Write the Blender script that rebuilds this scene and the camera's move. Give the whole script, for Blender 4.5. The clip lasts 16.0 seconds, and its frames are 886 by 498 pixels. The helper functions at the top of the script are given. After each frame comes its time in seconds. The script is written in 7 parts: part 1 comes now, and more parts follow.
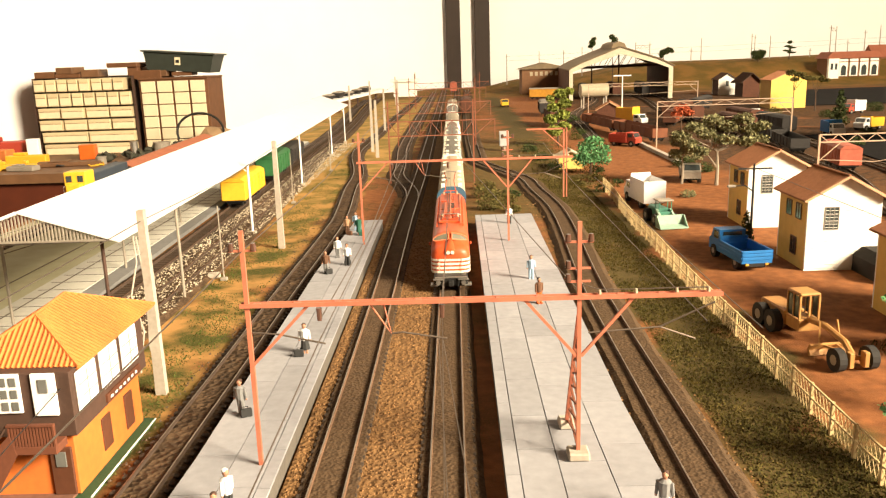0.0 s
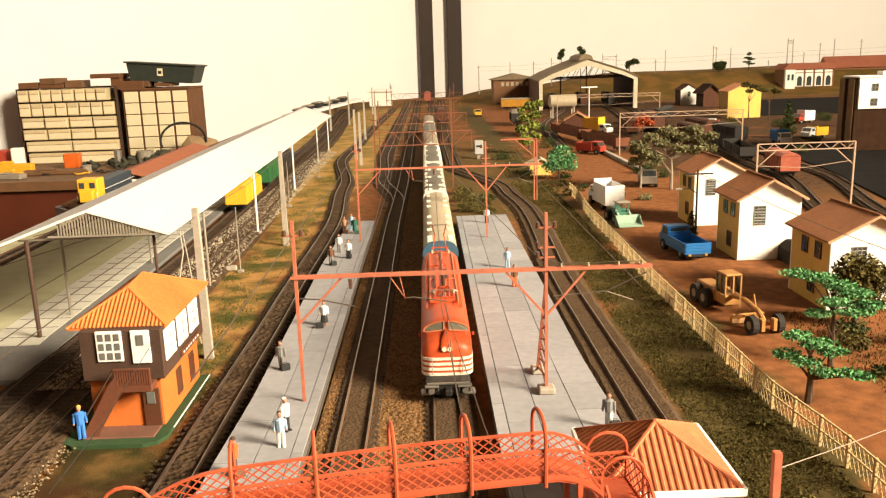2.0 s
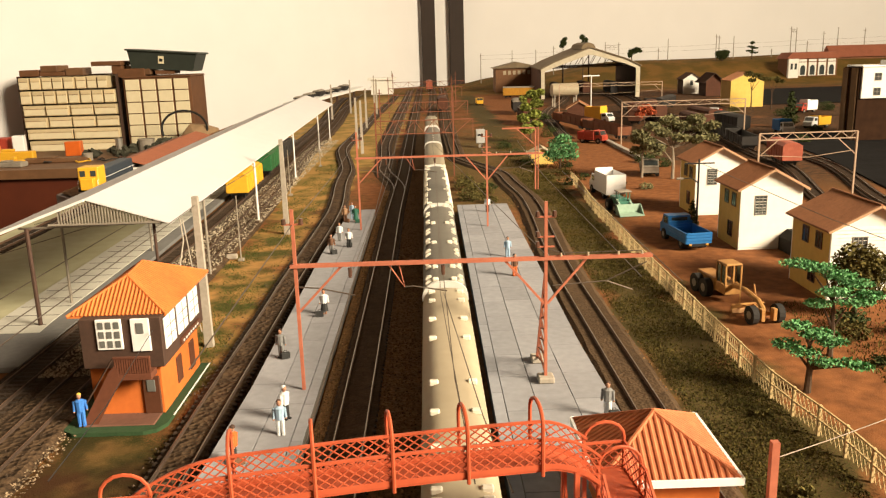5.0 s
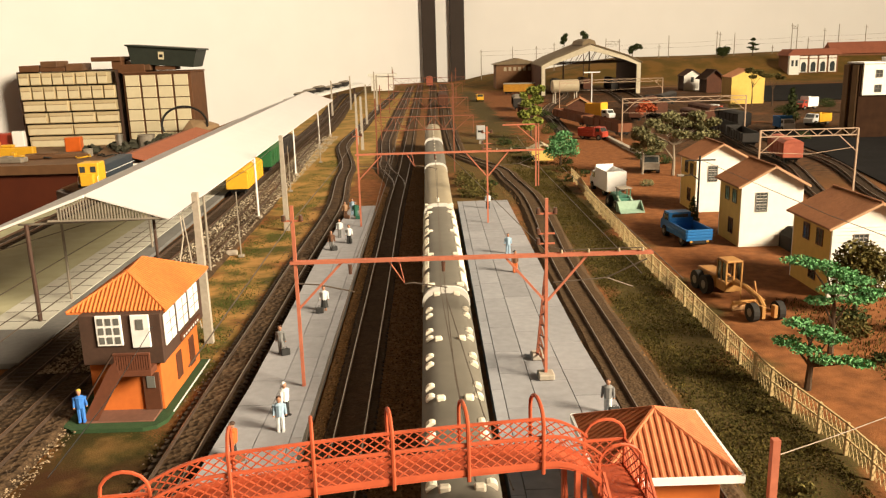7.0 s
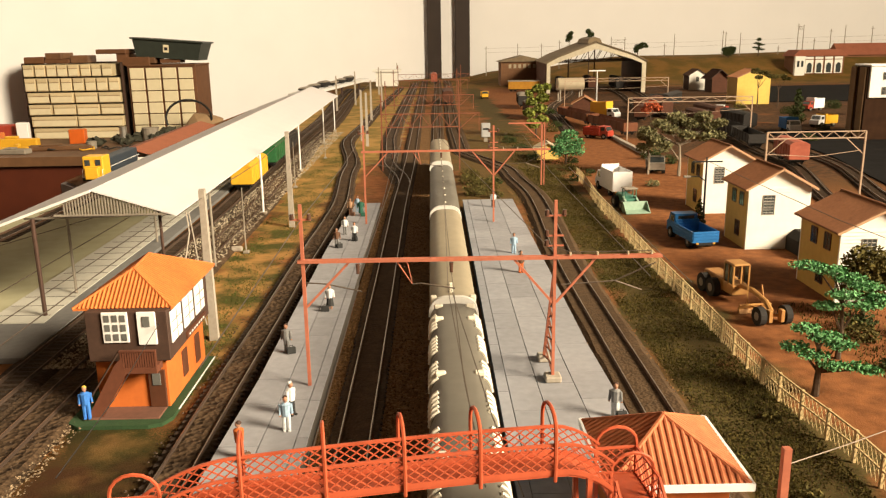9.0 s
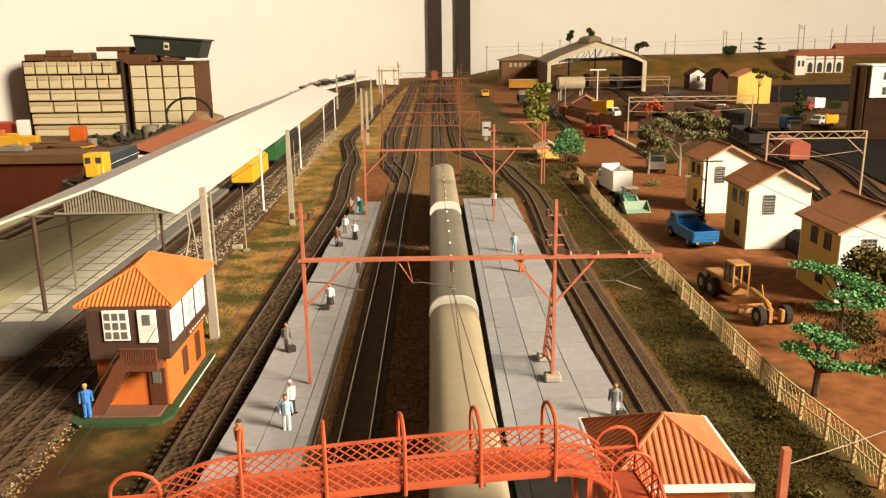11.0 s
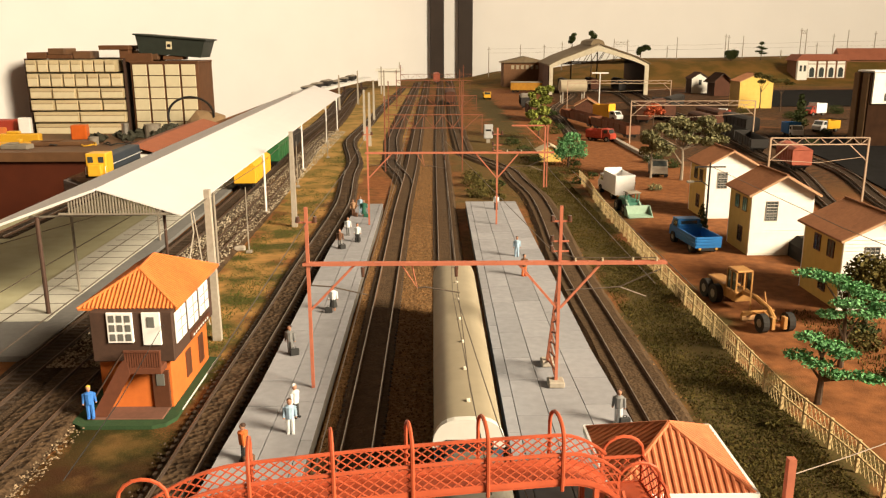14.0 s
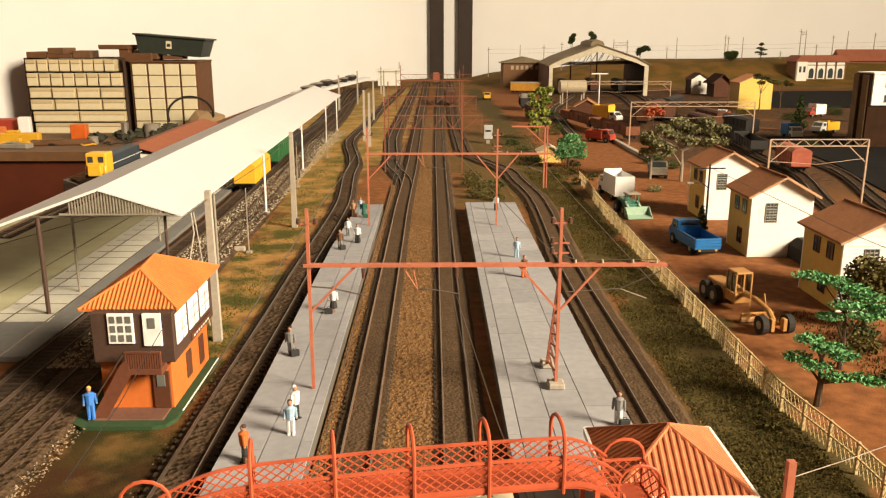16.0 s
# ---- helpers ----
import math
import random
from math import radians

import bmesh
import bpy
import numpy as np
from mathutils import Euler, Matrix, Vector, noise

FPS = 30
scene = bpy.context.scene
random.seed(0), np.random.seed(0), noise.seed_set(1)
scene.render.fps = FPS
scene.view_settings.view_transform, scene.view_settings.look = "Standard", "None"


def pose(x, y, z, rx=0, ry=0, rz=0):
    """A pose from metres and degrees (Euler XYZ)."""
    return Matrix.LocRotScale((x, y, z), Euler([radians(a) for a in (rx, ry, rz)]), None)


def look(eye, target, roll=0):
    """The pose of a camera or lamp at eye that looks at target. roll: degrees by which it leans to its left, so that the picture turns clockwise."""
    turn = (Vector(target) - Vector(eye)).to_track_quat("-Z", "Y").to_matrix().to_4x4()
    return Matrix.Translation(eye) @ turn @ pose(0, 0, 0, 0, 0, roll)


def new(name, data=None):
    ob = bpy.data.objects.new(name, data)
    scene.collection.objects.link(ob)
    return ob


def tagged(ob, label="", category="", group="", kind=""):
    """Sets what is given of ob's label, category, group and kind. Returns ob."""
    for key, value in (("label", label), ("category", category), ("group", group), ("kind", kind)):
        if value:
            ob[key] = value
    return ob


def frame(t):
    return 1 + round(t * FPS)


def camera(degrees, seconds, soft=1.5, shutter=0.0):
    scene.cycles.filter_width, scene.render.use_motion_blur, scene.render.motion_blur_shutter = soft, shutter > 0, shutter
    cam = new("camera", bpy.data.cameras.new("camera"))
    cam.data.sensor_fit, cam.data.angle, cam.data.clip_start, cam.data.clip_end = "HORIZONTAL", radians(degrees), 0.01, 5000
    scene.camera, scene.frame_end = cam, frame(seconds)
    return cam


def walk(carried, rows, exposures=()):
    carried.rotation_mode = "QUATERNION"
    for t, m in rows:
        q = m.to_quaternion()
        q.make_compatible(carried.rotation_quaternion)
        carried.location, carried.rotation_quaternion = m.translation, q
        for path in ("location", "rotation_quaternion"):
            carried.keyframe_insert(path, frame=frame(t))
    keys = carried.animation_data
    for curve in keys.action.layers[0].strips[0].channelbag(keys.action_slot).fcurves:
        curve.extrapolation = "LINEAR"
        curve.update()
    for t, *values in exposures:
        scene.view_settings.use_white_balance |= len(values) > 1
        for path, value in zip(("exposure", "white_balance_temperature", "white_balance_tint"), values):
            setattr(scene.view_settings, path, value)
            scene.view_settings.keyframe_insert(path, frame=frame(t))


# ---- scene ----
# ---------------------------------------------------------------- camera
cam = camera(56.8, 16.0, soft=1.25)
# seconds, place in metres, tilt from straight down, turn, lean (degrees)
PATH = [
    (0, 0.0220, 0.1160, 0.1965, 76.60, 1.10, -1.85),
    (0.1, 0.0175, 0.0731, 0.2022, 77.14, 0.42, -1.99),
    (0.2, 0.0146, 0.0460, 0.2059, 77.49, -0.01, -2.08),
    (0.3, 0.0137, 0.0372, 0.2070, 77.60, -0.15, -2.11),
    (0.5, 0.0128, 0.0285, 0.2082, 77.71, -0.29, -2.14),
    (1, 0.0082, -0.0063, 0.2135, 77.84, -0.97, -1.97),
    (1.5, 0.0074, -0.0048, 0.2122, 77.60, -1.00, -1.94),
    (2, 0.0067, -0.0035, 0.2118, 77.06, -0.93, -1.75),
    (2.5, 0.0064, -0.0038, 0.2128, 76.76, -0.89, -1.61),
    (3, 0.0055, -0.0025, 0.2134, 76.60, -0.90, -1.35),
    (3.5, 0.0066, -0.0024, 0.2119, 76.61, -0.84, -1.53),
    (4, 0.0073, -0.0029, 0.2117, 76.51, -0.80, -1.62),
    (6.5, 0.0080, -0.0033, 0.2120, 76.09, -0.79, -1.64),
    (7, 0.0077, -0.0024, 0.2118, 76.03, -0.78, -1.55),
    (7.5, 0.0074, -0.0021, 0.2124, 75.96, -0.78, -1.48),
    (8, 0.0078, -0.0015, 0.2117, 75.97, -0.73, -1.52),
    (8.5, 0.0030, 0.0005, 0.2146, 75.69, -0.89, -0.76),
    (9, 0.0040, 0.0003, 0.2140, 75.76, -0.65, -0.85),
    (11.5, 0.0037, -0.0002, 0.2147, 75.64, -0.65, -0.65),
    (12, 0.0055, -0.0019, 0.2149, 75.68, -0.54, -0.81),
    (12.5, 0.0041, -0.0019, 0.2156, 75.61, -0.60, -0.62),
    (13, 0.0026, -0.0016, 0.2172, 75.53, -0.67, -0.35),
    (13.5, -0.0006, 0.0006, 0.2179, 75.54, -0.87, 0.07),
    (14, 0.0008, 0.0004, 0.2169, 75.72, -0.67, -0.14),
    (14.5, 0.0001, -0.0001, 0.2180, 75.68, -0.61, -0.02),
    (15, 0.0001, -0.0002, 0.2182, 75.74, -0.65, -0.07),
    (15.5, -0.0000, -0.0004, 0.2185, 75.71, -0.71, -0.03),
    (16, 0.0000, 0.0000, 0.2180, 75.72, -0.73, 0.00),
]


def aim(x, y, z, tilt, turn, lean):
    return pose(x, y, z) @ pose(0, 0, 0, 0, 0, turn) @ pose(0, 0, 0, tilt) @ pose(0, 0, 0, 0, 0, lean)


walk(cam, [(t, aim(x, y, z, tilt, turn, lean)) for t, x, y, z, tilt, turn, lean in PATH],
     exposures=[(0, 0.55), (0.5, 0.55), (1.0, 0.53), (1.5, 0.4), (2.0, 0.22), (2.5, 0.12), (3.0, 0.0), (4.0, -0.05), (6.5, -0.1), (9.0, -0.1), (16.0, -0.1)])

# ---------------------------------------------------------------- light
world = bpy.data.worlds.new("world")
scene.world = world
world.use_nodes = True
wn = world.node_tree.nodes
sky = wn.new("ShaderNodeTexSky")
sky.sky_type = "NISHITA"
sky.sun_disc = False
sky.sun_elevation, sky.sun_rotation = radians(38), radians(120)
world.node_tree.links.new(sky.outputs[0], wn["Background"].inputs[0])
wn["Background"].inputs[1].default_value = 0.1


def window_light(name, x, y, z, tx, ty, tz, w, h, watts, colour):
    lamp = bpy.data.lights.new(name, "AREA")
    lamp.shape, lamp.size, lamp.size_y, lamp.energy, lamp.color = "RECTANGLE", w, h, watts, colour
    ob = new(name, lamp)
    ob.matrix_world = look((x, y, z), (tx, ty, tz))
    return ob


# daylight in the tall window of the side wall, behind and to one side of the layout
window_light("window_light", 4.38, -1.9, 2.6, -0.6, 0.3, 0.0, 1.9, 1.7, 1360, (1.0, 0.835, 0.59))

# ---------------------------------------------------------------- materials
MATS = {}


def mat(name, a, b=None, rough=0.7, scale=300.0, bump=0.15, metal=0.0, detail=0.35, fine=5.0, bscale=None, island=0.0, obj=0.0, coord="Object", dist=0.0004, spec=0.3):
    """A surface of two colours mixed by coarse and fine noise, with a fine relief. Scales are per metre."""
    if name in MATS:
        return MATS[name]
    m = bpy.data.materials.new(name)
    m.use_nodes = True
    MATS[name] = m
    n, lk = m.node_tree.nodes, m.node_tree.links
    p = n["Principled BSDF"]
    b = b or tuple(c * 0.72 for c in a)
    tc = n.new("ShaderNodeTexCoord")
    n1, n2 = n.new("ShaderNodeTexNoise"), n.new("ShaderNodeTexNoise")
    n1.inputs["Scale"].default_value, n2.inputs["Scale"].default_value = scale * 0.12, scale
    n1.inputs["Detail"].default_value, n2.inputs["Detail"].default_value = 4, fine
    for q in (n1, n2):
        lk.new(tc.outputs[coord], q.inputs["Vector"])
    mixn = n.new("ShaderNodeMix")
    mixn.data_type = "FLOAT"
    mixn.inputs[0].default_value = 0.5
    lk.new(n1.outputs[0], mixn.inputs[2])
    lk.new(n2.outputs[0], mixn.inputs[3])
    ramp = n.new("ShaderNodeMapRange")
    ramp.inputs[1].default_value, ramp.inputs[2].default_value = 0.5 - detail * 0.5, 0.5 + detail * 0.5
    lk.new(mixn.outputs[0], ramp.inputs[0])
    mix = n.new("ShaderNodeMix")
    mix.data_type = "RGBA"
    mix.inputs[6].default_value, mix.inputs[7].default_value = (*a, 1), (*b, 1)
    lk.new(ramp.outputs[0], mix.inputs[0])
    last = mix.outputs[2]
    if island or obj:
        hv = n.new("ShaderNodeHueSaturation")
        if obj:
            src = n.new("ShaderNodeObjectInfo").outputs["Random"]
        else:
            src = n.new("ShaderNodeNewGeometry").outputs["Random Per Island"]
        mr = n.new("ShaderNodeMapRange")
        k = island or obj
        mr.inputs[3].default_value, mr.inputs[4].default_value = 1 - k, 1 + k
        lk.new(src, mr.inputs[0])
        lk.new(mr.outputs[0], hv.inputs["Value"])
        lk.new(last, hv.inputs["Color"])
        last = hv.outputs[0]
    lk.new(last, p.inputs["Base Color"])
    p.inputs["Roughness"].default_value, p.inputs["Metallic"].default_value = rough, metal
    p.inputs["Specular IOR Level"].default_value = spec
    if bump:
        bn = n.new("ShaderNodeBump")
        bn.inputs["Strength"].default_value, bn.inputs["Distance"].default_value = bump, dist
        if bscale:
            n3 = n.new("ShaderNodeTexVoronoi")
            n3.inputs["Scale"].default_value = bscale
            lk.new(tc.outputs[coord], n3.inputs["Vector"])
            lk.new(n3.outputs["Distance"], bn.inputs["Height"])
        else:
            lk.new(n2.outputs[0], bn.inputs["Height"])
        lk.new(bn.outputs[0], p.inputs["Normal"])
    return m


def glass(name, tint=(0.05, 0.06, 0.06), rough=0.08):
    if name in MATS:
        return MATS[name]
    m = mat(name, tint, rough=rough, bump=0, spec=0.6)
    return m


def blend_ground(name):
    """Scenic ground: red-brown soil with turf, greener in a strip beside the fence and to the far side."""
    m = bpy.data.materials.new(name)
    m.use_nodes = True
    n, lk = m.node_tree.nodes, m.node_tree.links
    p = n["Principled BSDF"]
    tc = n.new("ShaderNodeTexCoord")

    def noi(scale, detail=6):
        q = n.new("ShaderNodeTexNoise")
        q.inputs["Scale"].default_value, q.inputs["Detail"].default_value = scale, detail
        lk.new(tc.outputs["Object"], q.inputs["Vector"])
        return q.outputs[0]

    def rng(src, a, b, c=0.0, d=1.0):
        q = n.new("ShaderNodeMapRange")
        q.inputs[1].default_value, q.inputs[2].default_value, q.inputs[3].default_value, q.inputs[4].default_value = a, b, c, d
        lk.new(src, q.inputs[0])
        return q.outputs[0]

    def mth(op, a, b):
        q = n.new("ShaderNodeMath")
        q.operation = op
        for i, v in enumerate((a, b)):
            if isinstance(v, float):
                q.inputs[i].default_value = v
            else:
                lk.new(v, q.inputs[i])
        return q.outputs[0]

    def mixc(f, a, b):
        q = n.new("ShaderNodeMix")
        q.data_type = "RGBA"
        lk.new(f, q.inputs[0])
        for i, v in ((6, a), (7, b)):
            if isinstance(v, tuple):
                q.inputs[i].default_value = (*v, 1)
            else:
                lk.new(v, q.inputs[i])
        return q.outputs[2]
    sep = n.new("ShaderNodeSeparateXYZ")
    lk.new(tc.outputs["Object"], sep.inputs[0])
    wob = rng(noi(14, 4), 0.3, 0.7, -0.03, 0.03)
    x = mth("ADD", sep.outputs[0], wob)
    fine, mid, big = noi(900, 8), noi(90, 6), noi(9, 4)
    soil = mixc(rng(mid, 0.35, 0.65), (0.25, 0.098, 0.036), (0.155, 0.06, 0.023))
    turf = mixc(rng(mid, 0.4, 0.62), (0.08, 0.065, 0.019), (0.045, 0.044, 0.013))
    patch = rng(big, 0.42, 0.58)
    speck = rng(fine, 0.42, 0.6)
    mixed = mixc(mth("MULTIPLY", patch, speck), soil, turf)
    # strip of turf between the siding and the fence
    strip = mth("MULTIPLY", rng(x, 0.135, 0.165), rng(x, 0.235, 0.215))
    col = mixc(strip, mixed, mixc(speck, turf, (0.085, 0.052, 0.022)))
    # rough turf round the far platform end and the branch curve
    rough = mth("MULTIPLY", mth("MULTIPLY", rng(x, 0.02, 0.06), rng(x, 0.27, 0.24)), mth("MULTIPLY", rng(sep.outputs[1], 1.06, 1.12), rng(sep.outputs[1], 2.3, 1.9)))
    col = mixc(mth("MULTIPLY", rough, 0.85), col, mixc(speck, turf, (0.13, 0.075, 0.028)))
    # bare red soil of the yard
    yard = mth("MULTIPLY", rng(x, 0.215, 0.24), rng(x, 0.62, 0.5))
    col = mixc(yard, col, soil)
    # mossy verge on the other side
    reach = rng(sep.outputs[1], 1.1, 2.0, 0.0, 0.2)
    verge = mth("MULTIPLY", rng(mth("ADD", x, mth("MULTIPLY", reach, -0.4)), -0.13, -0.15), rng(mth("ADD", x, reach), -0.22, -0.20))
    moss = mixc(mth("MULTIPLY", rng(mth("ADD", noi(26, 5), rng(sep.outputs[1], 0.62, 0.42, 0.0, 0.13)), 0.42, 0.6), rng(fine, 0.22, 0.45)), (0.36, 0.195, 0.066), (0.06, 0.06, 0.015))
    # darker turf colours towards the near end of the verge
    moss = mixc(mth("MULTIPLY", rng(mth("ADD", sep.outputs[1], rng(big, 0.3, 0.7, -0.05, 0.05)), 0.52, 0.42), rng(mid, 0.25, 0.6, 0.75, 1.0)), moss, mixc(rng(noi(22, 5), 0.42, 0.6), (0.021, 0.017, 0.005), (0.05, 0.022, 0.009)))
    # sandy, thinly grassed ground further along the line
    far_soil = mixc(rng(noi(18, 6), 0.4, 0.6), (0.42, 0.25, 0.08), (0.22, 0.16, 0.045))
    moss = mixc(rng(sep.outputs[1], 0.9, 1.7, 0.0, 0.75), moss, far_soil)
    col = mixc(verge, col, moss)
    # sooty ground of the depot
    soot = mth("MULTIPLY", mth("MULTIPLY", rng(x, 0.42, 0.47), rng(sep.outputs[1], 1.05, 1.3)), mth("MULTIPLY", rng(sep.outputs[1], 3.9, 3.6), rng(big, 0.30, 0.42)))
    col = mixc(soot, col, mixc(rng(mid, 0.4, 0.62), (0.045, 0.027, 0.015), (0.105, 0.05, 0.022)))
    bank = rng(sep.outputs[1], 3.7, 4.0)
    col = mixc(bank, col, mixc(patch, (0.165, 0.088, 0.022), (0.10, 0.064, 0.015)))
    lk.new(col, p.inputs["Base Color"])
    p.inputs["Roughness"].default_value = 0.95
    p.inputs["Specular IOR Level"].default_value = 0.1
    bn = n.new("ShaderNodeBump")
    bn.inputs["Strength"].default_value, bn.inputs["Distance"].default_value = 0.45, 0.0012
    lk.new(fine, bn.inputs["Height"])
    lk.new(bn.outputs[0], p.inputs["Normal"])
    return m


M_GROUND = blend_ground("scenic_ground")
M_BALLAST = mat("ballast", (0.10, 0.062, 0.035), (0.055, 0.035, 0.02), 0.95, 1500, 0.45, bscale=520, dist=0.0015, detail=0.3, spec=0.1)
M_BALLAST_D = mat("oily_ballast", (0.06, 0.038, 0.023), (0.027, 0.018, 0.012), 0.95, 1500, 0.9, bscale=520, dist=0.0015, detail=0.3, spec=0.1)
M_BALLAST_B = mat("brown_ballast", (0.20, 0.11, 0.045), (0.115, 0.062, 0.028), 0.95, 1300, 0.6, bscale=330, dist=0.0025, detail=0.25, spec=0.1)
M_STONES = mat("pale_ballast", (0.09, 0.056, 0.032), (0.044, 0.028, 0.017), 0.95, 700, 1.0, bscale=260, dist=0.002, detail=0.2, spec=0.1)
M_SLEEPER = mat("sleeper_wood", (0.05, 0.033, 0.022), None, 0.9, 900, 0.4, obj=0.25)
M_RAIL = mat("rusty_rail", (0.17, 0.095, 0.055), (0.10, 0.056, 0.034), 0.7, 800, 0.2)
M_DARKRAIL = mat("blackened_rail", (0.07, 0.045, 0.032), (0.045, 0.03, 0.022), 0.7, 800, 0.2)
M_RAILTOP = mat("rail_head", (0.34, 0.29, 0.24), (0.2, 0.15, 0.11), 0.35, 500, 0.05, metal=0.9)
M_PAVE = mat("grey_paving", (0.325, 0.322, 0.345), (0.21, 0.208, 0.222), 0.85, 170, 0.15, obj=0.1, detail=0.5)
M_KERB = mat("platform_side", (0.12, 0.105, 0.09), None, 0.9, 300, 0.3)
M_CONC = mat("weathered_concrete", (0.42, 0.37, 0.31), (0.3, 0.26, 0.21), 0.9, 350, 0.3)
M_RED = mat("red_oxide_steel", (0.47, 0.155, 0.09), (0.35, 0.11, 0.065), 0.6, 300, 0.15)
M_ORANGE = mat("orange_red_paint", (0.47, 0.095, 0.04), (0.36, 0.07, 0.03), 0.5, 250, 0.08)
M_WHITE = mat("white_paint", (0.8, 0.79, 0.79), (0.73, 0.715, 0.7), 0.7, 200, 0.05)
M_WALLPAINT = mat("wall_paint", (0.76, 0.745, 0.74), (0.72, 0.705, 0.70), 0.9, 6, 0.08, dist=0.002)
# for walls out of view: dark so that they throw little fill light
M_DIMWALL = mat("dark_unseen_wall", (0.07, 0.052, 0.036), (0.06, 0.045, 0.03), 0.9, 6, 0.05)
M_BLACK = mat("black_paint", (0.02, 0.019, 0.018), None, 0.5, 200, 0.05)
M_GLASS = glass("dark_glass")
M_CANOPY = mat("canopy_sheet", (0.84, 0.81, 0.84), (0.78, 0.75, 0.78), 0.8, 40, 0.03)
# the canopy's thin styrene lets part of the light through
cn, cl = M_CANOPY.node_tree.nodes, M_CANOPY.node_tree.links
thin, both = cn.new("ShaderNodeBsdfTranslucent"), cn.new("ShaderNodeMixShader")
thin.inputs["Color"].default_value = (0.82, 0.80, 0.74, 1)
both.inputs[0].default_value = 0.4
cl.new(cn["Principled BSDF"].outputs[0], both.inputs[1])
cl.new(thin.outputs[0], both.inputs[2])
cl.new(both.outputs[0], cn["Material Output"].inputs["Surface"])
M_GREYWOOD = mat("grey_wood", (0.30, 0.26, 0.21), None, 0.85, 250, 0.2)
M_DARKWOOD = mat("dark_brown_wood", (0.075, 0.04, 0.028), (0.05, 0.028, 0.02), 0.7, 400, 0.2)
M_WIRE = mat("wire_metal", (0.15, 0.115, 0.09), None, 0.5, 300, 0.0, metal=0.7)

# ---------------------------------------------------------------- mesh tools (millimetres)


def bm_():
    return bmesh.new()


def box(bm, x0, y0, z0, x1, y1, z1):
    v = [bm.verts.new(p) for p in ((x0, y0, z0), (x1, y0, z0), (x1, y1, z0), (x0, y1, z0), (x0, y0, z1), (x1, y0, z1), (x1, y1, z1), (x0, y1, z1))]
    for f in ((0, 3, 2, 1), (4, 5, 6, 7), (0, 1, 5, 4), (1, 2, 6, 5), (2, 3, 7, 6), (3, 0, 4, 7)):
        bm.faces.new([v[i] for i in f])
    return bm


def bbox(bm, x0, y0, z0, x1, y1, z1, b=0.4):
    """A box with its edges rounded off."""
    t = bmesh.new()
    box(t, x0, y0, z0, x1, y1, z1)
    bmesh.ops.bevel(t, geom=t.edges[:], offset=b, segments=1, affect="EDGES")
    join(bm, t)
    return bm


def join(bm, other, m=None):
    if m is not None:
        other.transform(m)
    me = bpy.data.meshes.new("tmp")
    other.to_mesh(me)
    other.free()
    bm.from_mesh(me)
    bpy.data.meshes.remove(me)
    return bm


def rod(bm, p, q, r, r2=None, n=6, cap=True):
    """A round bar from p to q."""
    p, q = Vector(p), Vector(q)
    r2 = r if r2 is None else r2
    d = (q - p).normalized()
    u = d.orthogonal().normalized()
    w = d.cross(u)
    a, b = [], []
    for i in range(n):
        k = 2 * math.pi * (i + 0.5) / n
        o = u * math.cos(k) + w * math.sin(k)
        a.append(bm.verts.new(p + o * r))
        b.append(bm.verts.new(q + o * r2))
    for i in range(n):
        bm.faces.new((a[i], a[(i + 1) % n], b[(i + 1) % n], b[i]))
    if cap:
        bm.faces.new(a[::-1])
        bm.faces.new(b)
    return bm


def line(bm, pts, r, n=5):
    """A round wire or tube bent along points, in one piece."""
    pts = [Vector(p) for p in pts]
    u, rows_ = None, []
    for i, p in enumerate(pts):
        a = (p - pts[i - 1]).normalized() if i else (pts[1] - p).normalized()
        c = (pts[i + 1] - p).normalized() if i < len(pts) - 1 else a
        d = (a + c).normalized() if (a + c).length > 1e-4 else a
        u = d.orthogonal().normalized() if u is None else (u - d * u.dot(d)).normalized()
        w = d.cross(u)
        rows_.append([bm.verts.new(p + (u * math.cos(2 * math.pi * k / n) + w * math.sin(2 * math.pi * k / n)) * r) for k in range(n)])
    for r0, r1 in zip(rows_, rows_[1:]):
        for k in range(n):
            bm.faces.new((r0[k], r0[(k + 1) % n], r1[(k + 1) % n], r1[k]))
    bm.faces.new(rows_[0][::-1])
    bm.faces.new(rows_[-1])
    return bm


def bar(bm, p, q, w, h=None):
    """A square bar from p to q."""
    h = h or w
    p, q = Vector(p), Vector(q)
    d = (q - p).normalized()
    u = d.cross(Vector((0, 0, 1)))
    u = Vector((1, 0, 0)) if u.length < 1e-4 else u.normalized()
    k = u.cross(d)
    a = [bm.verts.new(p + u * sx * w / 2 + k * sz * h / 2) for sx, sz in ((-1, -1), (1, -1), (1, 1), (-1, 1))]
    b = [bm.verts.new(q + u * sx * w / 2 + k * sz * h / 2) for sx, sz in ((-1, -1), (1, -1), (1, 1), (-1, 1))]
    for i in range(4):
        bm.faces.new((a[i], a[(i + 1) % 4], b[(i + 1) % 4], b[i]))
    bm.faces.new(a[::-1])
    bm.faces.new(b)
    return bm


def prism(bm, poly, a, b, axis="y"):
    """A polygon drawn out from a to b; axis y: points are (x, z); axis x: (y, z); axis z: (x, y)."""
    def at(p, k):
        return {"y": (p[0], k, p[1]), "x": (k, p[0], p[1]), "z": (p[0], p[1], k)}[axis]
    va, vb = [bm.verts.new(at(p, a)) for p in poly], [bm.verts.new(at(p, b)) for p in poly]
    n = len(poly)
    for i in range(n):
        bm.faces.new((va[i], va[(i + 1) % n], vb[(i + 1) % n], vb[i]))
    bm.faces.new(va[::-1])
    bm.faces.new(vb)
    return bm


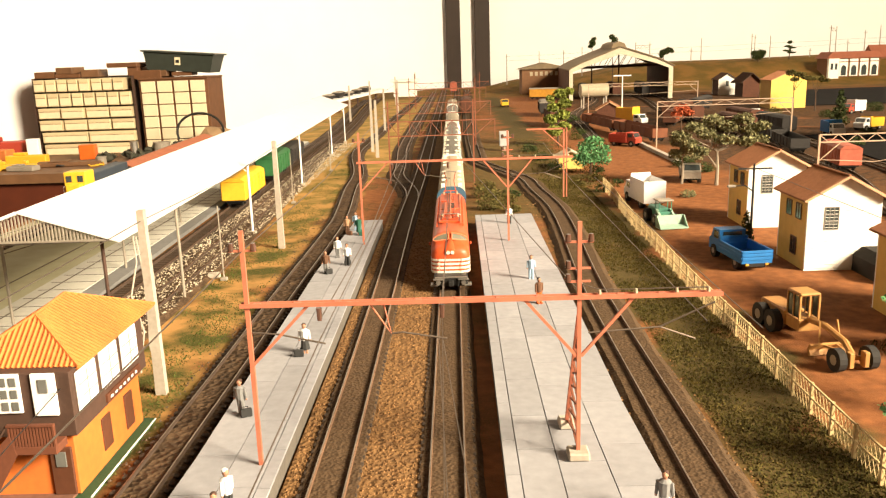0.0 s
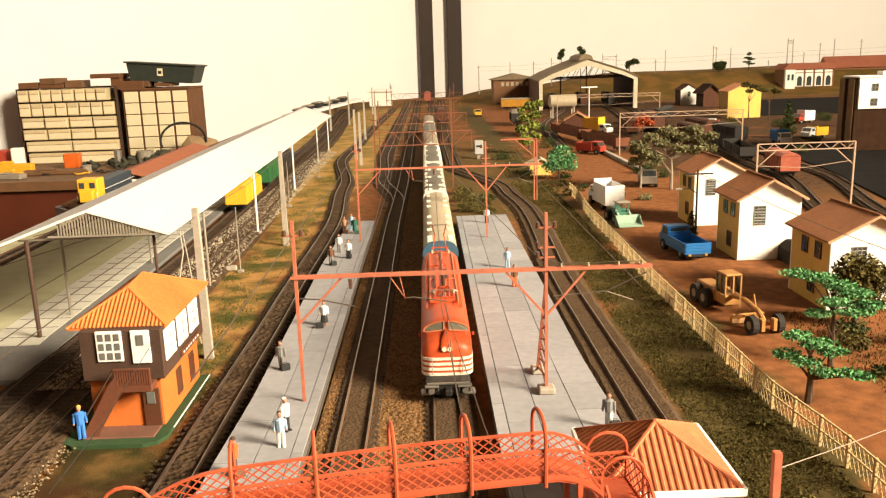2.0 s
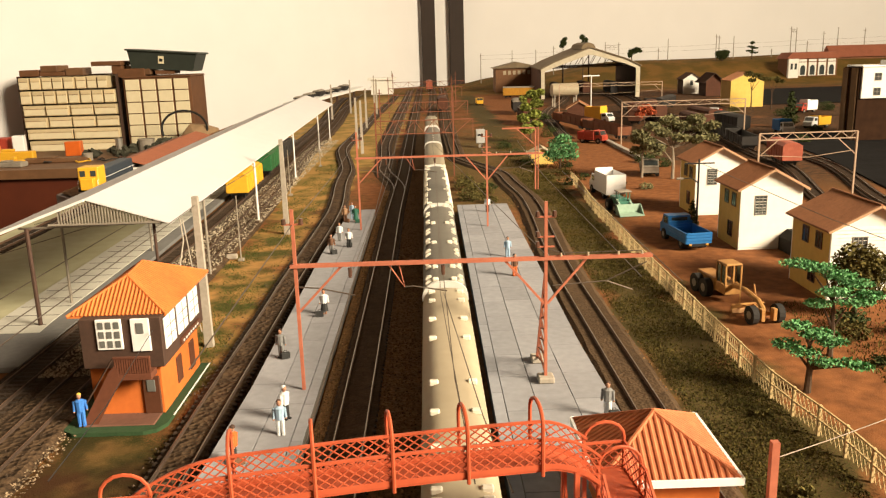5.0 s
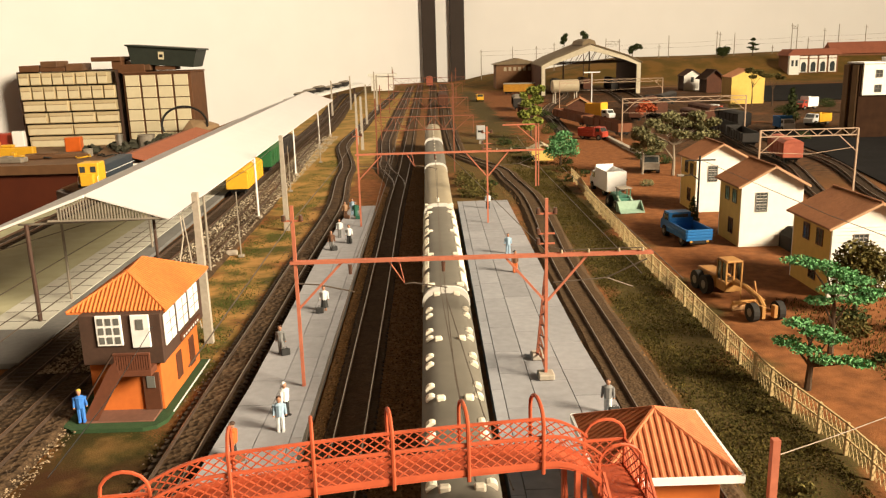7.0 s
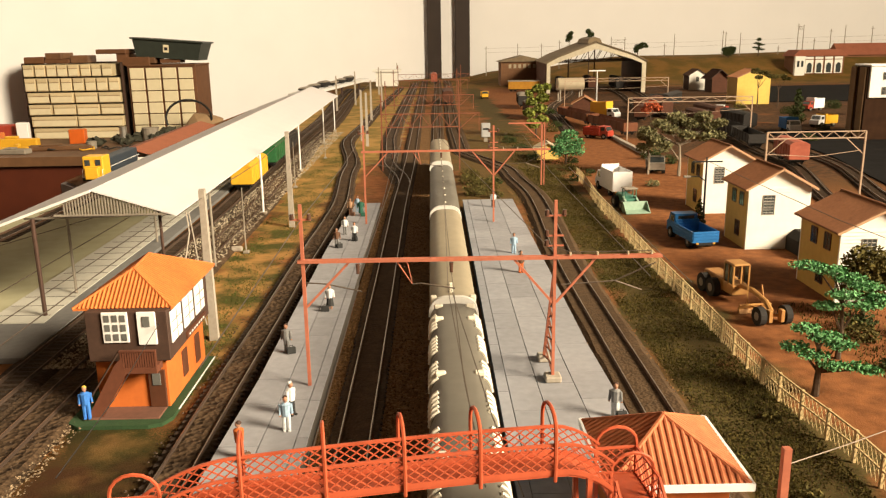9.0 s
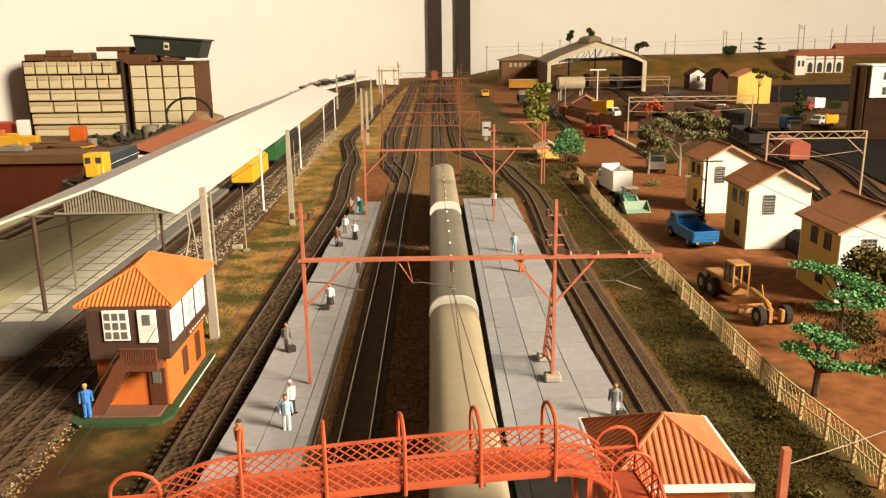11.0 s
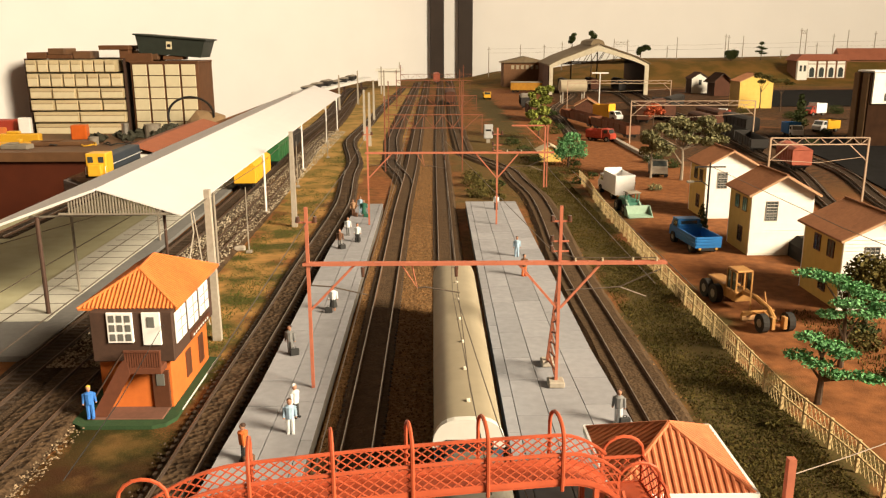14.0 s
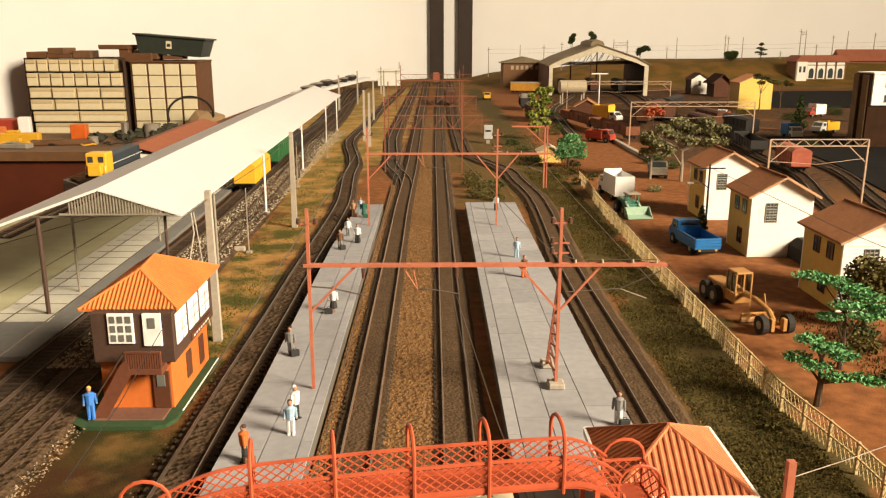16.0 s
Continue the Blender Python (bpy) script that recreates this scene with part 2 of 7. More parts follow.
def ribbon(bm, pts, w, h):
    """One continuous square rail along points that run in x and z."""
    rows_ = []
    for p in pts:
        rows_.append([bm.verts.new((p[0], p[1] + a * w / 2, p[2] + c * h / 2)) for a, c in ((-1, -1), (1, -1), (1, 1), (-1, 1))])
    for r0, r1 in zip(rows_, rows_[1:]):
        for i in range(4):
            bm.faces.new((r0[i], r0[(i + 1) % 4], r1[(i + 1) % 4], r1[i]))
    bm.faces.new(rows_[0][::-1])
    bm.faces.new(rows_[-1])
    return bm


def slab4(bm, q, t):
    """A sheet over four corners (each x, y, z), t thick downwards."""
    top = [bm.verts.new(p) for p in q]
    low = [bm.verts.new((p[0], p[1], p[2] - t)) for p in q]
    n = len(q)
    bm.faces.new(top)
    bm.faces.new(low[::-1])
    for i in range(n):
        bm.faces.new((top[i], low[i], low[(i + 1) % n], top[(i + 1) % n]))
    return bm


def ball(bm, c, r, sub=1, sz=(1, 1, 1)):
    t = bmesh.new()
    bmesh.ops.create_icosphere(t, subdivisions=sub, radius=1)
    t.transform(Matrix.Translation(c) @ Matrix.Diagonal((r * sz[0], r * sz[1], r * sz[2], 1)))
    join(bm, t)
    return bm


def mesh_of(name, bm, material, smooth=False):
    bmesh.ops.recalc_face_normals(bm, faces=bm.faces[:])
    bm.transform(Matrix.Scale(0.001, 4))
    me = bpy.data.meshes.new(name)
    bm.to_mesh(me)
    bm.free()
    for mm in (material if isinstance(material, (list, tuple)) else [material]):
        me.materials.append(mm)
    if smooth:
        me.shade_smooth()
        me.set_sharp_from_angle(angle=radians(42))
    return me


def part(name, bm, material, parent, label="", smooth=False, at=None, kind=""):
    ob = new(name, mesh_of(name, bm, material, smooth))
    ob.parent = parent
    if at:
        ob.location = [v / 1000 for v in at]
    return tagged(ob, label, "", "", kind)


def piece(name, me, parent, x, y, z, rz=0.0):
    """A piece that shares its mesh with others like it."""
    ob = new(name, me)
    ob.parent = parent
    ob.matrix_basis = pose(x / 1000, y / 1000, z / 1000, 0, 0, rz)
    return ob


def thing(name, x, y, z, rz=0.0, label="", category="", group="", kind=""):
    ob = new(name)
    ob.empty_display_size = 0.01
    ob.matrix_basis = pose(x / 1000, y / 1000, z / 1000, 0, 0, rz)
    return tagged(ob, label, category, group, kind)


def solid(name, bm, material, x, y, z, rz=0.0, label="", category="", group="", kind="", smooth=False):
    ob = new(name, mesh_of(name, bm, material, smooth))
    ob.matrix_basis = pose(x / 1000, y / 1000, z / 1000, 0, 0, rz)
    return tagged(ob, label, category, group, kind)


rnd = random.Random(7)

# ---------------------------------------------------------------- room and baseboard
# floor and unseen ceiling are dark to keep the shadows deep
M_FLOOR = mat("dark_floor", (0.14, 0.09, 0.06), (0.10, 0.065, 0.04), 0.5, 8, 0.05)
M_CEIL = mat("dark_unseen_ceiling", (0.09, 0.06, 0.04), None, 0.9, 6, 0.05)
M_BASEBOARD = mat("baseboard_timber", (0.20, 0.085, 0.04), (0.13, 0.05, 0.025), 0.5, 30, 0.1)
ROOM = [(-2600, -3400), (4400, -3400), (4400, 5000), (-30, 5000), (-1900, 3300), (-2600, 2660)]


def wall_run(name, a, b, z0, z1, holes=(), t=80, label="plain cream painted plaster wall of the hobby room"):
    """A wall from a to b with its room side on the line, and rectangular openings (from, to, sill, head)."""
    a, b = Vector(a), Vector(b)
    ln = (b - a).length
    bm = bm_()
    cuts = sorted({0, ln, *[h[0] for h in holes], *[h[1] for h in holes]})
    for u, v in zip(cuts, cuts[1:]):
        hole = [h for h in holes if h[0] <= u and v <= h[1]]
        if hole:
            box(bm, u, 0, z0, v, -t, hole[0][2])
            box(bm, u, 0, hole[0][3], v, -t, z1)
        else:
            box(bm, u, 0, z0, v, -t, z1)
    ang = math.degrees(math.atan2(b.y - a.y, b.x - a.x))
    return solid(name, bm, M_WALLPAINT, a.x, a.y, 0, ang, label, "wall", kind="structure")


Z0, Z1 = -950, 3600
sides = ["wall_back_of_room", "wall_east", "wall_north", "wall_slanted", "wall_northwest", "wall_west"]
for i, nm in enumerate(sides):
    p, q = ROOM[i], ROOM[(i + 1) % 6]
    hl = {1: [(550, 2450, 1750, 3450)]}.get(i, ())
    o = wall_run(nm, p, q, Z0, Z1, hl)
    # the three unseen walls get the dark colour, which cuts the bounce
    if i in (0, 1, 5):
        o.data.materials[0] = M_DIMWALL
        o["label"] = "unseen room wall, darkened to cut bounced light"
b = bm_()
prism(b, ROOM, Z0 - 40, Z0, "z")
solid("floor", b, M_FLOOR, 0, 0, 0, 0, "room floor, kept dark to limit bounced light", "floor", kind="structure")
b = bm_()
prism(b, ROOM, Z1, Z1 + 40, "z")
solid("ceiling", b, M_CEIL, 0, 0, 0, 0, "unseen flat ceiling, kept dark to limit bounced light", "ceiling", kind="structure")

# two dark uprights against the far wall
for x0, x1 in ((-14, 68), (150, 236)):
    b = bm_()
    bbox(b, x0, 4965, -900, x1, 4998, 3590, 3)
    solid("wall_post", b, mat("dark_brown_lacquer", (0.035, 0.022, 0.016), None, 0.6, 20, 0.05), 0, 0, 0, 0,
          "dark brown upright timber post against the wall", "post", "posts on the far wall")

# the ground of the layout: one sheet, rising to a bank along the far side
def ss(a, b_, v):
    k = min(1, max(0, (v - a) / (b_ - a)))
    return k * k * (3 - 2 * k)


def ground_z(x, y):
    z = (42 * ss(150, 420, x) + 72 * ss(480, 1180, x) + 14 * ss(1500, 2400, x)) * ss(4050, 4560, y)
    return z


def left_edge(y):
    return -545 - 55 * ss(1270, 1330, y) if y < 4400 else -600 + (y - 4400) * 1.05


gx = [-850 + i * 60 for i in range(61)]
gy = [-1900 + j * 60 for j in range(115)]
vs, fs = [], []
for y in gy:
    l = left_edge(y)
    for i, x in enumerate(gx):
        k = i / 60
        xx = l + (2750 - l) * k
        vs.append((xx / 1000, y / 1000, ground_z(xx, y) / 1000))
for j in range(len(gy) - 1):
    for i in range(60):
        a = j * 61 + i
        fs.append((a, a + 1, a + 62, a + 61))
me = bpy.data.meshes.new("ground")
me.from_pydata(vs, [], fs)
me.shade_smooth()
me.materials.append(M_GROUND)
tagged(new("ground", me), "red-brown scenic soil with patches of olive turf", "ground", kind="structure")
b = bm_()
prism(b, [(-550, -1905), (2755, -1905), (2755, 4950), (-30, 4950), (-605, 4400), (-605, 1335), (-550, 1275)], -60, -3, "z")
solid("baseboard", b, M_BASEBOARD, 0, 0, 0, 0, "brown timber baseboard under the model railway", "baseboard", kind="structure")
b = bm_()
for x, y in ((-480, -1800), (-480, 1000), (-540, 3800), (2680, -1800), (2680, 4800), (900, -1800), (900, 4800), (900, 1500)):
    box(b, x - 40, y - 40, Z0, x + 40, y + 40, -60)
solid("trestle", b, M_DARKWOOD, 0, 0, 0, 0, "dark timber legs carrying the layout", "trestle", kind="structure")

# ---------------------------------------------------------------- tracks
M_SLEEPER_FAR = mat("weathered_sleepers", (0.062, 0.039, 0.024), (0.038, 0.024, 0.015), 0.9, 300, 0.2, island=0.3)
SLEEPER = mesh_of("sleeper", bbox(bm_(), -14, -1.7, 0, 14, 1.7, 1.6, 0.3), M_SLEEPER)


def path_at(pts, y):
    for (y0, x0), (y1, x1) in zip(pts, pts[1:]):
        if y <= y1:
            k = ss(y0, y1, y)
            return x0 + (x1 - x0) * k
    return pts[-1][1]


def track(pts, label, bed=M_BALLAST_D, width=44, near=(300, 760), zbase=0, rail_top=M_RAILTOP, fill=2.6, rail=M_RAIL):
    """A railway track on a ballast bed; pts: (y, x) knots of its centre line."""
    y0, y1 = pts[0][0], pts[-1][0]
    t = thing("railway_track", 0, 0, zbase, 0, label, "railway track", "tracks of the layout", "structure")
    ys = [y0 + i * (y1 - y0) / int((y1 - y0) / 20) for i in range(int((y1 - y0) / 20) + 1)]
    xs = [path_at(pts, y) for y in ys]

    def strip(prof, mtl, nm, lab="", rough=0.0):
        vs_, fs_ = [], []
        n = len(prof)
        for x, y in zip(xs, ys):
            for px_, pz in prof:
                vs_.append(((x + px_ + rough * rnd.uniform(-1, 1)) / 1000, y / 1000, pz / 1000))
        for j in range(len(xs) - 1):
            for i in range(n - 1):
                a = j * n + i
                fs_.append((a, a + n, a + n + 1, a + 1))
        m_ = bpy.data.meshes.new(nm)
        m_.from_pydata(vs_, [], fs_)
        m_.materials.append(mtl)
        ob = new(nm, m_)
        ob.parent = t
        return tagged(ob, lab)
    w = width / 2
    strip([(-w, 0.2), (-w + 5, fill), (w - 5, fill), (w, 0.2)], bed, "ballast_bed", "trackbed of fine stone ballast", 0.8)
    for s in (-8.25, 8.25):
        strip([(s - 1.1, 3.4), (s - 0.25, 3.9), (s - 0.42, 5.3), (s - 0.42, 5.7), (s + 0.42, 5.7), (s + 0.42, 5.3), (s + 0.25, 3.9), (s + 1.1, 3.4)], rail, "rail")
        strip([(s - 0.36, 5.74), (s + 0.36, 5.74)], rail_top, "rail_head", "worn bright top of the rail")
    rest_v, rest_f = [], []
    y = y0 + 4
    while y < y1 - 4:
        x = path_at(pts, y)
        if near[0] < y < near[1]:
            ang = -math.degrees(math.atan2(path_at(pts, y + 5) - x, 5))
            piece("sleeper", SLEEPER, t, x, y, 2.0, ang)
        else:
            k = len(rest_v)
            for dx, dy, dz in ((-14, -1.7, 2), (14, -1.7, 2), (14, 1.7, 2), (-14, 1.7, 2), (-14, -1.7, 3.6), (14, -1.7, 3.6), (14, 1.7, 3.6), (-14, 1.7, 3.6)):
                rest_v.append(((x + dx) / 1000, (y + dy) / 1000, dz / 1000))
            for f in ((4, 5, 6, 7), (0, 1, 5, 4), (1, 2, 6, 5), (2, 3, 7, 6), (3, 0, 4, 7)):
                rest_f.append([k + i for i in f])
        y += 7.2
    m_ = bpy.data.meshes.new("sleepers")
    m_.from_pydata(rest_v, [], rest_f)
    m_.materials.append(M_SLEEPER_FAR)
    ob = new("sleepers", m_)
    ob.parent = t
    tagged(ob, "dark timber sleepers further along", kind="stuff")
    return t


track([(-1850, 14), (1400, 14), (4700, 40)], "main line with half-buried sleepers between two platforms", M_BALLAST, 35, fill=3.66)
track([(-1850, -41), (1000, -41), (1500, -36), (4700, -30)], "second main line with half-buried sleepers and brown shoulder", M_BALLAST, 35, fill=3.66)
track([(-1850, -131), (400, -129), (690, -126), (1050, -121), (1400, -138), (1850, -182), (2300, -172), (4000, -140)], "loop track behind the platform, brown ballast", M_STONES, width=32, fill=3.64, rail=M_DARKRAIL)
track([(-1850, -229), (900, -230), (2000, -262), (4000, -330)], "goods track beside the long canopy", M_STONES, 46, rail_top=M_RAIL, fill=3.66, rail=M_DARKRAIL)
track([(-1850, -268), (900, -270), (2000, -302), (3900, -375)], "dark track at the edge of the canopy platform", M_BALLAST_D, 40, rail_top=M_RAIL, fill=3.45, rail=M_DARKRAIL)
track([(-1850, 133), (700, 132), (1120, 146), (1330, 134), (1650, 62), (2000, 60), (4600, 90)], "branch track curving past the platform", M_BALLAST, 42, fill=3.66)
track([(1240, -40), (1500, -75), (1900, -90), (4400, -80)], "crossover track leaving the second line", M_BALLAST, 42, (0, 0))
track([(600, 440), (930, 512), (1450, 620), (1850, 660), (2400, 650), (3600, 770)], "yard track behind the houses", M_BALLAST_D, 30, (0, 0), fill=3.7)
track([(600, 515), (930, 587), (1450, 695), (1850, 735), (2400, 725), (3600, 850)], "second yard track behind the houses", M_BALLAST_D, 30, (0, 0), fill=3.7)
track([(1900, 330), (2400, 360), (3600, 590)], "depot track into the engine shed", M_BALLAST_D, 42, (0, 0))

# brown ballast between the two main lines, and the dark trench beside the platform
b = bm_()
slab4(b, [(-30, -1850, 2.7), (3, -1850, 2.7), (3, 2400, 2.7), (-28, 2400, 2.7)], 2.5)
slab4(b, [(-63, -1850, 2.2), (-54, -1850, 2.2), (-54, 1250, 2.2), (-63, 1250, 2.2)], 2.0)
solid("ballast_strip", b, M_BALLAST_B, 0, 0, 0, 0, "coarse brown ballast between the main lines", "ballast", kind="structure")

# loose stones on the brown strip and along the goods track
def stones(name, n, x0, x1, y0, y1, z, r0, r1, mtl, label):
    vs_, fs_ = [], []
    for _ in range(n):
        cx, cy, r = rnd.uniform(x0, x1), y0 + (y1 - y0) * rnd.random() ** 1.4, rnd.uniform(r0, r1)
        k, a0 = len(vs_), rnd.random() * 6.3
        for i in range(4):
            a = a0 + i * 1.57
            vs_.append(((cx + r * math.cos(a) * rnd.uniform(0.7, 1.2)) / 1000, (cy + r * math.sin(a)) / 1000, z / 1000))
        vs_.append(((cx + r * 0.2) / 1000, cy / 1000, (z + r * rnd.uniform(0.6, 1.2)) / 1000))
        for i in range(4):
            fs_.append((k + i, k + (i + 1) % 4, k + 4))
    m_ = bpy.data.meshes.new(name)
    m_.from_pydata(vs_, [], fs_)
    m_.materials.append(mtl)
    return tagged(new(name, m_), label, "stones", kind="stuff")


M_ST_BROWN = mat("brown_stones", (0.21, 0.115, 0.048), (0.12, 0.064, 0.029), 0.95, 900, 0.2, island=0.5, spec=0.1)
M_ST_PALE = mat("pale_stones", (0.30, 0.22, 0.14), (0.10, 0.07, 0.045), 0.95, 900, 0.2, island=0.6, spec=0.1)
M_ST_WHITE = mat("grey_stones", (0.46, 0.40, 0.31), (0.2, 0.16, 0.11), 0.95, 900, 0.2, island=0.5, spec=0.1)
M_ST_DARK = mat("dark_stones", (0.10, 0.07, 0.05), (0.05, 0.035, 0.025), 0.95, 900, 0.2, island=0.5, spec=0.1)
stones("loose_ballast", 11000, -30, 3, 230, 1500, 2.6, 0.4, 1.15, M_ST_BROWN, "coarse brown stones between the main lines")
stones("loose_ballast", 2600, -62, -54, 230, 1200, 2.1, 0.5, 1.2, M_ST_BROWN, "brown stones beside the platform edge")
stones("loose_ballast", 1700, -213, -199, 230, 640, 1.8, 0.4, 1.0, M_ST_PALE, "pale stones along the edge of the goods track")
stones("loose_ballast", 9000, -262, -210, 520, 2000, 3.4, 0.5, 1.4, M_ST_WHITE, "pale stones scattered over the goods track")
stones("loose_ballast", 2200, -232, -214, 230, 560, 3.2, 0.4, 1.0, M_ST_DARK, "dark stones between the goods rails")
stones("loose_ballast", 1800, 112, 156, 230, 1300, 1.8, 0.5, 1.2, M_ST_BROWN, "brown stones along the branch track")
stones("loose_ballast", 1500, -150, -108, 230, 1200, 1.8, 0.5, 1.1, M_ST_DARK, "dark stones along the loop track")

# ---------------------------------------------------------------- platforms
def platform(left, right, y0, y1, fractions, label, step=41):
    """A paved platform between two edge lines, each given as (y, x) knots; columns of slabs at the given shares of its width."""
    def at(pts, y):
        for (ya, xa), (yb, xb) in zip(pts, pts[1:]):
            if y <= yb:
                return xa + (xb - xa) * max(0, (y - ya)) / (yb - ya)
        return pts[-1][1]
    t = thing("platform", 0, 0, 0, 0, label, "platform", "station platforms", "structure")
    ys_ = sorted({y0, y1, *[p[0] for p in left + right if y0 < p[0] < y1]})
    outline = [(at(left, y) + 0.6, y) for y in ys_] + [(at(right, y) - 0.6, y) for y in reversed(ys_)]
    part("platform_body", prism(bm_(), outline[::-1], 0.2, 10.6, "z"), M_KERB, t, "rough grey platform wall")
    for i, (a, c) in enumerate(zip(fractions, fractions[1:])):
        y = y0 + (0, 0.55, 0.2, 0.75)[i % 4] * step - step
        while y < y1:
            ln_ = step * rnd.uniform(0.8, 1.25)
            ya, yb = max(y, y0), min(y + ln_, y1)
            y += ln_
            if yb - ya < 3:
                continue
            q = []
            for yy, f, dy in ((ya, a, 0.24), (ya, c, 0.24), (yb, c, -0.24), (yb, a, -0.24)):
                xl, xr = at(left, yy), at(right, yy)
                q.append((xl + (xr - xl) * f + (0.26 if f == a else -0.26), yy + dy, 12 + rnd.uniform(-0.07, 0.07)))
            part("paving_slab", slab4(bm_(), q, 1.5), M_PAVE, t)
    return t


platform([(120, -114), (380, -110), (470, -106.5), (815, -105), (1045, -96)], [(120, -64), (1045, -64)], 120, 1045, [0, 0.46, 0.86, 1], "long grey paved island platform with people-sized figures")
platform([(120, 39.5), (400, 40), (1058, 42.5)], [(120, 113), (415, 111), (520, 108), (1058, 108.5)], 120, 1058, [0, 0.1, 0.36, 0.68, 1], "wide grey paved platform beside the train")

# ---------------------------------------------------------------- the train
M_LOCO = mat("loco_orange", (0.53, 0.085, 0.026), (0.44, 0.068, 0.022), 0.42, 200, 0.04)
M_CREAM = mat("cream_roof", (0.40, 0.335, 0.235), (0.35, 0.29, 0.20), 0.6, 120, 0.05)
M_LOCOEDGE = mat("worn_orange_edge", (0.62, 0.2, 0.1), (0.5, 0.14, 0.06), 0.5, 300, 0.05)
M_SCREEN = mat("dull_grey_glass", (0.17, 0.16, 0.12), (0.11, 0.105, 0.08), 0.2, 80, 0.0, spec=0.5)
M_TANROOF = mat("tan_roof", (0.30, 0.255, 0.178), (0.25, 0.212, 0.148), 0.6, 120, 0.05)
M_GREYROOF = mat("grey_roof", (0.15, 0.137, 0.113), (0.115, 0.105, 0.086), 0.55, 120, 0.05)
M_BLUE = mat("train_blue", (0.05, 0.115, 0.17), (0.04, 0.09, 0.14), 0.45, 150, 0.03)
M_STRIPE = mat("cream_stripe", (0.78, 0.72, 0.6), None, 0.5, 150, 0.02)
M_STEEL = mat("dull_steel", (0.45, 0.42, 0.38), (0.3, 0.28, 0.25), 0.35, 300, 0.05, metal=0.8)
M_RIM = mat("white_rim", (0.66, 0.64, 0.6), (0.56, 0.54, 0.5), 0.5, 150, 0.02)
M_LAMP = mat("lamp_lens", (0.9, 0.85, 0.7), None, 0.15, 100, 0.0, spec=0.8)


def bogie(parent, y, n=2):
    bg = part("bogie", bbox(bm_(), -10.5, y - 15, 4, 10.5, y + 15, 8.5, 0.6), M_BLACK, parent, "black bogie frame")
    for dy in ([-9, 9] if n == 2 else [-11, 0, 11]):
        for s in (-8.2, 8.2):
            part("wheel", rod(bm_(), (s - 1.2, y + dy, 5.2), (s + 1.2, y + dy, 5.2), 5.0, n=14), M_BLACK, bg, "blackened steel wheel")


def dome(parent, x, y, z, s):
    """A small white ventilator dome with a dark louvre on its rear face, tilted with the roof's edge."""
    sec = [(-2.5, 0), (-2.3, 1.2), (-1.3, 2.1), (0, 2.4), (1.3, 2.1), (2.3, 1.2), (2.5, 0)]
    v = part("roof_vent", prism(bm_(), sec, -2.0, 2.0), M_STRIPE, parent, "white louvred roof ventilator", at=(x, y, z))
    v.rotation_euler = (0, s * 0.42, 0)
    part("louvre", prism(bm_(), [(-1.8, 0.3), (-1.5, 1.3), (0, 1.8), (1.5, 1.3), (1.8, 0.3)], 2.0, 2.15), M_GREYWOOD, v, "dark louvre")


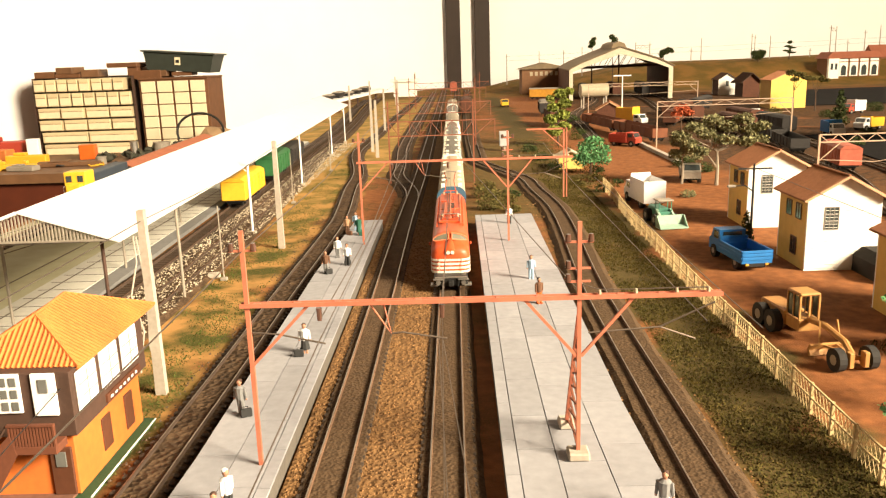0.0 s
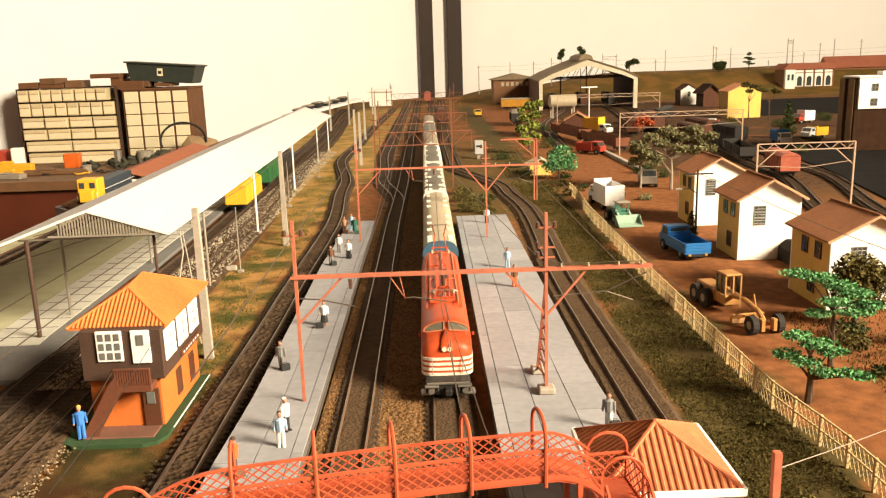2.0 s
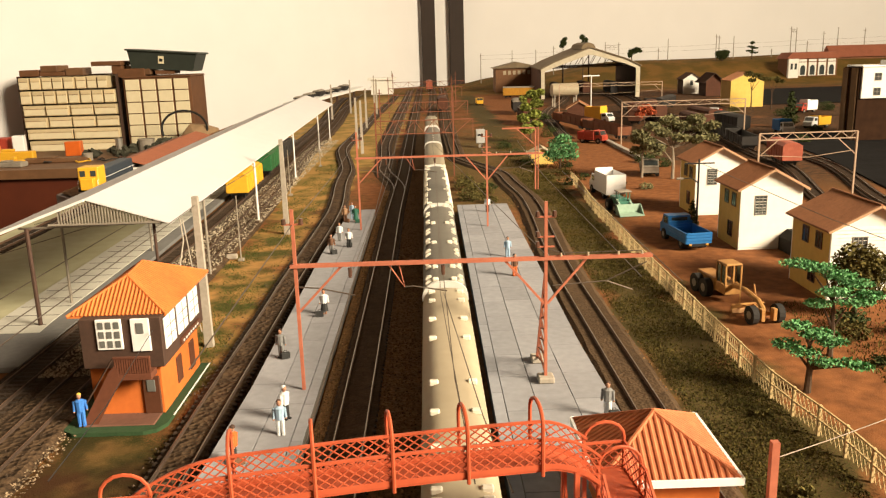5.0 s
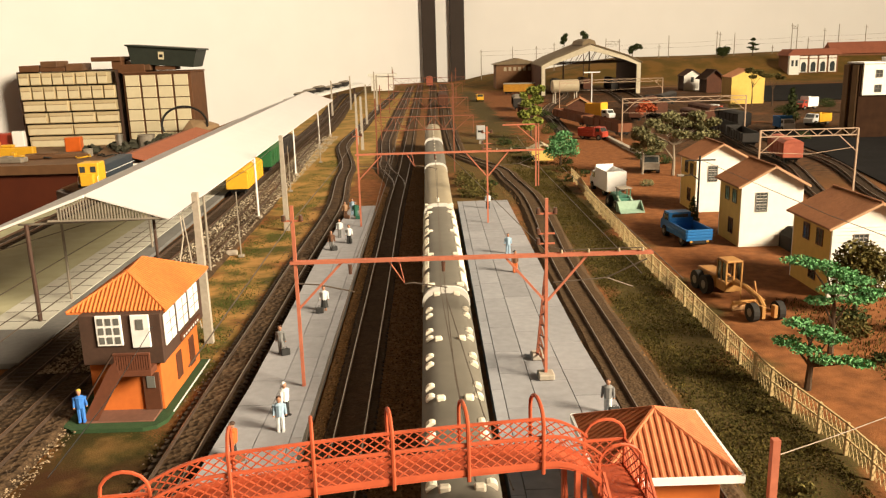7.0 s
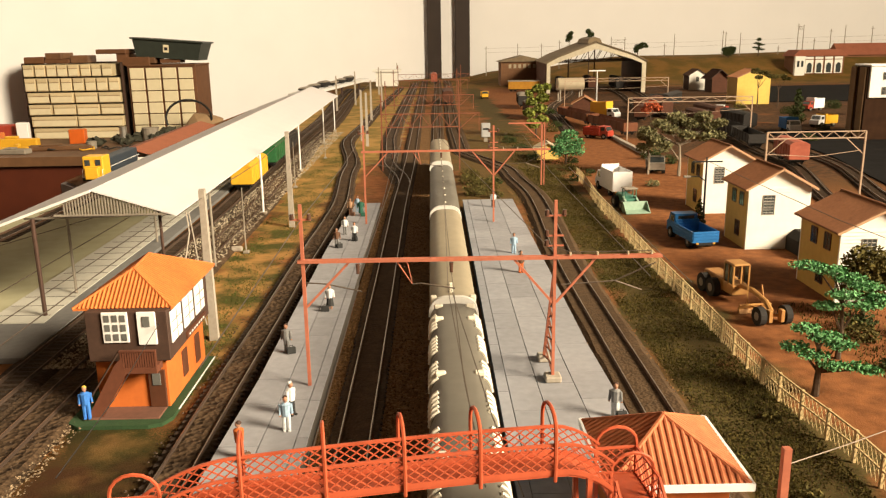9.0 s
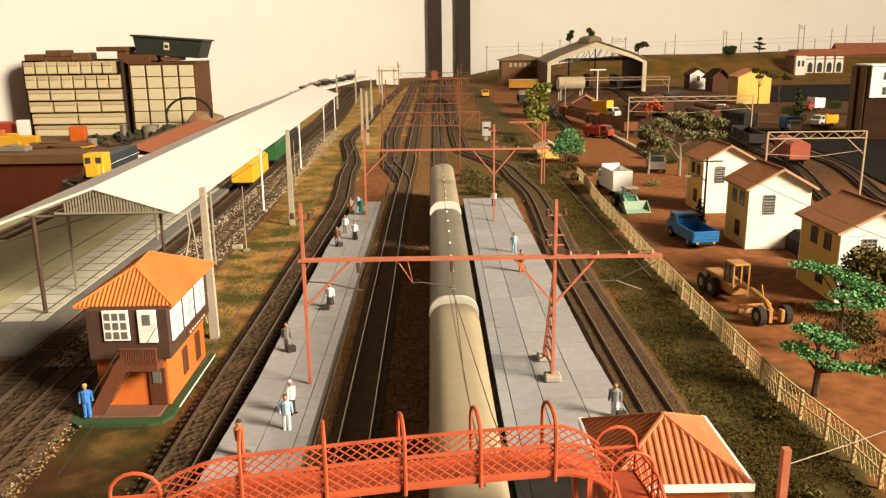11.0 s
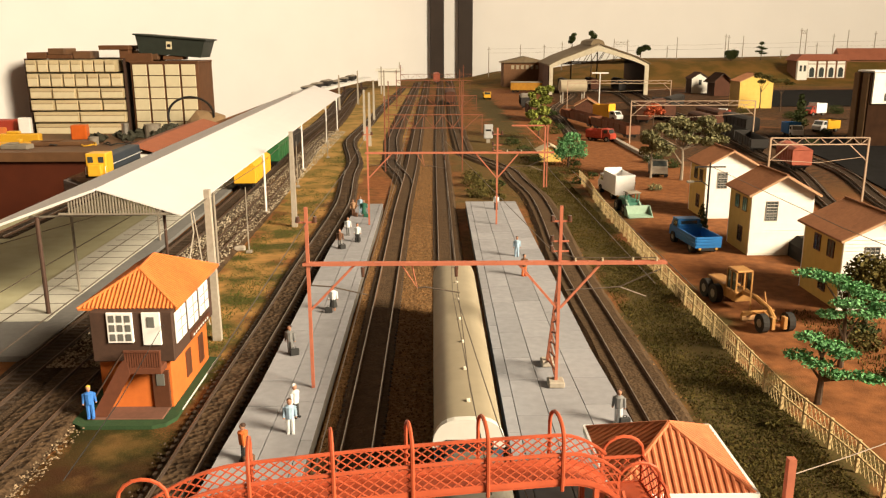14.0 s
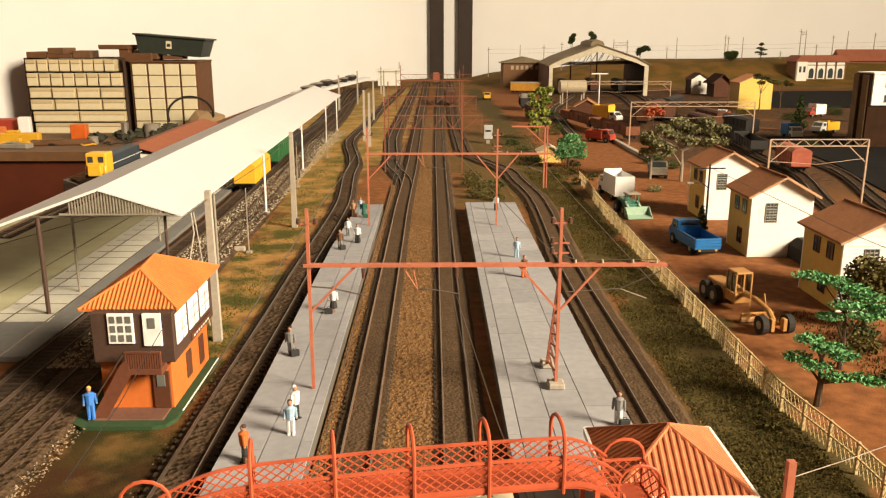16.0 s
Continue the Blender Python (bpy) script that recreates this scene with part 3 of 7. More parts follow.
def coach(y, roof, vents, ends=M_BLUE, label="", dark_end=False, pairs=2, ln=298):
    """A passenger coach with its front end at y = 0 of its own space, running back along +y."""
    t = thing("passenger_coach", 16.2, y, 6, 0, label, "passenger coach", "coaches of the train")
    w = 15.6
    body = part("coach_body", prism(bm_(), [(-w, 7), (-w, 33), (w, 33), (w, 7)], 1, ln - 1), ends, t, "coach sides")
    sec = [(-w - 0.3, 33.02)]
    n = 14
    for i in range(1, n):
        a = math.pi * i / n
        c = math.cos(a)
        k = abs(c) ** 0.62 * (1 if c > 0 else -1)
        sec.append((-(w + 0.3) * k, 33.02 + 13.0 * math.sin(a) ** 0.9))
    sec.append((w + 0.3, 33.02))
    # roof shell, drawn in a little at its rear end
    rf = bm_()
    rings = []
    for yy, kx, kz in ((3.5, 1, 1), (ln - 12, 1, 1), (ln - 5, 0.985, 0.96), (ln - 1.5, 0.94, 0.86), (ln - 0.3, 0.86, 0.62)):
        rings.append([rf.verts.new((x * kx, yy, 33.02 + (z - 33.02) * kz)) for x, z in sec])
    for r0, r1 in zip(rings, rings[1:]):
        for i in range(len(sec) - 1):
            rf.faces.new((r0[i], r1[i], r1[i + 1], r0[i + 1]))
    rf.faces.new(rings[0])
    rf.faces.new(rings[-1][::-1])
    part("roof", rf, roof, t, "", smooth=True)
    rimsec = [(x * 1.035, 33 + (z - 33) * 1.06) for x, z in sec]
    part("roof_end", prism(bm_(), rimsec, 0, 3.6), M_RIM if not dark_end else M_BLUE, t, "white rim at the roof end" if not dark_end else "blue roof end")
    for s in (-1, 1):
        for k in range(14):
            yy = 14 + k * (ln - 36) / 13.5
            part("window", box(bm_(), s * w - 0.15, yy, 20, s * w + 0.15, yy + 12, 29), M_GLASS, body, "dark coach window")
    part("gangway", bbox(bm_(), -11, -2.3, 9, 11, 1, 37, 0.5), M_BLACK, t, "black corridor connection")
    part("gangway", bbox(bm_(), -11, ln - 1, 9, 11, ln + 2.3, 36, 0.5), M_BLACK, t, "black corridor connection")
    for yy in (45, ln - 45):
        bogie(t, yy)
    if vents == "side" and pairs == 2:
        # pairs of louvred domes along both edges, with larger boxes between them
        for g in range(7):
            for yy in (ln - 36 - 40 * g, ln - 48 - 40 * g):
                for s in (-1, 1):
                    dome(t, s * 11.2, yy, 43.2, s)
        for yy in (ln - 9, ln - 94, ln - 174, ln - 254, 9):
            for s in (-1, 1):
                part("roof_vent", bbox(bm_(), s * 6.6 - 2.3, yy - 1.7, 44.4, s * 6.6 + 2.3, yy + 1.7, 47.8, 0.8), M_STRIPE, t, "white box ventilator")
    elif vents == "side":
        for g in range(7):
            for k in range(5):
                yy = 24 + g * 38 + k * 5.2
                for s in (-1, 1):
                    vb = line(bm_(), [(s * 15.7, yy, 36.4), (s * 15.0, yy, 40.4), (s * 13.6, yy, 42.9), (s * 11.4, yy, 44.6)], 1.0, 6)
                    part("roof_vent", vb, M_STRIPE, t, "white arched side ventilator")
        for yy in (11, 96, 180, 264, ln - 10):
            for s in (-1, 1):
                part("roof_vent", bbox(bm_(), s * 10 - 2.8, yy - 1.6, 43.6, s * 10 + 2.8, yy + 1.6, 46.6, 0.7), M_STRIPE, t, "white box ventilator")
    elif vents == "pair":
        for yy in (8, 16, 24, 58, 92, 126, 190, 224, 262, 282):
            for s in (-1, 1):
                part("roof_vent", bbox(bm_(), s * 9.6 - 2.4, yy, 44, s * 9.6 + 2.4, yy + 3.0, 46.9, 0.6), M_STRIPE, t, "white roof ventilator")
    elif vents == "few":
        for yy in (12, 20, 28):
            part("roof_vent", bbox(bm_(), -2.5, yy, 45, 0.5, yy + 3.5, 47.4, 0.6), M_STRIPE, t, "white roof ventilator")
        for s in (-1, 1):
            part("roof_vent", bbox(bm_(), s * 13 - 2, 6, 41, s * 13 + 2, 10, 45.2, 0.6), M_STRIPE, t, "white roof ventilator")
    else:
        for k in range(7):
            part("roof_vent", bbox(bm_(), -0.6, 20 + k * (ln - 46) / 6, 45.6, 1.4, 22.2 + k * (ln - 46) / 6, 47.3, 0.4), M_STRIPE, t, "small cream roof ventilator")
    return t


def locomotive():
    t = thing("electric_locomotive", 14, 756, 6, 0, "orange electric locomotive with white nose stripes and pantographs", "locomotive")
    ln, w = 241, 16.3
    # rounded nose and body as one shell
    bm = bm_()
    rings = []
    prof = [(-1, 8), (-1, 20), (-1, 31), (-0.93, 38), (-0.72, 42.5), (-0.35, 44.6), (0, 45), (0.35, 44.6), (0.72, 42.5), (0.93, 38), (1, 31), (1, 20), (1, 8)]

    def sect(y, ws, top, low=8, crown=1.0):
        ring = []
        for px_, pz in prof:
            z = low + (pz - 8) * (top * 0.965 - low) / 37.0
            ring.append(bm.verts.new((px_ * ws, y, z)))
        rings.append(ring)
    sect(8, 7.0, 29.5, 11)
    sect(8.6, 11.4, 31.6, 11)
    sect(10, 14.2, 33.4, 11)
    sect(12.4, 15.7, 34.9, 11)
    sect(15.4, w, 36.2, 10.5)
    sect(19, w, 37.4, 10)
    sect(22.5, w, 42.6, 9)
    sect(26, w, 44.4)
    sect(31, w, 45.0)
    sect(ln - 20, w, 45)
    sect(ln - 15, w * 0.98, 43.6)
    sect(ln - 12, w * 0.94, 39)
    sect(ln - 1, w * 0.9, 36)
    for r0, r1 in zip(rings, rings[1:]):
        for i in range(len(prof) - 1):
            bm.faces.new((r0[i], r0[i + 1], r1[i + 1], r1[i]))
    bm.faces.new(rings[0])
    bm.faces.new(rings[-1][::-1])
    for r0, r1 in zip(rings, rings[1:]):
        bm.faces.new((r0[-1], r0[0], r1[0], r1[-1]))
    body = part("loco_body", bm, M_LOCO, t, "glossy orange loco body shell", smooth=True)
    # nose stripes wrap round the front
    for z in (12.2, 15.6, 19.0, 22.4):
        pts = []
        half = [(16.6, 27), (16.6, 15.6), (16.0, 12.2), (14.5, 9.7), (11.7, 8.2), (7.2, 7.6)]
        pts = [(-x, yy) for x, yy in half] + half[::-1]
        st = bm_()
        for p, q in zip(pts, pts[1:]):
            slab4(st, [(p[0], p[1], z + 0.9), (q[0], q[1], z + 0.9), (q[0] * 0.97, q[1] + 1, z + 0.9), (p[0] * 0.97, p[1] + 1, z + 0.9)], 1.8)
        part("nose_stripe", st, M_STRIPE, body, "white stripe round the nose")
    # windscreens: two arched panes in raised pale-edged frames
    for s in (-1, 1):
        edge = [(1.5, 0.0), (12.4, 0.3), (14.4, 1.1), (13.8, 2.7), (10.6, 3.8), (5.6, 4.4), (1.5, 4.6)]
        pts = [(s * x, 19.0 + k * 0.72 + x * x * 0.009, 37.7 + k * 1.06 - x * x * 0.012) for x, k in edge]
        scr = bm_()
        va = [scr.verts.new(p) for p in pts]
        vb = [scr.verts.new((p[0], p[1] + 1.2, p[2] - 0.8)) for p in pts]
        scr.faces.new(va if s > 0 else va[::-1])
        for i_ in range(len(va)):
            scr.faces.new((va[i_], va[(i_ + 1) % len(va)], vb[(i_ + 1) % len(va)], vb[i_]))
        part("windscreen", scr, M_SCREEN, body, "dull grey arched windscreen")
        part("windscreen_frame", line(bm_(), pts + pts[:1], 0.62, 6), M_LOCOEDGE, body, "pale orange windscreen frame")
        part("headlight", rod(bm_(), (s * 1.75, 9.5, 29.6), (s * 1.75, 6.5, 29.0), 1.55, n=14), M_LAMP, body, "round clear headlight lens")
        part("headlight_ring", rod(bm_(), (s * 1.75, 9.6, 29.6), (s * 1.75, 6.8, 29.06), 1.95, n=14), M_LOCOEDGE, body)
        part("grab_rail", line(bm_(), [(s * 9.5, 7.0, 12.6), (s * 9.5, 6.4, 17), (s * 9.5, 7.4, 24)], 0.3), M_STEEL, body, "thin steel grab rail")
        part("marker_step", bbox(bm_(), s * 10.2 - 4.4, -5.6, 8.4, s * 10.2 + 4.4, -1.2, 9.4, 0.3), M_STEEL, t, "bright steel end step")
        part("buffer", rod(bm_(), (s * 10.5, -5.5, 6.2), (s * 10.5, 3, 6.2), 1.9, n=12), M_STEEL, t, "steel buffer")
        part("step", bbox(bm_(), s * 14 - 3, -3, 2.6, s * 14 + 3, 5, 4.2, 0.4), M_STEEL, t, "steel footstep")
        part("side_skirt", box(bm_(), s * 16.6 - 0.2, 32, 6.5, s * 16.6 + 0.2, 212, 11), M_STRIPE, body, "cream lower side band")
        part("mirror", bbox(bm_(), s * 17.3 - 0.8, 24, 32, s * 17.3 + 0.8, 25.5, 34.4, 0.3), M_LOCO, body)
    part("headlight_housing", bbox(bm_(), -4.2, 7.1, 26.6, 4.2, 12, 32.0, 1.4), M_LOCO, body, "orange headlight housing")
    nr = bm_()
    ridge = [(7.2, 31.8, 3.9), (10, 34.4, 3.6), (13.5, 36.6, 2.9), (17.5, 38.2, 1.6), (20.5, 39.0, 0.6)]
    rr = [[nr.verts.new((k * hw, yy, z)) for k, z in ((-1, 30), (-1, zt - 1.2), (-0.55, zt), (0.55, zt), (1, zt - 1.2), (1, 30))] for yy, zt, hw in ridge]
    for r0, r1 in zip(rr, rr[1:]):
        for i_ in range(5):
            nr.faces.new((r0[i_], r0[i_ + 1], r1[i_ + 1], r1[i_]))
    nr.faces.new(rr[0][::-1])
    part("nose_ridge", nr, M_LOCO, body, "tapering ridge along the top of the nose", smooth=True)
    part("pilot", bbox(bm_(), -14, -2.6, 2.6, 14, 14, 11.2, 0.8), M_BLACK, t, "black buffer beam with coupler")
    part("coupler", bbox(bm_(), -2.2, -9, 4, 2.2, -2, 8, 0.6), M_BLACK, t, "black coupler")
    part("buffer_beam", bbox(bm_(), -13.5, -3.6, 9.6, 13.5, -2.4, 11.0, 0.3), M_STEEL, t, "bright steel edge of the buffer beam")
    for x_ in (-6.5, 6.5):
        part("brake_hose", line(bm_(), [(x_, -2.6, 8), (x_, -4.6, 6.5), (x_ * 0.9, -5, 3)], 0.5), M_BLACK, t, "black brake hose")
    # roof equipment
    rd = bm_()
    bbox(rd, -10.2, 62, 42.6, 10.2, 205, 44.7, 0.5)
    part("roof_deck", rd, M_LOCO, body, "raised orange roof walkway")
    part("roof_hatch", bbox(bm_(), -6, 92, 44.7, 4, 150, 47.0, 0.8), M_LOCO, body, "orange equipment hatch")
    part("roof_slot", box(bm_(), -0.5, 112, 46.9, 3.6, 140, 47.3), M_DARKWOOD, body, "dark louvre in the hatch")
    for s in (-1, 1):
        cleat = mesh_of("roof_cleat", box(bm_(), s * 11.6 - 0.5, 0, 41, s * 11.6 + 0.5, 1.6, 44.0), M_LOCO)
        for k in range(22):
            piece("roof_cleat", cleat, body, 0, 56 + k * 6.5, 0)
        for yy in (80, 205):
            part("insulator", rod(bm_(), (s * 7, yy, 42), (s * 7, yy, 47.5), 1.5, 1.0, n=8), M_CREAM, body, "ceramic insulator")
    for yy, up in ((76, 0), (214, 1)):
        pg = thing("pantograph", 0, yy, 43.4)
        pg.parent = t
        fr = bm_()
        line(fr, [(-7, -8, 2), (7, -8, 2), (7, 10, 2), (-7, 10, 2), (-7, -8, 2)], 0.5)
        part("pantograph_base", fr, M_LOCO, pg)
        ar = bm_()
        if up:
            for s in (-1, 1):
                line(ar, [(s * 6, -6, 2.5), (s * 4, 12, 13), (s * 6, 2, 24)], 0.45)
        else:
            for s in (-1, 1):
                line(ar, [(s * 6, -6, 2.5), (s * 4, 13, 4.5), (s * 6, -4, 6)], 0.45)
        part("pantograph_arm", ar, M_LOCO, pg)
        top = 24 if up else 6
        part("contact_strip", line(bm_(), [(-10, 2 if up else -4, top - 1.5), (-7, 2 if up else -4, top), (7, 2 if up else -4, top), (10, 2 if up else -4, top - 1.5)], 0.5), M_STEEL, pg, "steel contact strip")
    for yy in (60, 180):
        bogie(t, yy, 3)
    part("roof_pipe", line(bm_(), [(4, 70, 45.5), (4, 88, 47), (5, 110, 47), (4, 150, 46.6), (2, 170, 46), (0, 205, 45.4)], 0.45), M_RED, body)
    part("cross_pipe", line(bm_(), [(-9, 84, 45.2), (9, 84, 45.2)], 0.5), M_LOCO, body)
    part("cross_pipe", line(bm_(), [(-9, 160, 45.2), (3, 160, 45.2)], 0.5), M_LOCO, body)
    for a_, c_ in (((9.6, 52), (9.6, 203)), ((-9.6, 205), (9.6, 205)), ((-9.2, 118), (9.4, 118)), ((-9.6, 62), (-9.6, 74))):
        part("roof_rail", line(bm_(), [(a_[0], a_[1], 45.1), (c_[0], c_[1], 45.1)], 0.55, 5), M_LOCOEDGE, body, "pale worn edge rail on the roof")
    for yy in (70, 100, 128, 152, 178):
        part("conductor_bracket", bbox(bm_(), -1.2, yy, 44.6, 1.6, yy + 3.2, 47.6, 0.4), M_RED, body, "red conductor bracket")
    part("roof_conductor", line(bm_(), [(0.2, 66, 47.8), (0.2, 130, 48), (0.2, 206, 47.6)], 0.55), M_RED, body, "red roof conductor rod")
    return t


LOCO = locomotive()
CARS = [coach(0, M_CREAM, "pair", M_BLUE, "cream-roofed blue passenger coach with paired roof ventilators", True),
        coach(0, M_GREYROOF, "side", M_BLUE, "grey-roofed passenger coach with rows of white side ventilators"),
        coach(0, M_GREYROOF, "side", M_BLUE, "grey-roofed passenger coach with close rows of white side ventilators", False, 4),
        coach(0, M_TANROOF, "few", M_BLUE, "plain tan-roofed passenger coach"),
        coach(0, M_GREYROOF, "dots", M_BLUE, "grey-roofed passenger coach with a line of small ventilators"),
        coach(0, M_TANROOF, "dots", M_BLUE, "tan-roofed last coach with a line of small ventilators", ln=280)]


def motions():
    # seconds and the place of the loco's nose along the main line, in millimetres
    nose = [(0, 768), (0.5, 693), (1, 617), (1.5, 545), (2, 472), (2.5, 394), (3, 316), (3.5, 237), (4, 158), (6.5, -242), (7, -324), (7.5, -405),
            (8, -486), (8.5, -567), (9, -648), (11.5, -1030), (12, -1110), (12.5, -1193), (13, -1279), (13.5, -1363), (14, -1445), (14.5, -1527),
            (15, -1606), (15.5, -1682), (16, -1760)]
    walk(LOCO, [(t, pose(0.0152, (y + 5) / 1000, 0.006)) for t, y in nose])
    for k, c in enumerate(CARS):
        walk(c, [(t, pose(0.0162, (y + 248 + 303 * k + (18 if k == 5 else 0)) / 1000, 0.006)) for t, y in nose])

# ---------------------------------------------------------------- station: signal cabin
M_TILE = mat("terracotta_tiles", (0.62, 0.19, 0.045), (0.47, 0.13, 0.035), 0.75, 350, 0.15)
M_CABORANGE = mat("ochre_orange_render", (0.58, 0.155, 0.03), (0.48, 0.12, 0.025), 0.8, 250, 0.1)
M_GREENEDGE = mat("green_grass_mat", (0.035, 0.075, 0.028), (0.02, 0.045, 0.018), 0.95, 900, 0.6)
M_BALCONY = mat("red_brown_planks", (0.15, 0.05, 0.025), (0.10, 0.034, 0.018), 0.8, 300, 0.2)
M_BROWNDOOR = mat("brown_door", (0.11, 0.04, 0.02), None, 0.6, 300, 0.1)
M_PANE = mat("grey_pane", (0.16, 0.16, 0.15), (0.10, 0.10, 0.095), 0.15, 60, 0.0, spec=0.6)


def tiled_slope(bm, a, b_, c, d, rows, r):
    """Roll tiles running from the eave a-b up to the ridge d-c, as half-round ribs."""
    a, b_, c, d = map(Vector, (a, b_, c, d))
    for i in range(rows):
        k = (i + 0.5) / rows
        p = a.lerp(b_, k)
        # each rib runs straight up the slope, to the ridge or the hip
        up = ((d + c) / 2 - (a + b_) / 2)
        up = up - (b_ - a).normalized() * up.dot((b_ - a).normalized())
        ka, kc = (d - a).dot((b_ - a).normalized()) / (b_ - a).length, (c - a).dot((b_ - a).normalized()) / (b_ - a).length
        f = 1.0
        if k < ka:
            f = k / ka
        elif k > kc:
            f = (1 - k) / (1 - kc)
        if f > 0.05:
            rod(bm, p, p + up * f, r, n=6, cap=True)
    return bm


def hip_roof(parent, x0, x1, y0, y1, z0, z1, ridge_a, ridge_b, mtl, n_front, n_side, r=0.75, label="terracotta roll-tile hip roof"):
    """Hip roof over a rectangle, ridge from ridge_a to ridge_b (x, y)."""
    A, B, C, D = (x0, y0, z0), (x1, y0, z0), (x1, y1, z0), (x0, y1, z0)
    P, Q = (*ridge_a, z1), (*ridge_b, z1)
    bm = bm_()
    vv = [bm.verts.new(p) for p in (A, B, C, D, P, Q)]
    lo = [bm.verts.new((p[0], p[1], p[2] - 1.2)) for p in (A, B, C, D)]
    for f in ((0, 1, 4), (1, 2, 5, 4), (2, 3, 5), (3, 0, 4, 5)):
        bm.faces.new([vv[i] for i in f])
    for i in range(4):
        j = (i + 1) % 4
        bm.faces.new((vv[i], lo[i], lo[j], vv[j]))
    bm.faces.new(lo)
    roof = part("roof", bm, mtl, parent, label)
    part("roof_tiles", tiled_slope(bm_(), A, B, P, P, n_front, r), mtl, roof, "ribs of roll tiles")
    part("roof_tiles", tiled_slope(bm_(), B, C, Q, P, n_side, r), mtl, roof, "ribs of roll tiles")
    part("roof_tiles", tiled_slope(bm_(), C, D, Q, Q, n_front, r), mtl, roof, "ribs of roll tiles")
    part("roof_tiles", tiled_slope(bm_(), D, A, P, Q, n_side, r), mtl, roof, "ribs of roll tiles")
    rb = bm_()
    for p, q in ((A, P), (B, P), (C, Q), (D, Q), (P, Q)):
        if (Vector(p) - Vector(q)).length > 0.1:
            rod(rb, p, q, r * 1.25, n=6)
    part("ridge_tiles", rb, mtl, roof, "ridge and hip capping tiles")
    return roof


def signal_cabin():
    t = thing("signal_cabin", -178, 494, 0, 0, "two-storey orange and dark brown signal cabin with terracotta hip roof", "signal cabin")
    part("plinth", prism(bm_(), [(-33, 46), (-33, -48), (-31, -56), (-25, -60), (16, -60), (23, -57), (27, -49), (27, 46)], 0.2, 2.6, "z"), M_GREENEDGE, t, "green grass mat round the cabin")
    part("paving", bbox(bm_(), -24, -52, 2.0, 20, 44, 3.4, 0.5), mat("brown_paving", (0.16, 0.075, 0.05), None, 0.9, 300, 0.2), t, "brown paved base")
    low = part("lower_wall", bbox(bm_(), -20, -36, 3, 22, 42, 34, 0.3), M_CABORANGE, t, "orange rendered ground floor")
    up = part("upper_wall", bbox(bm_(), -21.5, -40, 34, 26.0, 45, 64.5, 0.3), M_DARKWOOD, t, "dark brown timber upper floor")
    # front window with nine panes
    fr = part("window", bbox(bm_(), -11.5, -41.2, 46, 3.5, -39.6, 64.5, 0.3), M_WHITE, up, "white nine-pane window")
    for i in range(3):
        for j in range(3):
            part("pane", bbox(bm_(), -10 + i * 4.6, -41.6, 47.4 + j * 5.7, -6.8 + i * 4.6, -41.0, 51.6 + j * 5.7, 0.2), M_PANE, fr)
    dr = part("door", bbox(bm_(), 8.8, -41.2, 44.5, 19.6, -39.6, 64.5, 0.3), M_WHITE, up, "white upper door with a small pane")
    part("pane", bbox(bm_(), 12, -41.7, 55.5, 16.4, -41.0, 62, 0.3), M_PANE, dr)
    # windows along the track side
    for k in range(3):
        y0 = -36 + k * 25
        w = part("window", bbox(bm_(), 26.1, y0, 43.5, 27.2, y0 + 20, 62.5, 0.3), M_WHITE, up, "white side window")
        part("glazing_bar", box(bm_(), 27.2, y0 + 9.7, 44, 27.5, y0 + 10.3, 62), M_GREYWOOD, w)
        for zz in (50, 56):
            part("glazing_bar", box(bm_(), 27.2, y0 + 1, zz, 27.45, y0 + 19, zz + 0.5), M_GREYWOOD, w)
    part("name_board", bbox(bm_(), 22.0, -8, 35.6, 27.4, 34, 40, 0.3), M_BROWNDOOR, up, "red-brown name board with unreadable lettering")
    bars = bm_()
    for k in range(7):
        box(bars, 27.3, -5 + k * 5.2, 37.2, 27.6, -2.6 + k * 5.2, 38.4)
    part("lettering", bars, M_WHITE, up, "white bars of lettering")
    part("door", bbox(bm_(), 10.5, -37.4, 3.4, 20.5, -35.6, 27, 0.3), M_BROWNDOOR, low, "brown ground-floor door")
    part("pane", bbox(bm_(), 13, -37.9, 17.5, 18, -37.2, 25, 0.2), M_PANE, low)
    part("window", bbox(bm_(), 21.6, -8, 10, 22.8, 2, 27, 0.3), M_BROWNDOOR, low, "brown shuttered side window")
    part("window", bbox(bm_(), 21.6, 20, 8, 22.8, 30, 27, 0.3), M_BROWNDOOR, low, "brown shuttered side window")
    # balcony and outside stair
    bal = part("balcony", bbox(bm_(), 0, -50, 30, 21, -39.5, 34, 0.3), M_BALCONY, t, "red-brown timber balcony")
    part("balcony_panel", box(bm_(), 0, -49.2, 34, 21, -48.6, 43.4), M_BALCONY, bal)
    pk = mesh_of("baluster", box(bm_(), 0, 0, 0, 0.9, 0.7, 10), M_BALCONY)
    for k in range(15):
        piece("baluster", pk, bal, 0.4 + k * 1.4, -50, 34)
    part("handrail", box(bm_(), 0, -50.4, 43.4, 21, -48.4, 44.4), M_BALCONY, bal)
    part("edge_strip", box(bm_(), 27.02, -38, 2.0, 27.7, 46, 2.5), M_WHITE, t, "white kerb strip beside the track")
    st = part("stair", prism(bm_(), [(1, 34), (1, 31), (-19, 2.5), (-22, 2.5)], -49.5, -41, "y"), M_BALCONY, t, "red-brown timber outside stair")
    # added brown sheet that imitates the shading below the balcony and stair
    part("stair_panel", prism(bm_(), [(-22, 3.6), (-13, 3.6), (3, 30), (1, 40), (-3, 36)], -50.2, -49.6, "y"), M_BALCONY, st, "thin brown panel standing in for shade beside the stair")
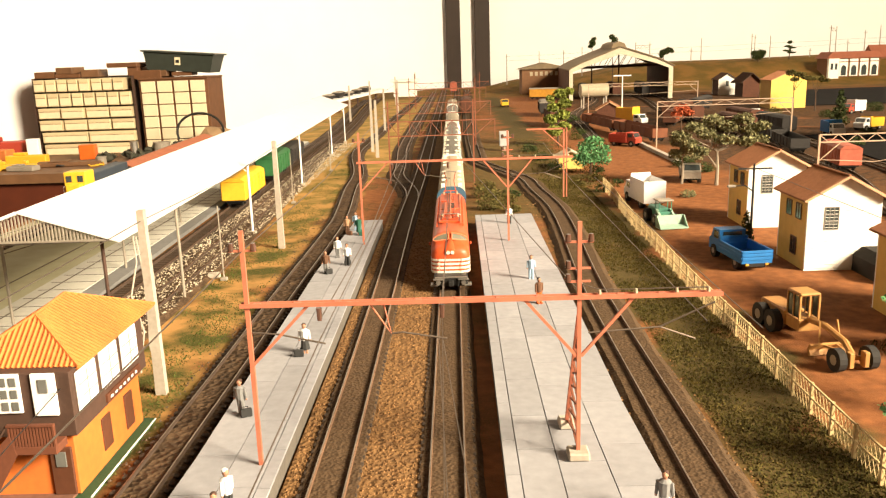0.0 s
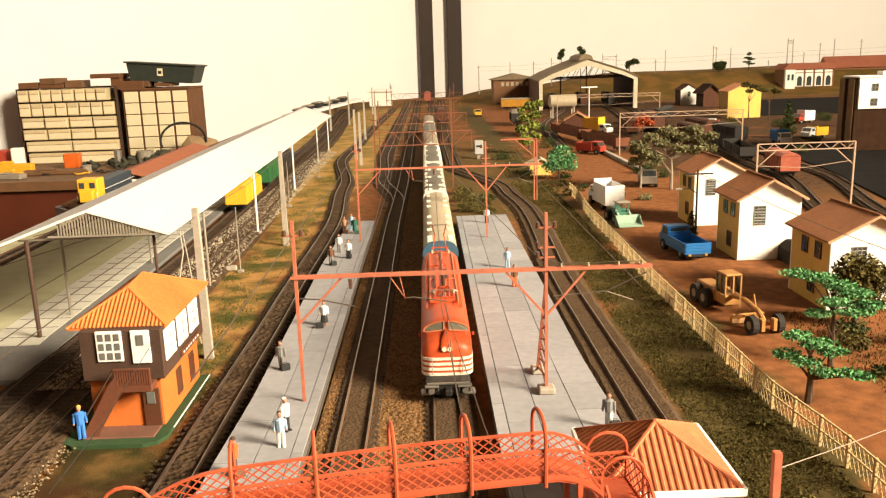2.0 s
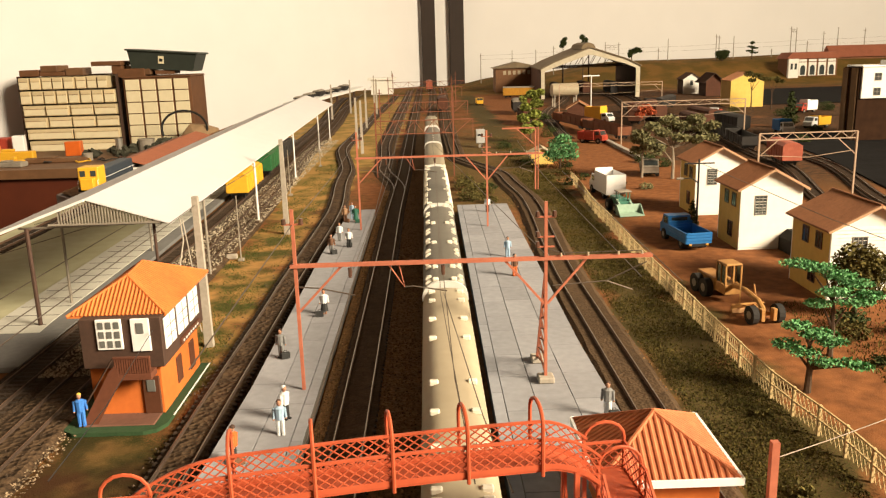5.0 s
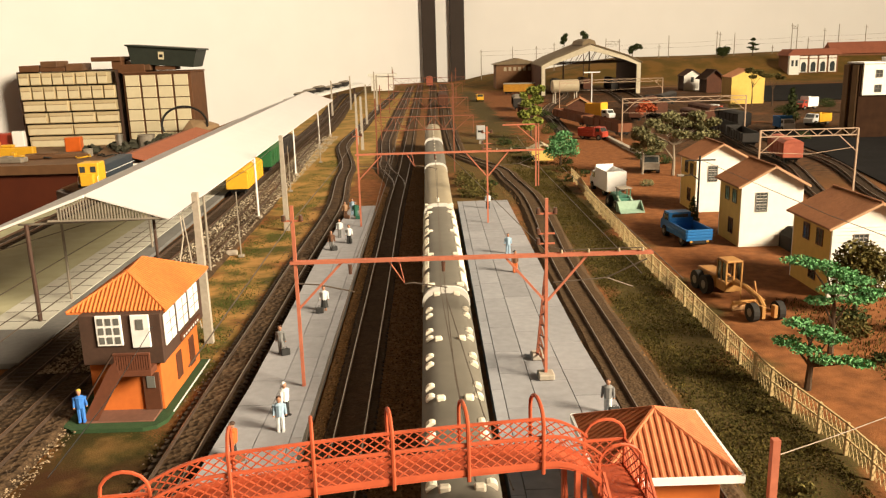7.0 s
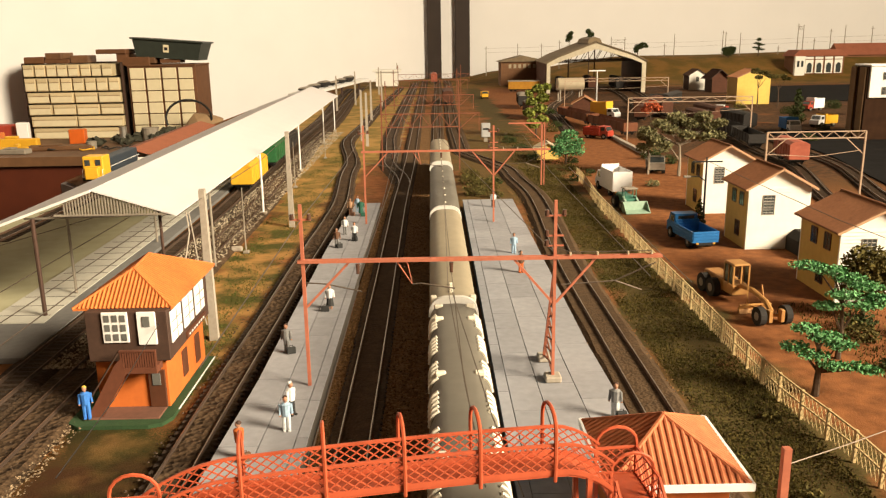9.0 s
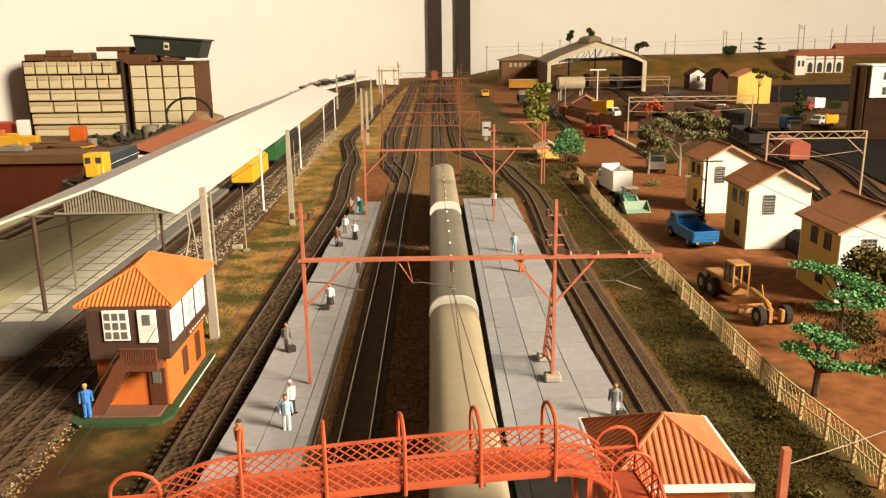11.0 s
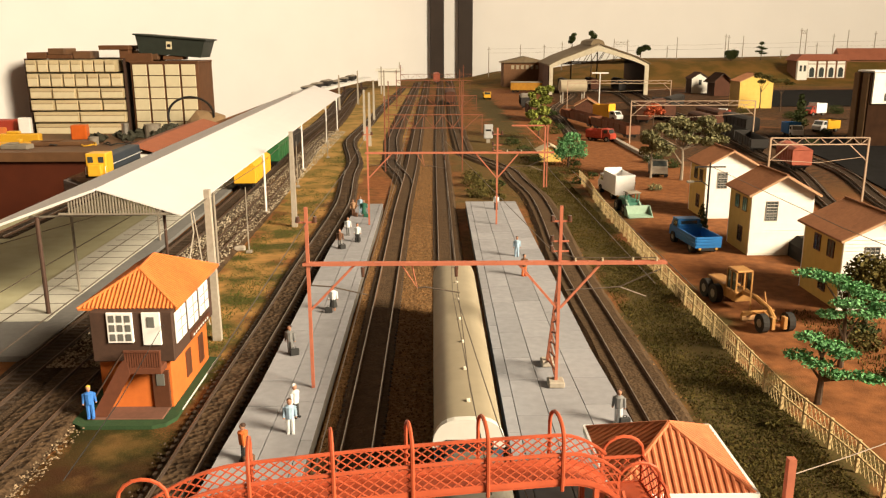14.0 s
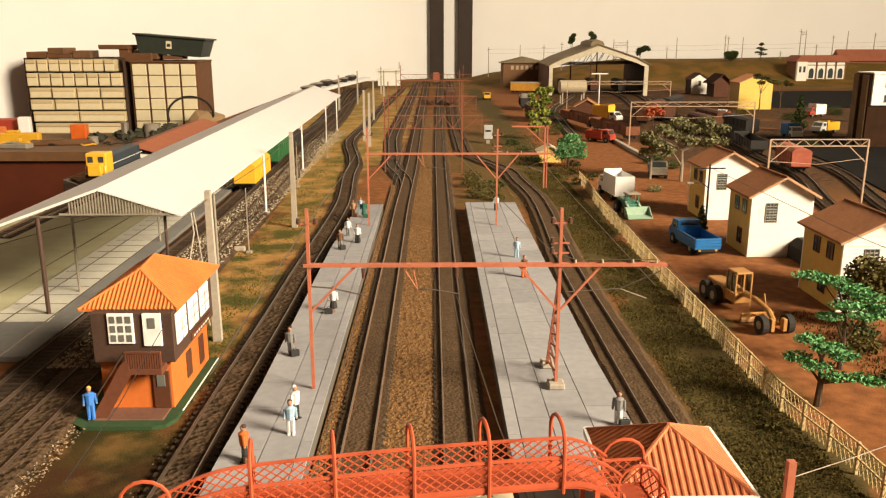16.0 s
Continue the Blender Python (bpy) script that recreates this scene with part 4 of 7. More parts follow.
    for k in range(9):
        part("tread", box(bm_(), -19.5 + k * 2.25, -49.5, 5 + k * 3.3, -16.5 + k * 2.25, -41, 6 + k * 3.3), M_DARKWOOD, st)
    part("handrail", line(bm_(), [(-21, -49.5, 3), (-21, -49.5, 13), (0, -49.5, 44)], 0.6), M_DARKWOOD, st)
    hip_roof(t, -31, 27.5, -33, 63, 64.5, 82.5, (-1, -10), (-4, 26), M_TILE, 24, 34, 0.8)
    return t


signal_cabin()

# ---------------------------------------------------------------- long canopy over the far platform
def drift(y):
    return -0.022 * max(0, y - 640)


def long_canopy():
    t = thing("platform_canopy", 0, 0, 0, 0, "long white gabled platform canopy on slim grey posts", "canopy")
    y0, y1 = 625, 2060
    d = drift(y1)
    rb = bm_()
    slab4(rb, [(-259, y0, 107), (-195, y0, 86.5), (-195 + d, y1, 87), (-259 + d, y1, 110)], 1.0)
    roof = part("roof_slope", rb, M_CANOPY, t, "white sheet roof slope")
    rb = bm_()
    slab4(rb, [(-385, y0, 62), (-259.4, y0, 107), (-259.4 + d, y1, 110), (-385 + d, y1, 66)], 1.0)
    part("roof_slope", rb, M_CANOPY, t, "white sheet roof slope")
    part("edge_beam", bar(bm_(), (-385, y0 - 1, 61.4), (-259, y0 - 1, 106.4), 1.4, 2.0), M_WHITE, t, "white edge beam of the gable")
    # slatted gable screen
    x = -282
    gb = bm_()
    while x < -203:
        top = 105.5 - (x + 259) * 0.32 if x > -259 else 105.5 - (-259 - x) * 0.36
        if top - 88 > 1:
            box(gb, x, y0 + 1, 87.5, x + 0.9, y0 + 1.8, top)
        x += 2.3
    box(gb, -290, y0 + 0.8, 86.4, -203, y0 + 2.4, 87.8)
    part("gable_screen", gb, M_GREYWOOD, t, "grey slatted gable screen", kind="stuff")
    for y in (632, 800, 960):
        part("tie_beam", bar(bm_(), (-318 + drift(y), y + 4, 83), (-199 + drift(y), y + 4, 85), 1.4), M_GREYWOOD, t)
    for y in (1040, 1404, 1797, 2050):
        x = -206 + drift(y)
        ps = part("post", rod(bm_(), (x, y, 1), (x, y, 85), 1.3, n=8), M_WHITE, t, "slim pale post")
        part("footing", bbox(bm_(), x - 4, y - 4, 0, x + 4, y + 4, 4, 0.6), M_CONC, ps, "concrete footing")
        part("bracket", bar(bm_(), (x, y, 72), (x - 14, y, 86), 1), M_WHITE, ps)
    for x, y, top in ((-309, 630, 84), (-309, 690, 88), (-300, 880, 90), (-318, 1100, 84), (-211, 780, 88), (-213, 640, 87), (-322, 1400, 84)):
        part("post", rod(bm_(), (x, y, 1), (x, y, top), 1.7 if y == 630 else 1.2, n=8), M_DARKWOOD if y in (630, 640) else M_GREYWOOD, t, "slim weathered post")
    for y in (760, 1000):
        part("hanging_wire", line(bm_(), [(-420, y - 130, 40), (-300, y, 62), (-215, y + 60, 80)], 0.35), M_WIRE, t)
    for zz in (14, 36):
        part("fence_wire", line(bm_(), [(-322, 350, zz), (-322, 1400, zz)], 0.4), M_WIRE, t)
    return t


long_canopy()
t = thing("platform", 0, 0, 0, 0, "pale tiled platform under the long canopy", "platform", "station platforms", "structure")
part("platform_body", prism(bm_(), [(-302, 612), (-304, 640), (-326, 2060), (-372, 2060), (-350, 640), (-352, 612)], 0.2, 5, "z"), mat("pale_tiles", (0.52, 0.50, 0.44), (0.42, 0.41, 0.36), 0.7, 200, 0.1), t)
gr = bm_()
for k in range(34):
    y = 630 + k * 25
    box(gr, -349, y, 5.0, -305 - 0.0155 * (y - 640), y + 0.7, 5.25)
part("tile_joints", gr, M_KERB, t)
b = bm_()
slab4(b, [(-352, -600, 2.2), (-526, -600, 2.2), (-526, 2000, 2.2), (-374, 2000, 2.2), (-352, 640, 2.2)][::-1], 2)
solid("forecourt", b, mat("mossy_concrete", (0.44, 0.42, 0.28), (0.32, 0.30, 0.18), 0.95, 60, 0.2, detail=0.5), 0, 0, 0, 0, "mossy grey-green concrete forecourt", "forecourt", kind="structure")
b = bm_()
slab4(b, [(-283, 538, 4.6), (-284, 640, 4.6), (-320, 2040, 4.6), (-325, 2040, 4.6), (-303.6, 640, 4.6), (-301.6, 611.5, 4.6), (-526, 611.5, 4.6), (-526, 538, 4.6)][::-1], 4)
solid("forecourt", b, mat("grey_asphalt", (0.17, 0.165, 0.16), None, 0.9, 200, 0.2), 0, 0, 0, 0, "dark grey asphalt apron at the platform end", "apron", kind="structure")

# concrete posts along the goods track
for x, y, h, lean in ((-161, 580, 114, 0), (-166, 965, 114, 0), (-152, 1840, 112, 0), (-133, 1740, 112, 0), (-163, 2300, 112, 0), (-163, 2800, 112, 0), (-296, 2640, 112, 0), (-262, 2920, 116, 0), (-178, 3060, 112, 0), (-166, 4200, 112, 0), (-215, 3500, 112, 0)):
    b = bm_()
    prism(b, [(-3.2, 0), (3.2, 0), (2.0 + lean, h), (-2.0 + lean, h)], -2.4, 2.4)
    solid("concrete_post", b, M_CONC, x, y, 0, 0, "tall weathered concrete catenary post", "post", "concrete posts")
for x, y in ((-194, 840), (-206, 1240), (-200, 1560)):
    b = bm_()
    rod(b, (0, 0, 0), (0, 0, 70), 0.8, 0.5, n=6)
    bbox(b, -3, -3, 0, 3, 3, 3, 0.5)
    solid("lamp_post", b, M_GREYWOOD, x, y, 0, 0, "thin weathered pole on a small footing", "pole", "thin poles")
b = bm_()
bbox(b, -6, -4, 0, 6, 4, 5, 1.2)
solid("stone_block", b, M_CONC, -206, 850, 0, 12, "pale concrete block lying on the verge", "block")
b = bm_()
line(b, [(0, 0, 86), (3, -6, 70), (1, -16, 50), (9, -22, 28), (7, -30, 2)], 0.55)
line(b, [(2, 0, 86), (7, -8, 64), (12, -18, 44), (13, -26, 20), (18, -32, 2)], 0.45)
solid("loose_cable", b, M_CONC, -192, 640, 0, 0, "loose pale cable hanging from the canopy corner", "cable")

# ---------------------------------------------------------------- catenary portals
M_RUSTSTEEL = mat("rusty_red_steel", (0.23, 0.078, 0.04), (0.14, 0.048, 0.026), 0.75, 200, 0.15)
M_INSUL = mat("brown_insulator", (0.10, 0.05, 0.035), None, 0.25, 200, 0.0, spec=0.6)


def knob(parent, x, y, z):
    part("insulator", rod(bm_(), (x, y, z), (x, y, z + 3.4), 1.5, 1.1, n=8), M_INSUL, parent, "glossy brown insulator")


def portal_near(y, tip, zb, far=False):
    t = thing("catenary_portal", 0, y, 0, 0, "red-oxide steel catenary portal over the platforms", "catenary portal", "catenary portals")
    part("mast", bar(bm_(), (-73, 0, 12), (-73, 0, 124), 1.9, 1.9), M_RED, t, "slender red steel mast")
    if far:
        part("mast", bar(bm_(), (73, 0, 12), (73, 0, 122), 1.9, 1.9), M_RED, t, "slender red steel mast")
    else:
        # lattice mast with a raking rear leg
        m_ = part("mast", bar(bm_(), (75, 0, 14), (75, 0, 124), 1.8, 1.8), M_RED, t, "red lattice mast with a raking leg")
        part("raking_leg", bar(bm_(), (74, 33, 14), (75, 2, 80), 1.7, 1.7), M_RED, m_)
        for k in range(7):
            z = 16 + k * 8
            f = (76 - z) / 62
            g = (76 - z - 6) / 62
            part("lacing_bar", bar(bm_(), (75, 0, z), (74.5, 32 * g, z + 6), 0.9), M_RUSTSTEEL, m_)
            part("lacing_bar", bar(bm_(), (75, 0, z + 6), (74.5, 32 * f, z), 0.9), M_RUSTSTEEL, m_)
        for dy in (0, 33):
            part("footing", bbox(bm_(), 70, dy - 5, 12, 80, dy + 5, 16, 0.8), M_CONC, m_, "concrete footing")
    bm = bm_()
    box(bm, -76, -1.9, zb - 0.95, tip, -1.25, zb + 0.95)
    box(bm, -76, 1.25, zb - 0.95, tip, 1.9, zb + 0.95)
    for k in range(int((tip + 76) / 18)):
        box(bm, -70 + k * 18, -1.3, zb - 0.8, -67 + k * 18, 1.3, zb + 0.8)
    part("crossbeam", bm, M_RED, t, "red channel crossbeam")
    s2 = 73 if far else 75
    for a, c in (((-72, 0, zb - 28), (-46, 0, zb - 1)), ((s2 - 1, 0, zb - 28), (s2 - 24, 0, zb - 1)), ((s2 + 1, 0, zb - 28), (s2 + 24, 0, zb - 1))):
        part("brace", bar(bm_(), a, c, 1.3), M_RED, t)
    # hangers with insulators that hold the contact wires
    for x in (-41, 14):
        hg = bm_()
        if x > 0:
            line(hg, [(x - 32, 0, zb - 1), (x - 23, 0, zb - 15), (x - 26, 0, zb - 1)], 0.5)
            part("hanger", hg, M_RED, t, "red steel hanger")
            part("registration_arm", line(bm_(), [(x - 23, 0, zb - 15), (x - 18, 0, zb - 14.5), (x + 2, 0, zb - 18)], 0.45), M_WIRE, t, "steel registration arm")
        else:
            line(hg, [(-72, 0, zb - 13), (-60, 0, zb - 14), (x + 2, 0, zb - 19)], 0.45)
            part("registration_arm", hg, M_WIRE, t, "steel registration arm")
        part("insulator", rod(bm_(), (x, 0, zb - 2), (x, 0, zb - 8), 1.3, 1.0, n=8), M_INSUL, t, "dark hanging insulator")
    for x in (-73, s2):
        part("top_arm", bar(bm_(), (x - 6, 0, 115), (x + 6, 0, 115), 1.0), M_RED, t)
        knob(t, x - 5, 0, 115)
        knob(t, x + 5, 0, 115)
    for x in (84, 100, 118, 132):
        part("insulator", rod(bm_(), (x, 0, zb + 0.9), (x, 0, zb + 3.0), 0.8, 0.6, n=8), M_CREAM, t, "small pale insulator")
    part("jumper_wire", line(bm_(), [(s2, 0, zb + 6), (84, 0, zb + 3), (100, 0, zb + 2.7), (118, 0, zb + 3), (132, 0, zb + 2.8)], 0.3, 4), M_WIRE, t, "thin jumper wire along the beam")
    for zt in (103, 97):
        part("lower_arm", bar(bm_(), (s2 - 5, 0, zt), (s2 + 5, 0, zt), 0.9), M_RED, t)
        knob(t, s2 - 5, 0, zt)
    part("far_arm", line(bm_(), [(s2 + 4, 0, zb - 17), (s2 + 36, 0, zb - 15), (s2 + 60, 0, zb - 4)], 0.4), M_WIRE, t)
    part("far_arm", line(bm_(), [(s2 + 36, 0, zb - 15), (s2 + 52, 0, zb - 21)], 0.4), M_WIRE, t)
    return t


portal_near(465, 138, 90.0)
portal_near(920, 137, 94.5, True)


def portal_truss(y, x0, x1, z0, z1, reach):
    t = thing("catenary_portal", 0, y, 0, 0, "rusty red truss catenary portal across the yard throat", "catenary portal", "catenary portals")
    for x in (x0, x1 - 34):
        part("mast", bar(bm_(), (x, 0, 2), (x, 0, 128), 2.2), M_RUSTSTEEL, t)
        part("top_arm", bar(bm_(), (x - 6, 0, 118), (x + 6, 0, 118), 1.0), M_RUSTSTEEL, t)
    part("upper_chord", bar(bm_(), (x0 - 2, 0, z1), (x1, 0, z1), 1.6), M_RUSTSTEEL, t)
    part("lower_chord", bar(bm_(), (x0 - 2, 0, z0), (x1 - 34, 0, z0), 1.6), M_RUSTSTEEL, t)
    n = 8
    for k in range(n):
        xa, xb = x0 + (x1 - 34 - x0) * k / n, x0 + (x1 - 34 - x0) * (k + 1) / n
        part("lacing_bar", bar(bm_(), (xa, 0, z0 if k % 2 else z1), (xb, 0, z1 if k % 2 else z0), 1.0), M_RUSTSTEEL, t)
        part("lacing_bar", bar(bm_(), (xb, 0, z0), (xb, 0, z1), 0.8), M_RUSTSTEEL, t)
    part("brace", bar(bm_(), (x1 - 34, 0, z0 - 4), (x1 - 4, 0, z1), 1.1), M_RUSTSTEEL, t)
    if reach:
        part("hanger", bar(bm_(), (x1 - 1, 0, z1), (x1 - 1, 0, z0 - 8), 1.0), M_RUSTSTEEL, t)
    return t


portal_truss(1380, -80, 84, 75, 97, True)
portal_truss(1880, -100, 100, 74, 96, True)
portal_truss(2650, -115, 120, 72, 94, True)
portal_truss(3150, -120, 150, 72, 94, True)
# a smaller rust-red portal over the branch
t = thing("catenary_portal", 0, 1225, 0, 0, "small red catenary gantry beside the branch track", "catenary portal", "catenary portals")
part("mast", bar(bm_(), (168, 0, 1), (168, 0, 95), 2), M_RED, t)
part("mast", bar(bm_(), (172, 0, 1), (172, 0, 95), 1.4), M_RED, t)
part("crossbeam", bar(bm_(), (118, 0, 94), (170, 0, 94), 2), M_RED, t)
part("brace", bar(bm_(), (140, 0, 93), (168, 0, 68), 1.2), M_RED, t)

# contact wires
def contact_wire(pts, label="thin overhead contact wire"):
    b = bm_()
    line(b, pts, 0.27, 4)
    return solid("contact_wire", b, M_WIRE, 0, 0, 0, 0, label, "wire", "overhead wires")


ys = [468, 920, 1380, 1880, 2650, 3300]
for x in (14, -41):
    up, lo = [], []
    for i, y in enumerate(ys):
        zb = 86 if i < 2 else 90
        up.append((x, y, zb - 4))
        lo.append((x + (2 if i % 2 else -2), y, 70))
        if i < len(ys) - 1:
            ym = (y + ys[i + 1]) / 2
            up.append((x, ym, 74))
            lo.append((x, ym, 70))
    contact_wire(up, "sagging carrier wire over the track")
    contact_wire(lo)
contact_wire([(14, 468, 82), (16, 330, 72), (20, 250, 70)], "carrier wire running towards the footbridge")
contact_wire([(12, 468, 70), (17, 330, 68), (20, 250, 67)])
contact_wire([(14, 468, 70), (26, 300, 69), (32, 240, 69)])
contact_wire([(-41, 468, 74), (-41, 250, 72)])
contact_wire([(14, 1150, 84), (75, 468, 92)], "wire slanting across the platform to the lattice mast")
contact_wire([(133, 468, 76), (133, 900, 74), (140, 1225, 76)])
contact_wire([(158, 468, 72), (160, 930, 72)])
contact_wire([(-161, 250, 104), (-161, 580, 108), (-164, 780, 103), (-166, 965, 108), (-160, 1400, 102), (-152, 1840, 107), (-163, 2800, 107)], "thin wire strung along the concrete posts")
b = line(bm_(), [(-124.4, 250.0, 73.5), (-140.4, 340.0, 60.5), (-155.1, 440.0, 57.0), (-170.8, 580.0, 56.3)], 0.2, 4)
solid("contact_wire", b, M_BLACK, 0, 0, 0, 0, "thin dark wire sloping past the signal cabin", "wire", "overhead wires")
contact_wire([(-73, 250, 112), (-73, 468, 115), (-73, 700, 111), (-73, 920, 115), (-80, 1380, 116)], "thin feeder wire along the red masts")

# ---------------------------------------------------------------- footbridge
def footbridge():
    t = thing("footbridge", -7, 226, 0, 9.8, "orange-red arched lattice footbridge with hoops", "footbridge")
    W, hgt = 12.6, 10.0

    def deck(x):
        base = 84.6 - 0.00035 * x * x
        if x < -50:
            return base - 0.011 * (-50 - x) ** 2
        if x > 49:
            return base - 0.026 * (x - 49) ** 2
        return base
    xs = [-78 + i * 3 for i in range(49)]
    dk = bm_()
    rows_ = [[dk.verts.new((x, sy * W / 2, deck(x) + dz)) for sy, dz in ((-1, 0), (1, 0), (1, -0.9), (-1, -0.9))] for x in xs]
    for r0, r1 in zip(rows_, rows_[1:]):
        for i in range(4):
            dk.faces.new((r0[i], r0[(i + 1) % 4], r1[(i + 1) % 4], r1[i]))
    part("deck", dk, M_ORANGE, t, "orange bridge deck")
    for side in (-1, 1):
        y = side * W / 2
        gd = thing("girder", 0, 0, 0)
        gd.parent = t
        part("top_rail", ribbon(bm_(), [(x, y, deck(x) + hgt) for x in xs], 0.8, 0.9), M_ORANGE, gd)
        part("bottom_rail", ribbon(bm_(), [(x, y, deck(x) + 0.8) for x in xs], 0.7, 1.8), M_ORANGE, gd)
        lat = bm_()
        n = 40
        dx = 144 / n
        for k in range(n):
            a = -78 + dx * k
            for m_ in range(3):
                f0, f1 = m_ / 3, (m_ + 1) / 3
                for u, v in ((a, a + dx), (a + dx, a)):
                    bar(lat, (u, y, deck(u) + 1.5 + (hgt - 1.8) * f0), (v, y, deck(v) + 1.5 + (hgt - 1.8) * f1), 0.36, 0.36)
        part("lattice", lat, M_ORANGE, gd, "diamond lattice infill", kind="stuff")
    # hoops across the walkway
    for x in (-47.2, -23.3, 0, 23.0, 46.6):
        hp = bm_()
        z0 = deck(x)
        w2 = W / 2 + 0.7
        pts = [(x, -w2, z0 - 2), (x, -w2, z0 + 14.5)]
        for k in range(1, 10):
            a = math.pi * k / 10
            pts.append((x, -w2 * math.cos(a), z0 + 14.5 + 6.2 * math.sin(a)))
        pts += [(x, w2, z0 + 14.5), (x, w2, z0 - 2)]
        line(hp, pts, 0.62, 6)
        part("hoop", hp, M_ORANGE, t, "round-topped orange hoop")
    for x in (-62, 58):
        for y in (-W / 2, W / 2):
            part("trestle_leg", bar(bm_(), (x, y, 12), (x, y, deck(x)), 1.6), M_ORANGE, t, "orange steel trestle leg")
        part("trestle_brace", bar(bm_(), (x, -W / 2, 14), (x, W / 2, deck(x) - 2), 0.9), M_ORANGE, t)
    return t


footbridge()


def lattice_panel(parent, p, q, h, n, dz):
    p, q = Vector(p), Vector(q)
    bm = bm_()
    up = Vector((0, 0, h))
    for k in range(n):
        for f in range(dz):
            u, v = p.lerp(q, k / n), p.lerp(q, (k + 1) / n)
            bar(bm, u + up * (f / dz), v + up * ((f + 1) / dz), 0.36)
            bar(bm, v + up * (f / dz), u + up * ((f + 1) / dz), 0.36)
    pn = part("lattice_panel", bm, M_ORANGE, parent, "orange diamond lattice panel", kind="stuff")
    fr = bm_()
    for a, c in ((p, q), (p + up, q + up), (p, p + up), (q, q + up)):
        bar(fr, a, c, 0.8)
    part("panel_frame", fr, M_ORANGE, pn)
    return pn


def landing(x, y, z, rz, flip, label):
    """Stair landing at a bridge end, with lattice rails, a hoop and a flight down along the platform."""
    t = thing("stair_landing", x, y, 0, rz, label, "stair landing", "footbridge landings")
    part("landing_deck", bbox(bm_(), 0, -9, z, 14, 12, z + 1, 0.2), M_ORANGE, t)
    lattice_panel(t, (0, 12, z + 1), (14, 12, z + 1), 9.5, 4, 3)
    lattice_panel(t, (14 if flip > 0 else 0, 12, z + 1), (14 if flip > 0 else 0, -9, z + 1), 9.5, 6, 3)
    lattice_panel(t, (14, -9, z + 1), (14, -40, z - 22), 9.5, 8, 3)
    lattice_panel(t, (0, -9, z + 1), (0, -40, z - 22), 9.5, 8, 3)
    for k in range(9):
        part("tread", box(bm_(), 0.4, -12 - k * 3.2, z - 2 - k * 2.4, 13.6, -8.6 - k * 3.2, z - 1.2 - k * 2.4), M_ORANGE, t)
    for xx in (0, 14):
        part("trestle_leg", bar(bm_(), (xx, 11, 12), (xx, 11, z), 1.4), M_ORANGE, t)
    hp = bm_()
    line(hp, [(0, 12, z), (0, 12, z + 12)] + [(7 - 7 * math.cos(math.pi * k / 8), 12, z + 12 + 6 * math.sin(math.pi * k / 8)) for k in range(9)] + [(14, 12, z + 12), (14, 12, z)], 0.6, 6)
    part("hoop", hp, M_ORANGE, t, "round-topped orange hoop")
    hq = bm_()
    line(hq, [(14, -4, z), (14, -4, z + 11)] + [(7 + 7 * math.cos(math.pi * k / 8), -4, z + 11 + 6 * math.sin(math.pi * k / 8)) for k in range(9)] + [(0, -4, z + 11), (0, -4, z)], 0.6, 6)
    part("hoop", hq, M_ORANGE, t, "round-topped orange hoop")
    return t


landing(58, 236, 71, 6, 1, "orange lattice-railed stair landing at the platform shelter")
landing(-90, 202, 76, 6, -1, "orange lattice-railed stair landing by the loop track")

# ---------------------------------------------------------------- kiosk on the platform
t = thing("platform_kiosk", 99, 315, 12, 0, "small orange station shelter with terracotta hip roof and white fascia", "shelter")
part("wall", bbox(bm_(), -22, -22, 0, 22, 24, 30, 0.4), M_CABORANGE, t, "orange rendered wall")
part("door", bbox(bm_(), -6, 23.6, 0, 6, 24.8, 24, 0.3), M_BROWNDOOR, t, "brown door")
fa = bm_()
for a, c in (((-29, -28, 30.6), (29, -28, 30.6)), ((29, -28, 30.6), (29, 32, 30.6)), ((29, 32, 30.6), (-29, 32, 30.6)), ((-29, 32, 30.6), (-29, -28, 30.6))):
    bar(fa, a, c, 1.2, 3.0)
part("fascia", fa, M_WHITE, t, "white fascia board")
hip_roof(t, -28, 28, -27, 31, 31.6, 49, (0, -0.5), (0, 0.5), mat("red_terracotta", (0.50, 0.165, 0.07), (0.36, 0.105, 0.045), 0.75, 260, 0.15), 19, 19, 0.8)

# short red post with a stay wire
t = thing("signal_post", 138, 284, 0, 0, "short red steel post with a stay wire", "post")
part("post", bar(bm_(), (0, 0, 0), (0, 0, 61), 3.0, 3.0), M_RED, t)
part("stay_wire", line(bm_(), [(1, 0, 54), (30, 14, 54), (75, 36, 55)], 0.25), M_WIRE, t, "pale stay wire")

# ---------------------------------------------------------------- figures and luggage
def paint(name, c):
    return mat("paint_" + name, c, None, 0.7, 500, 0.1)


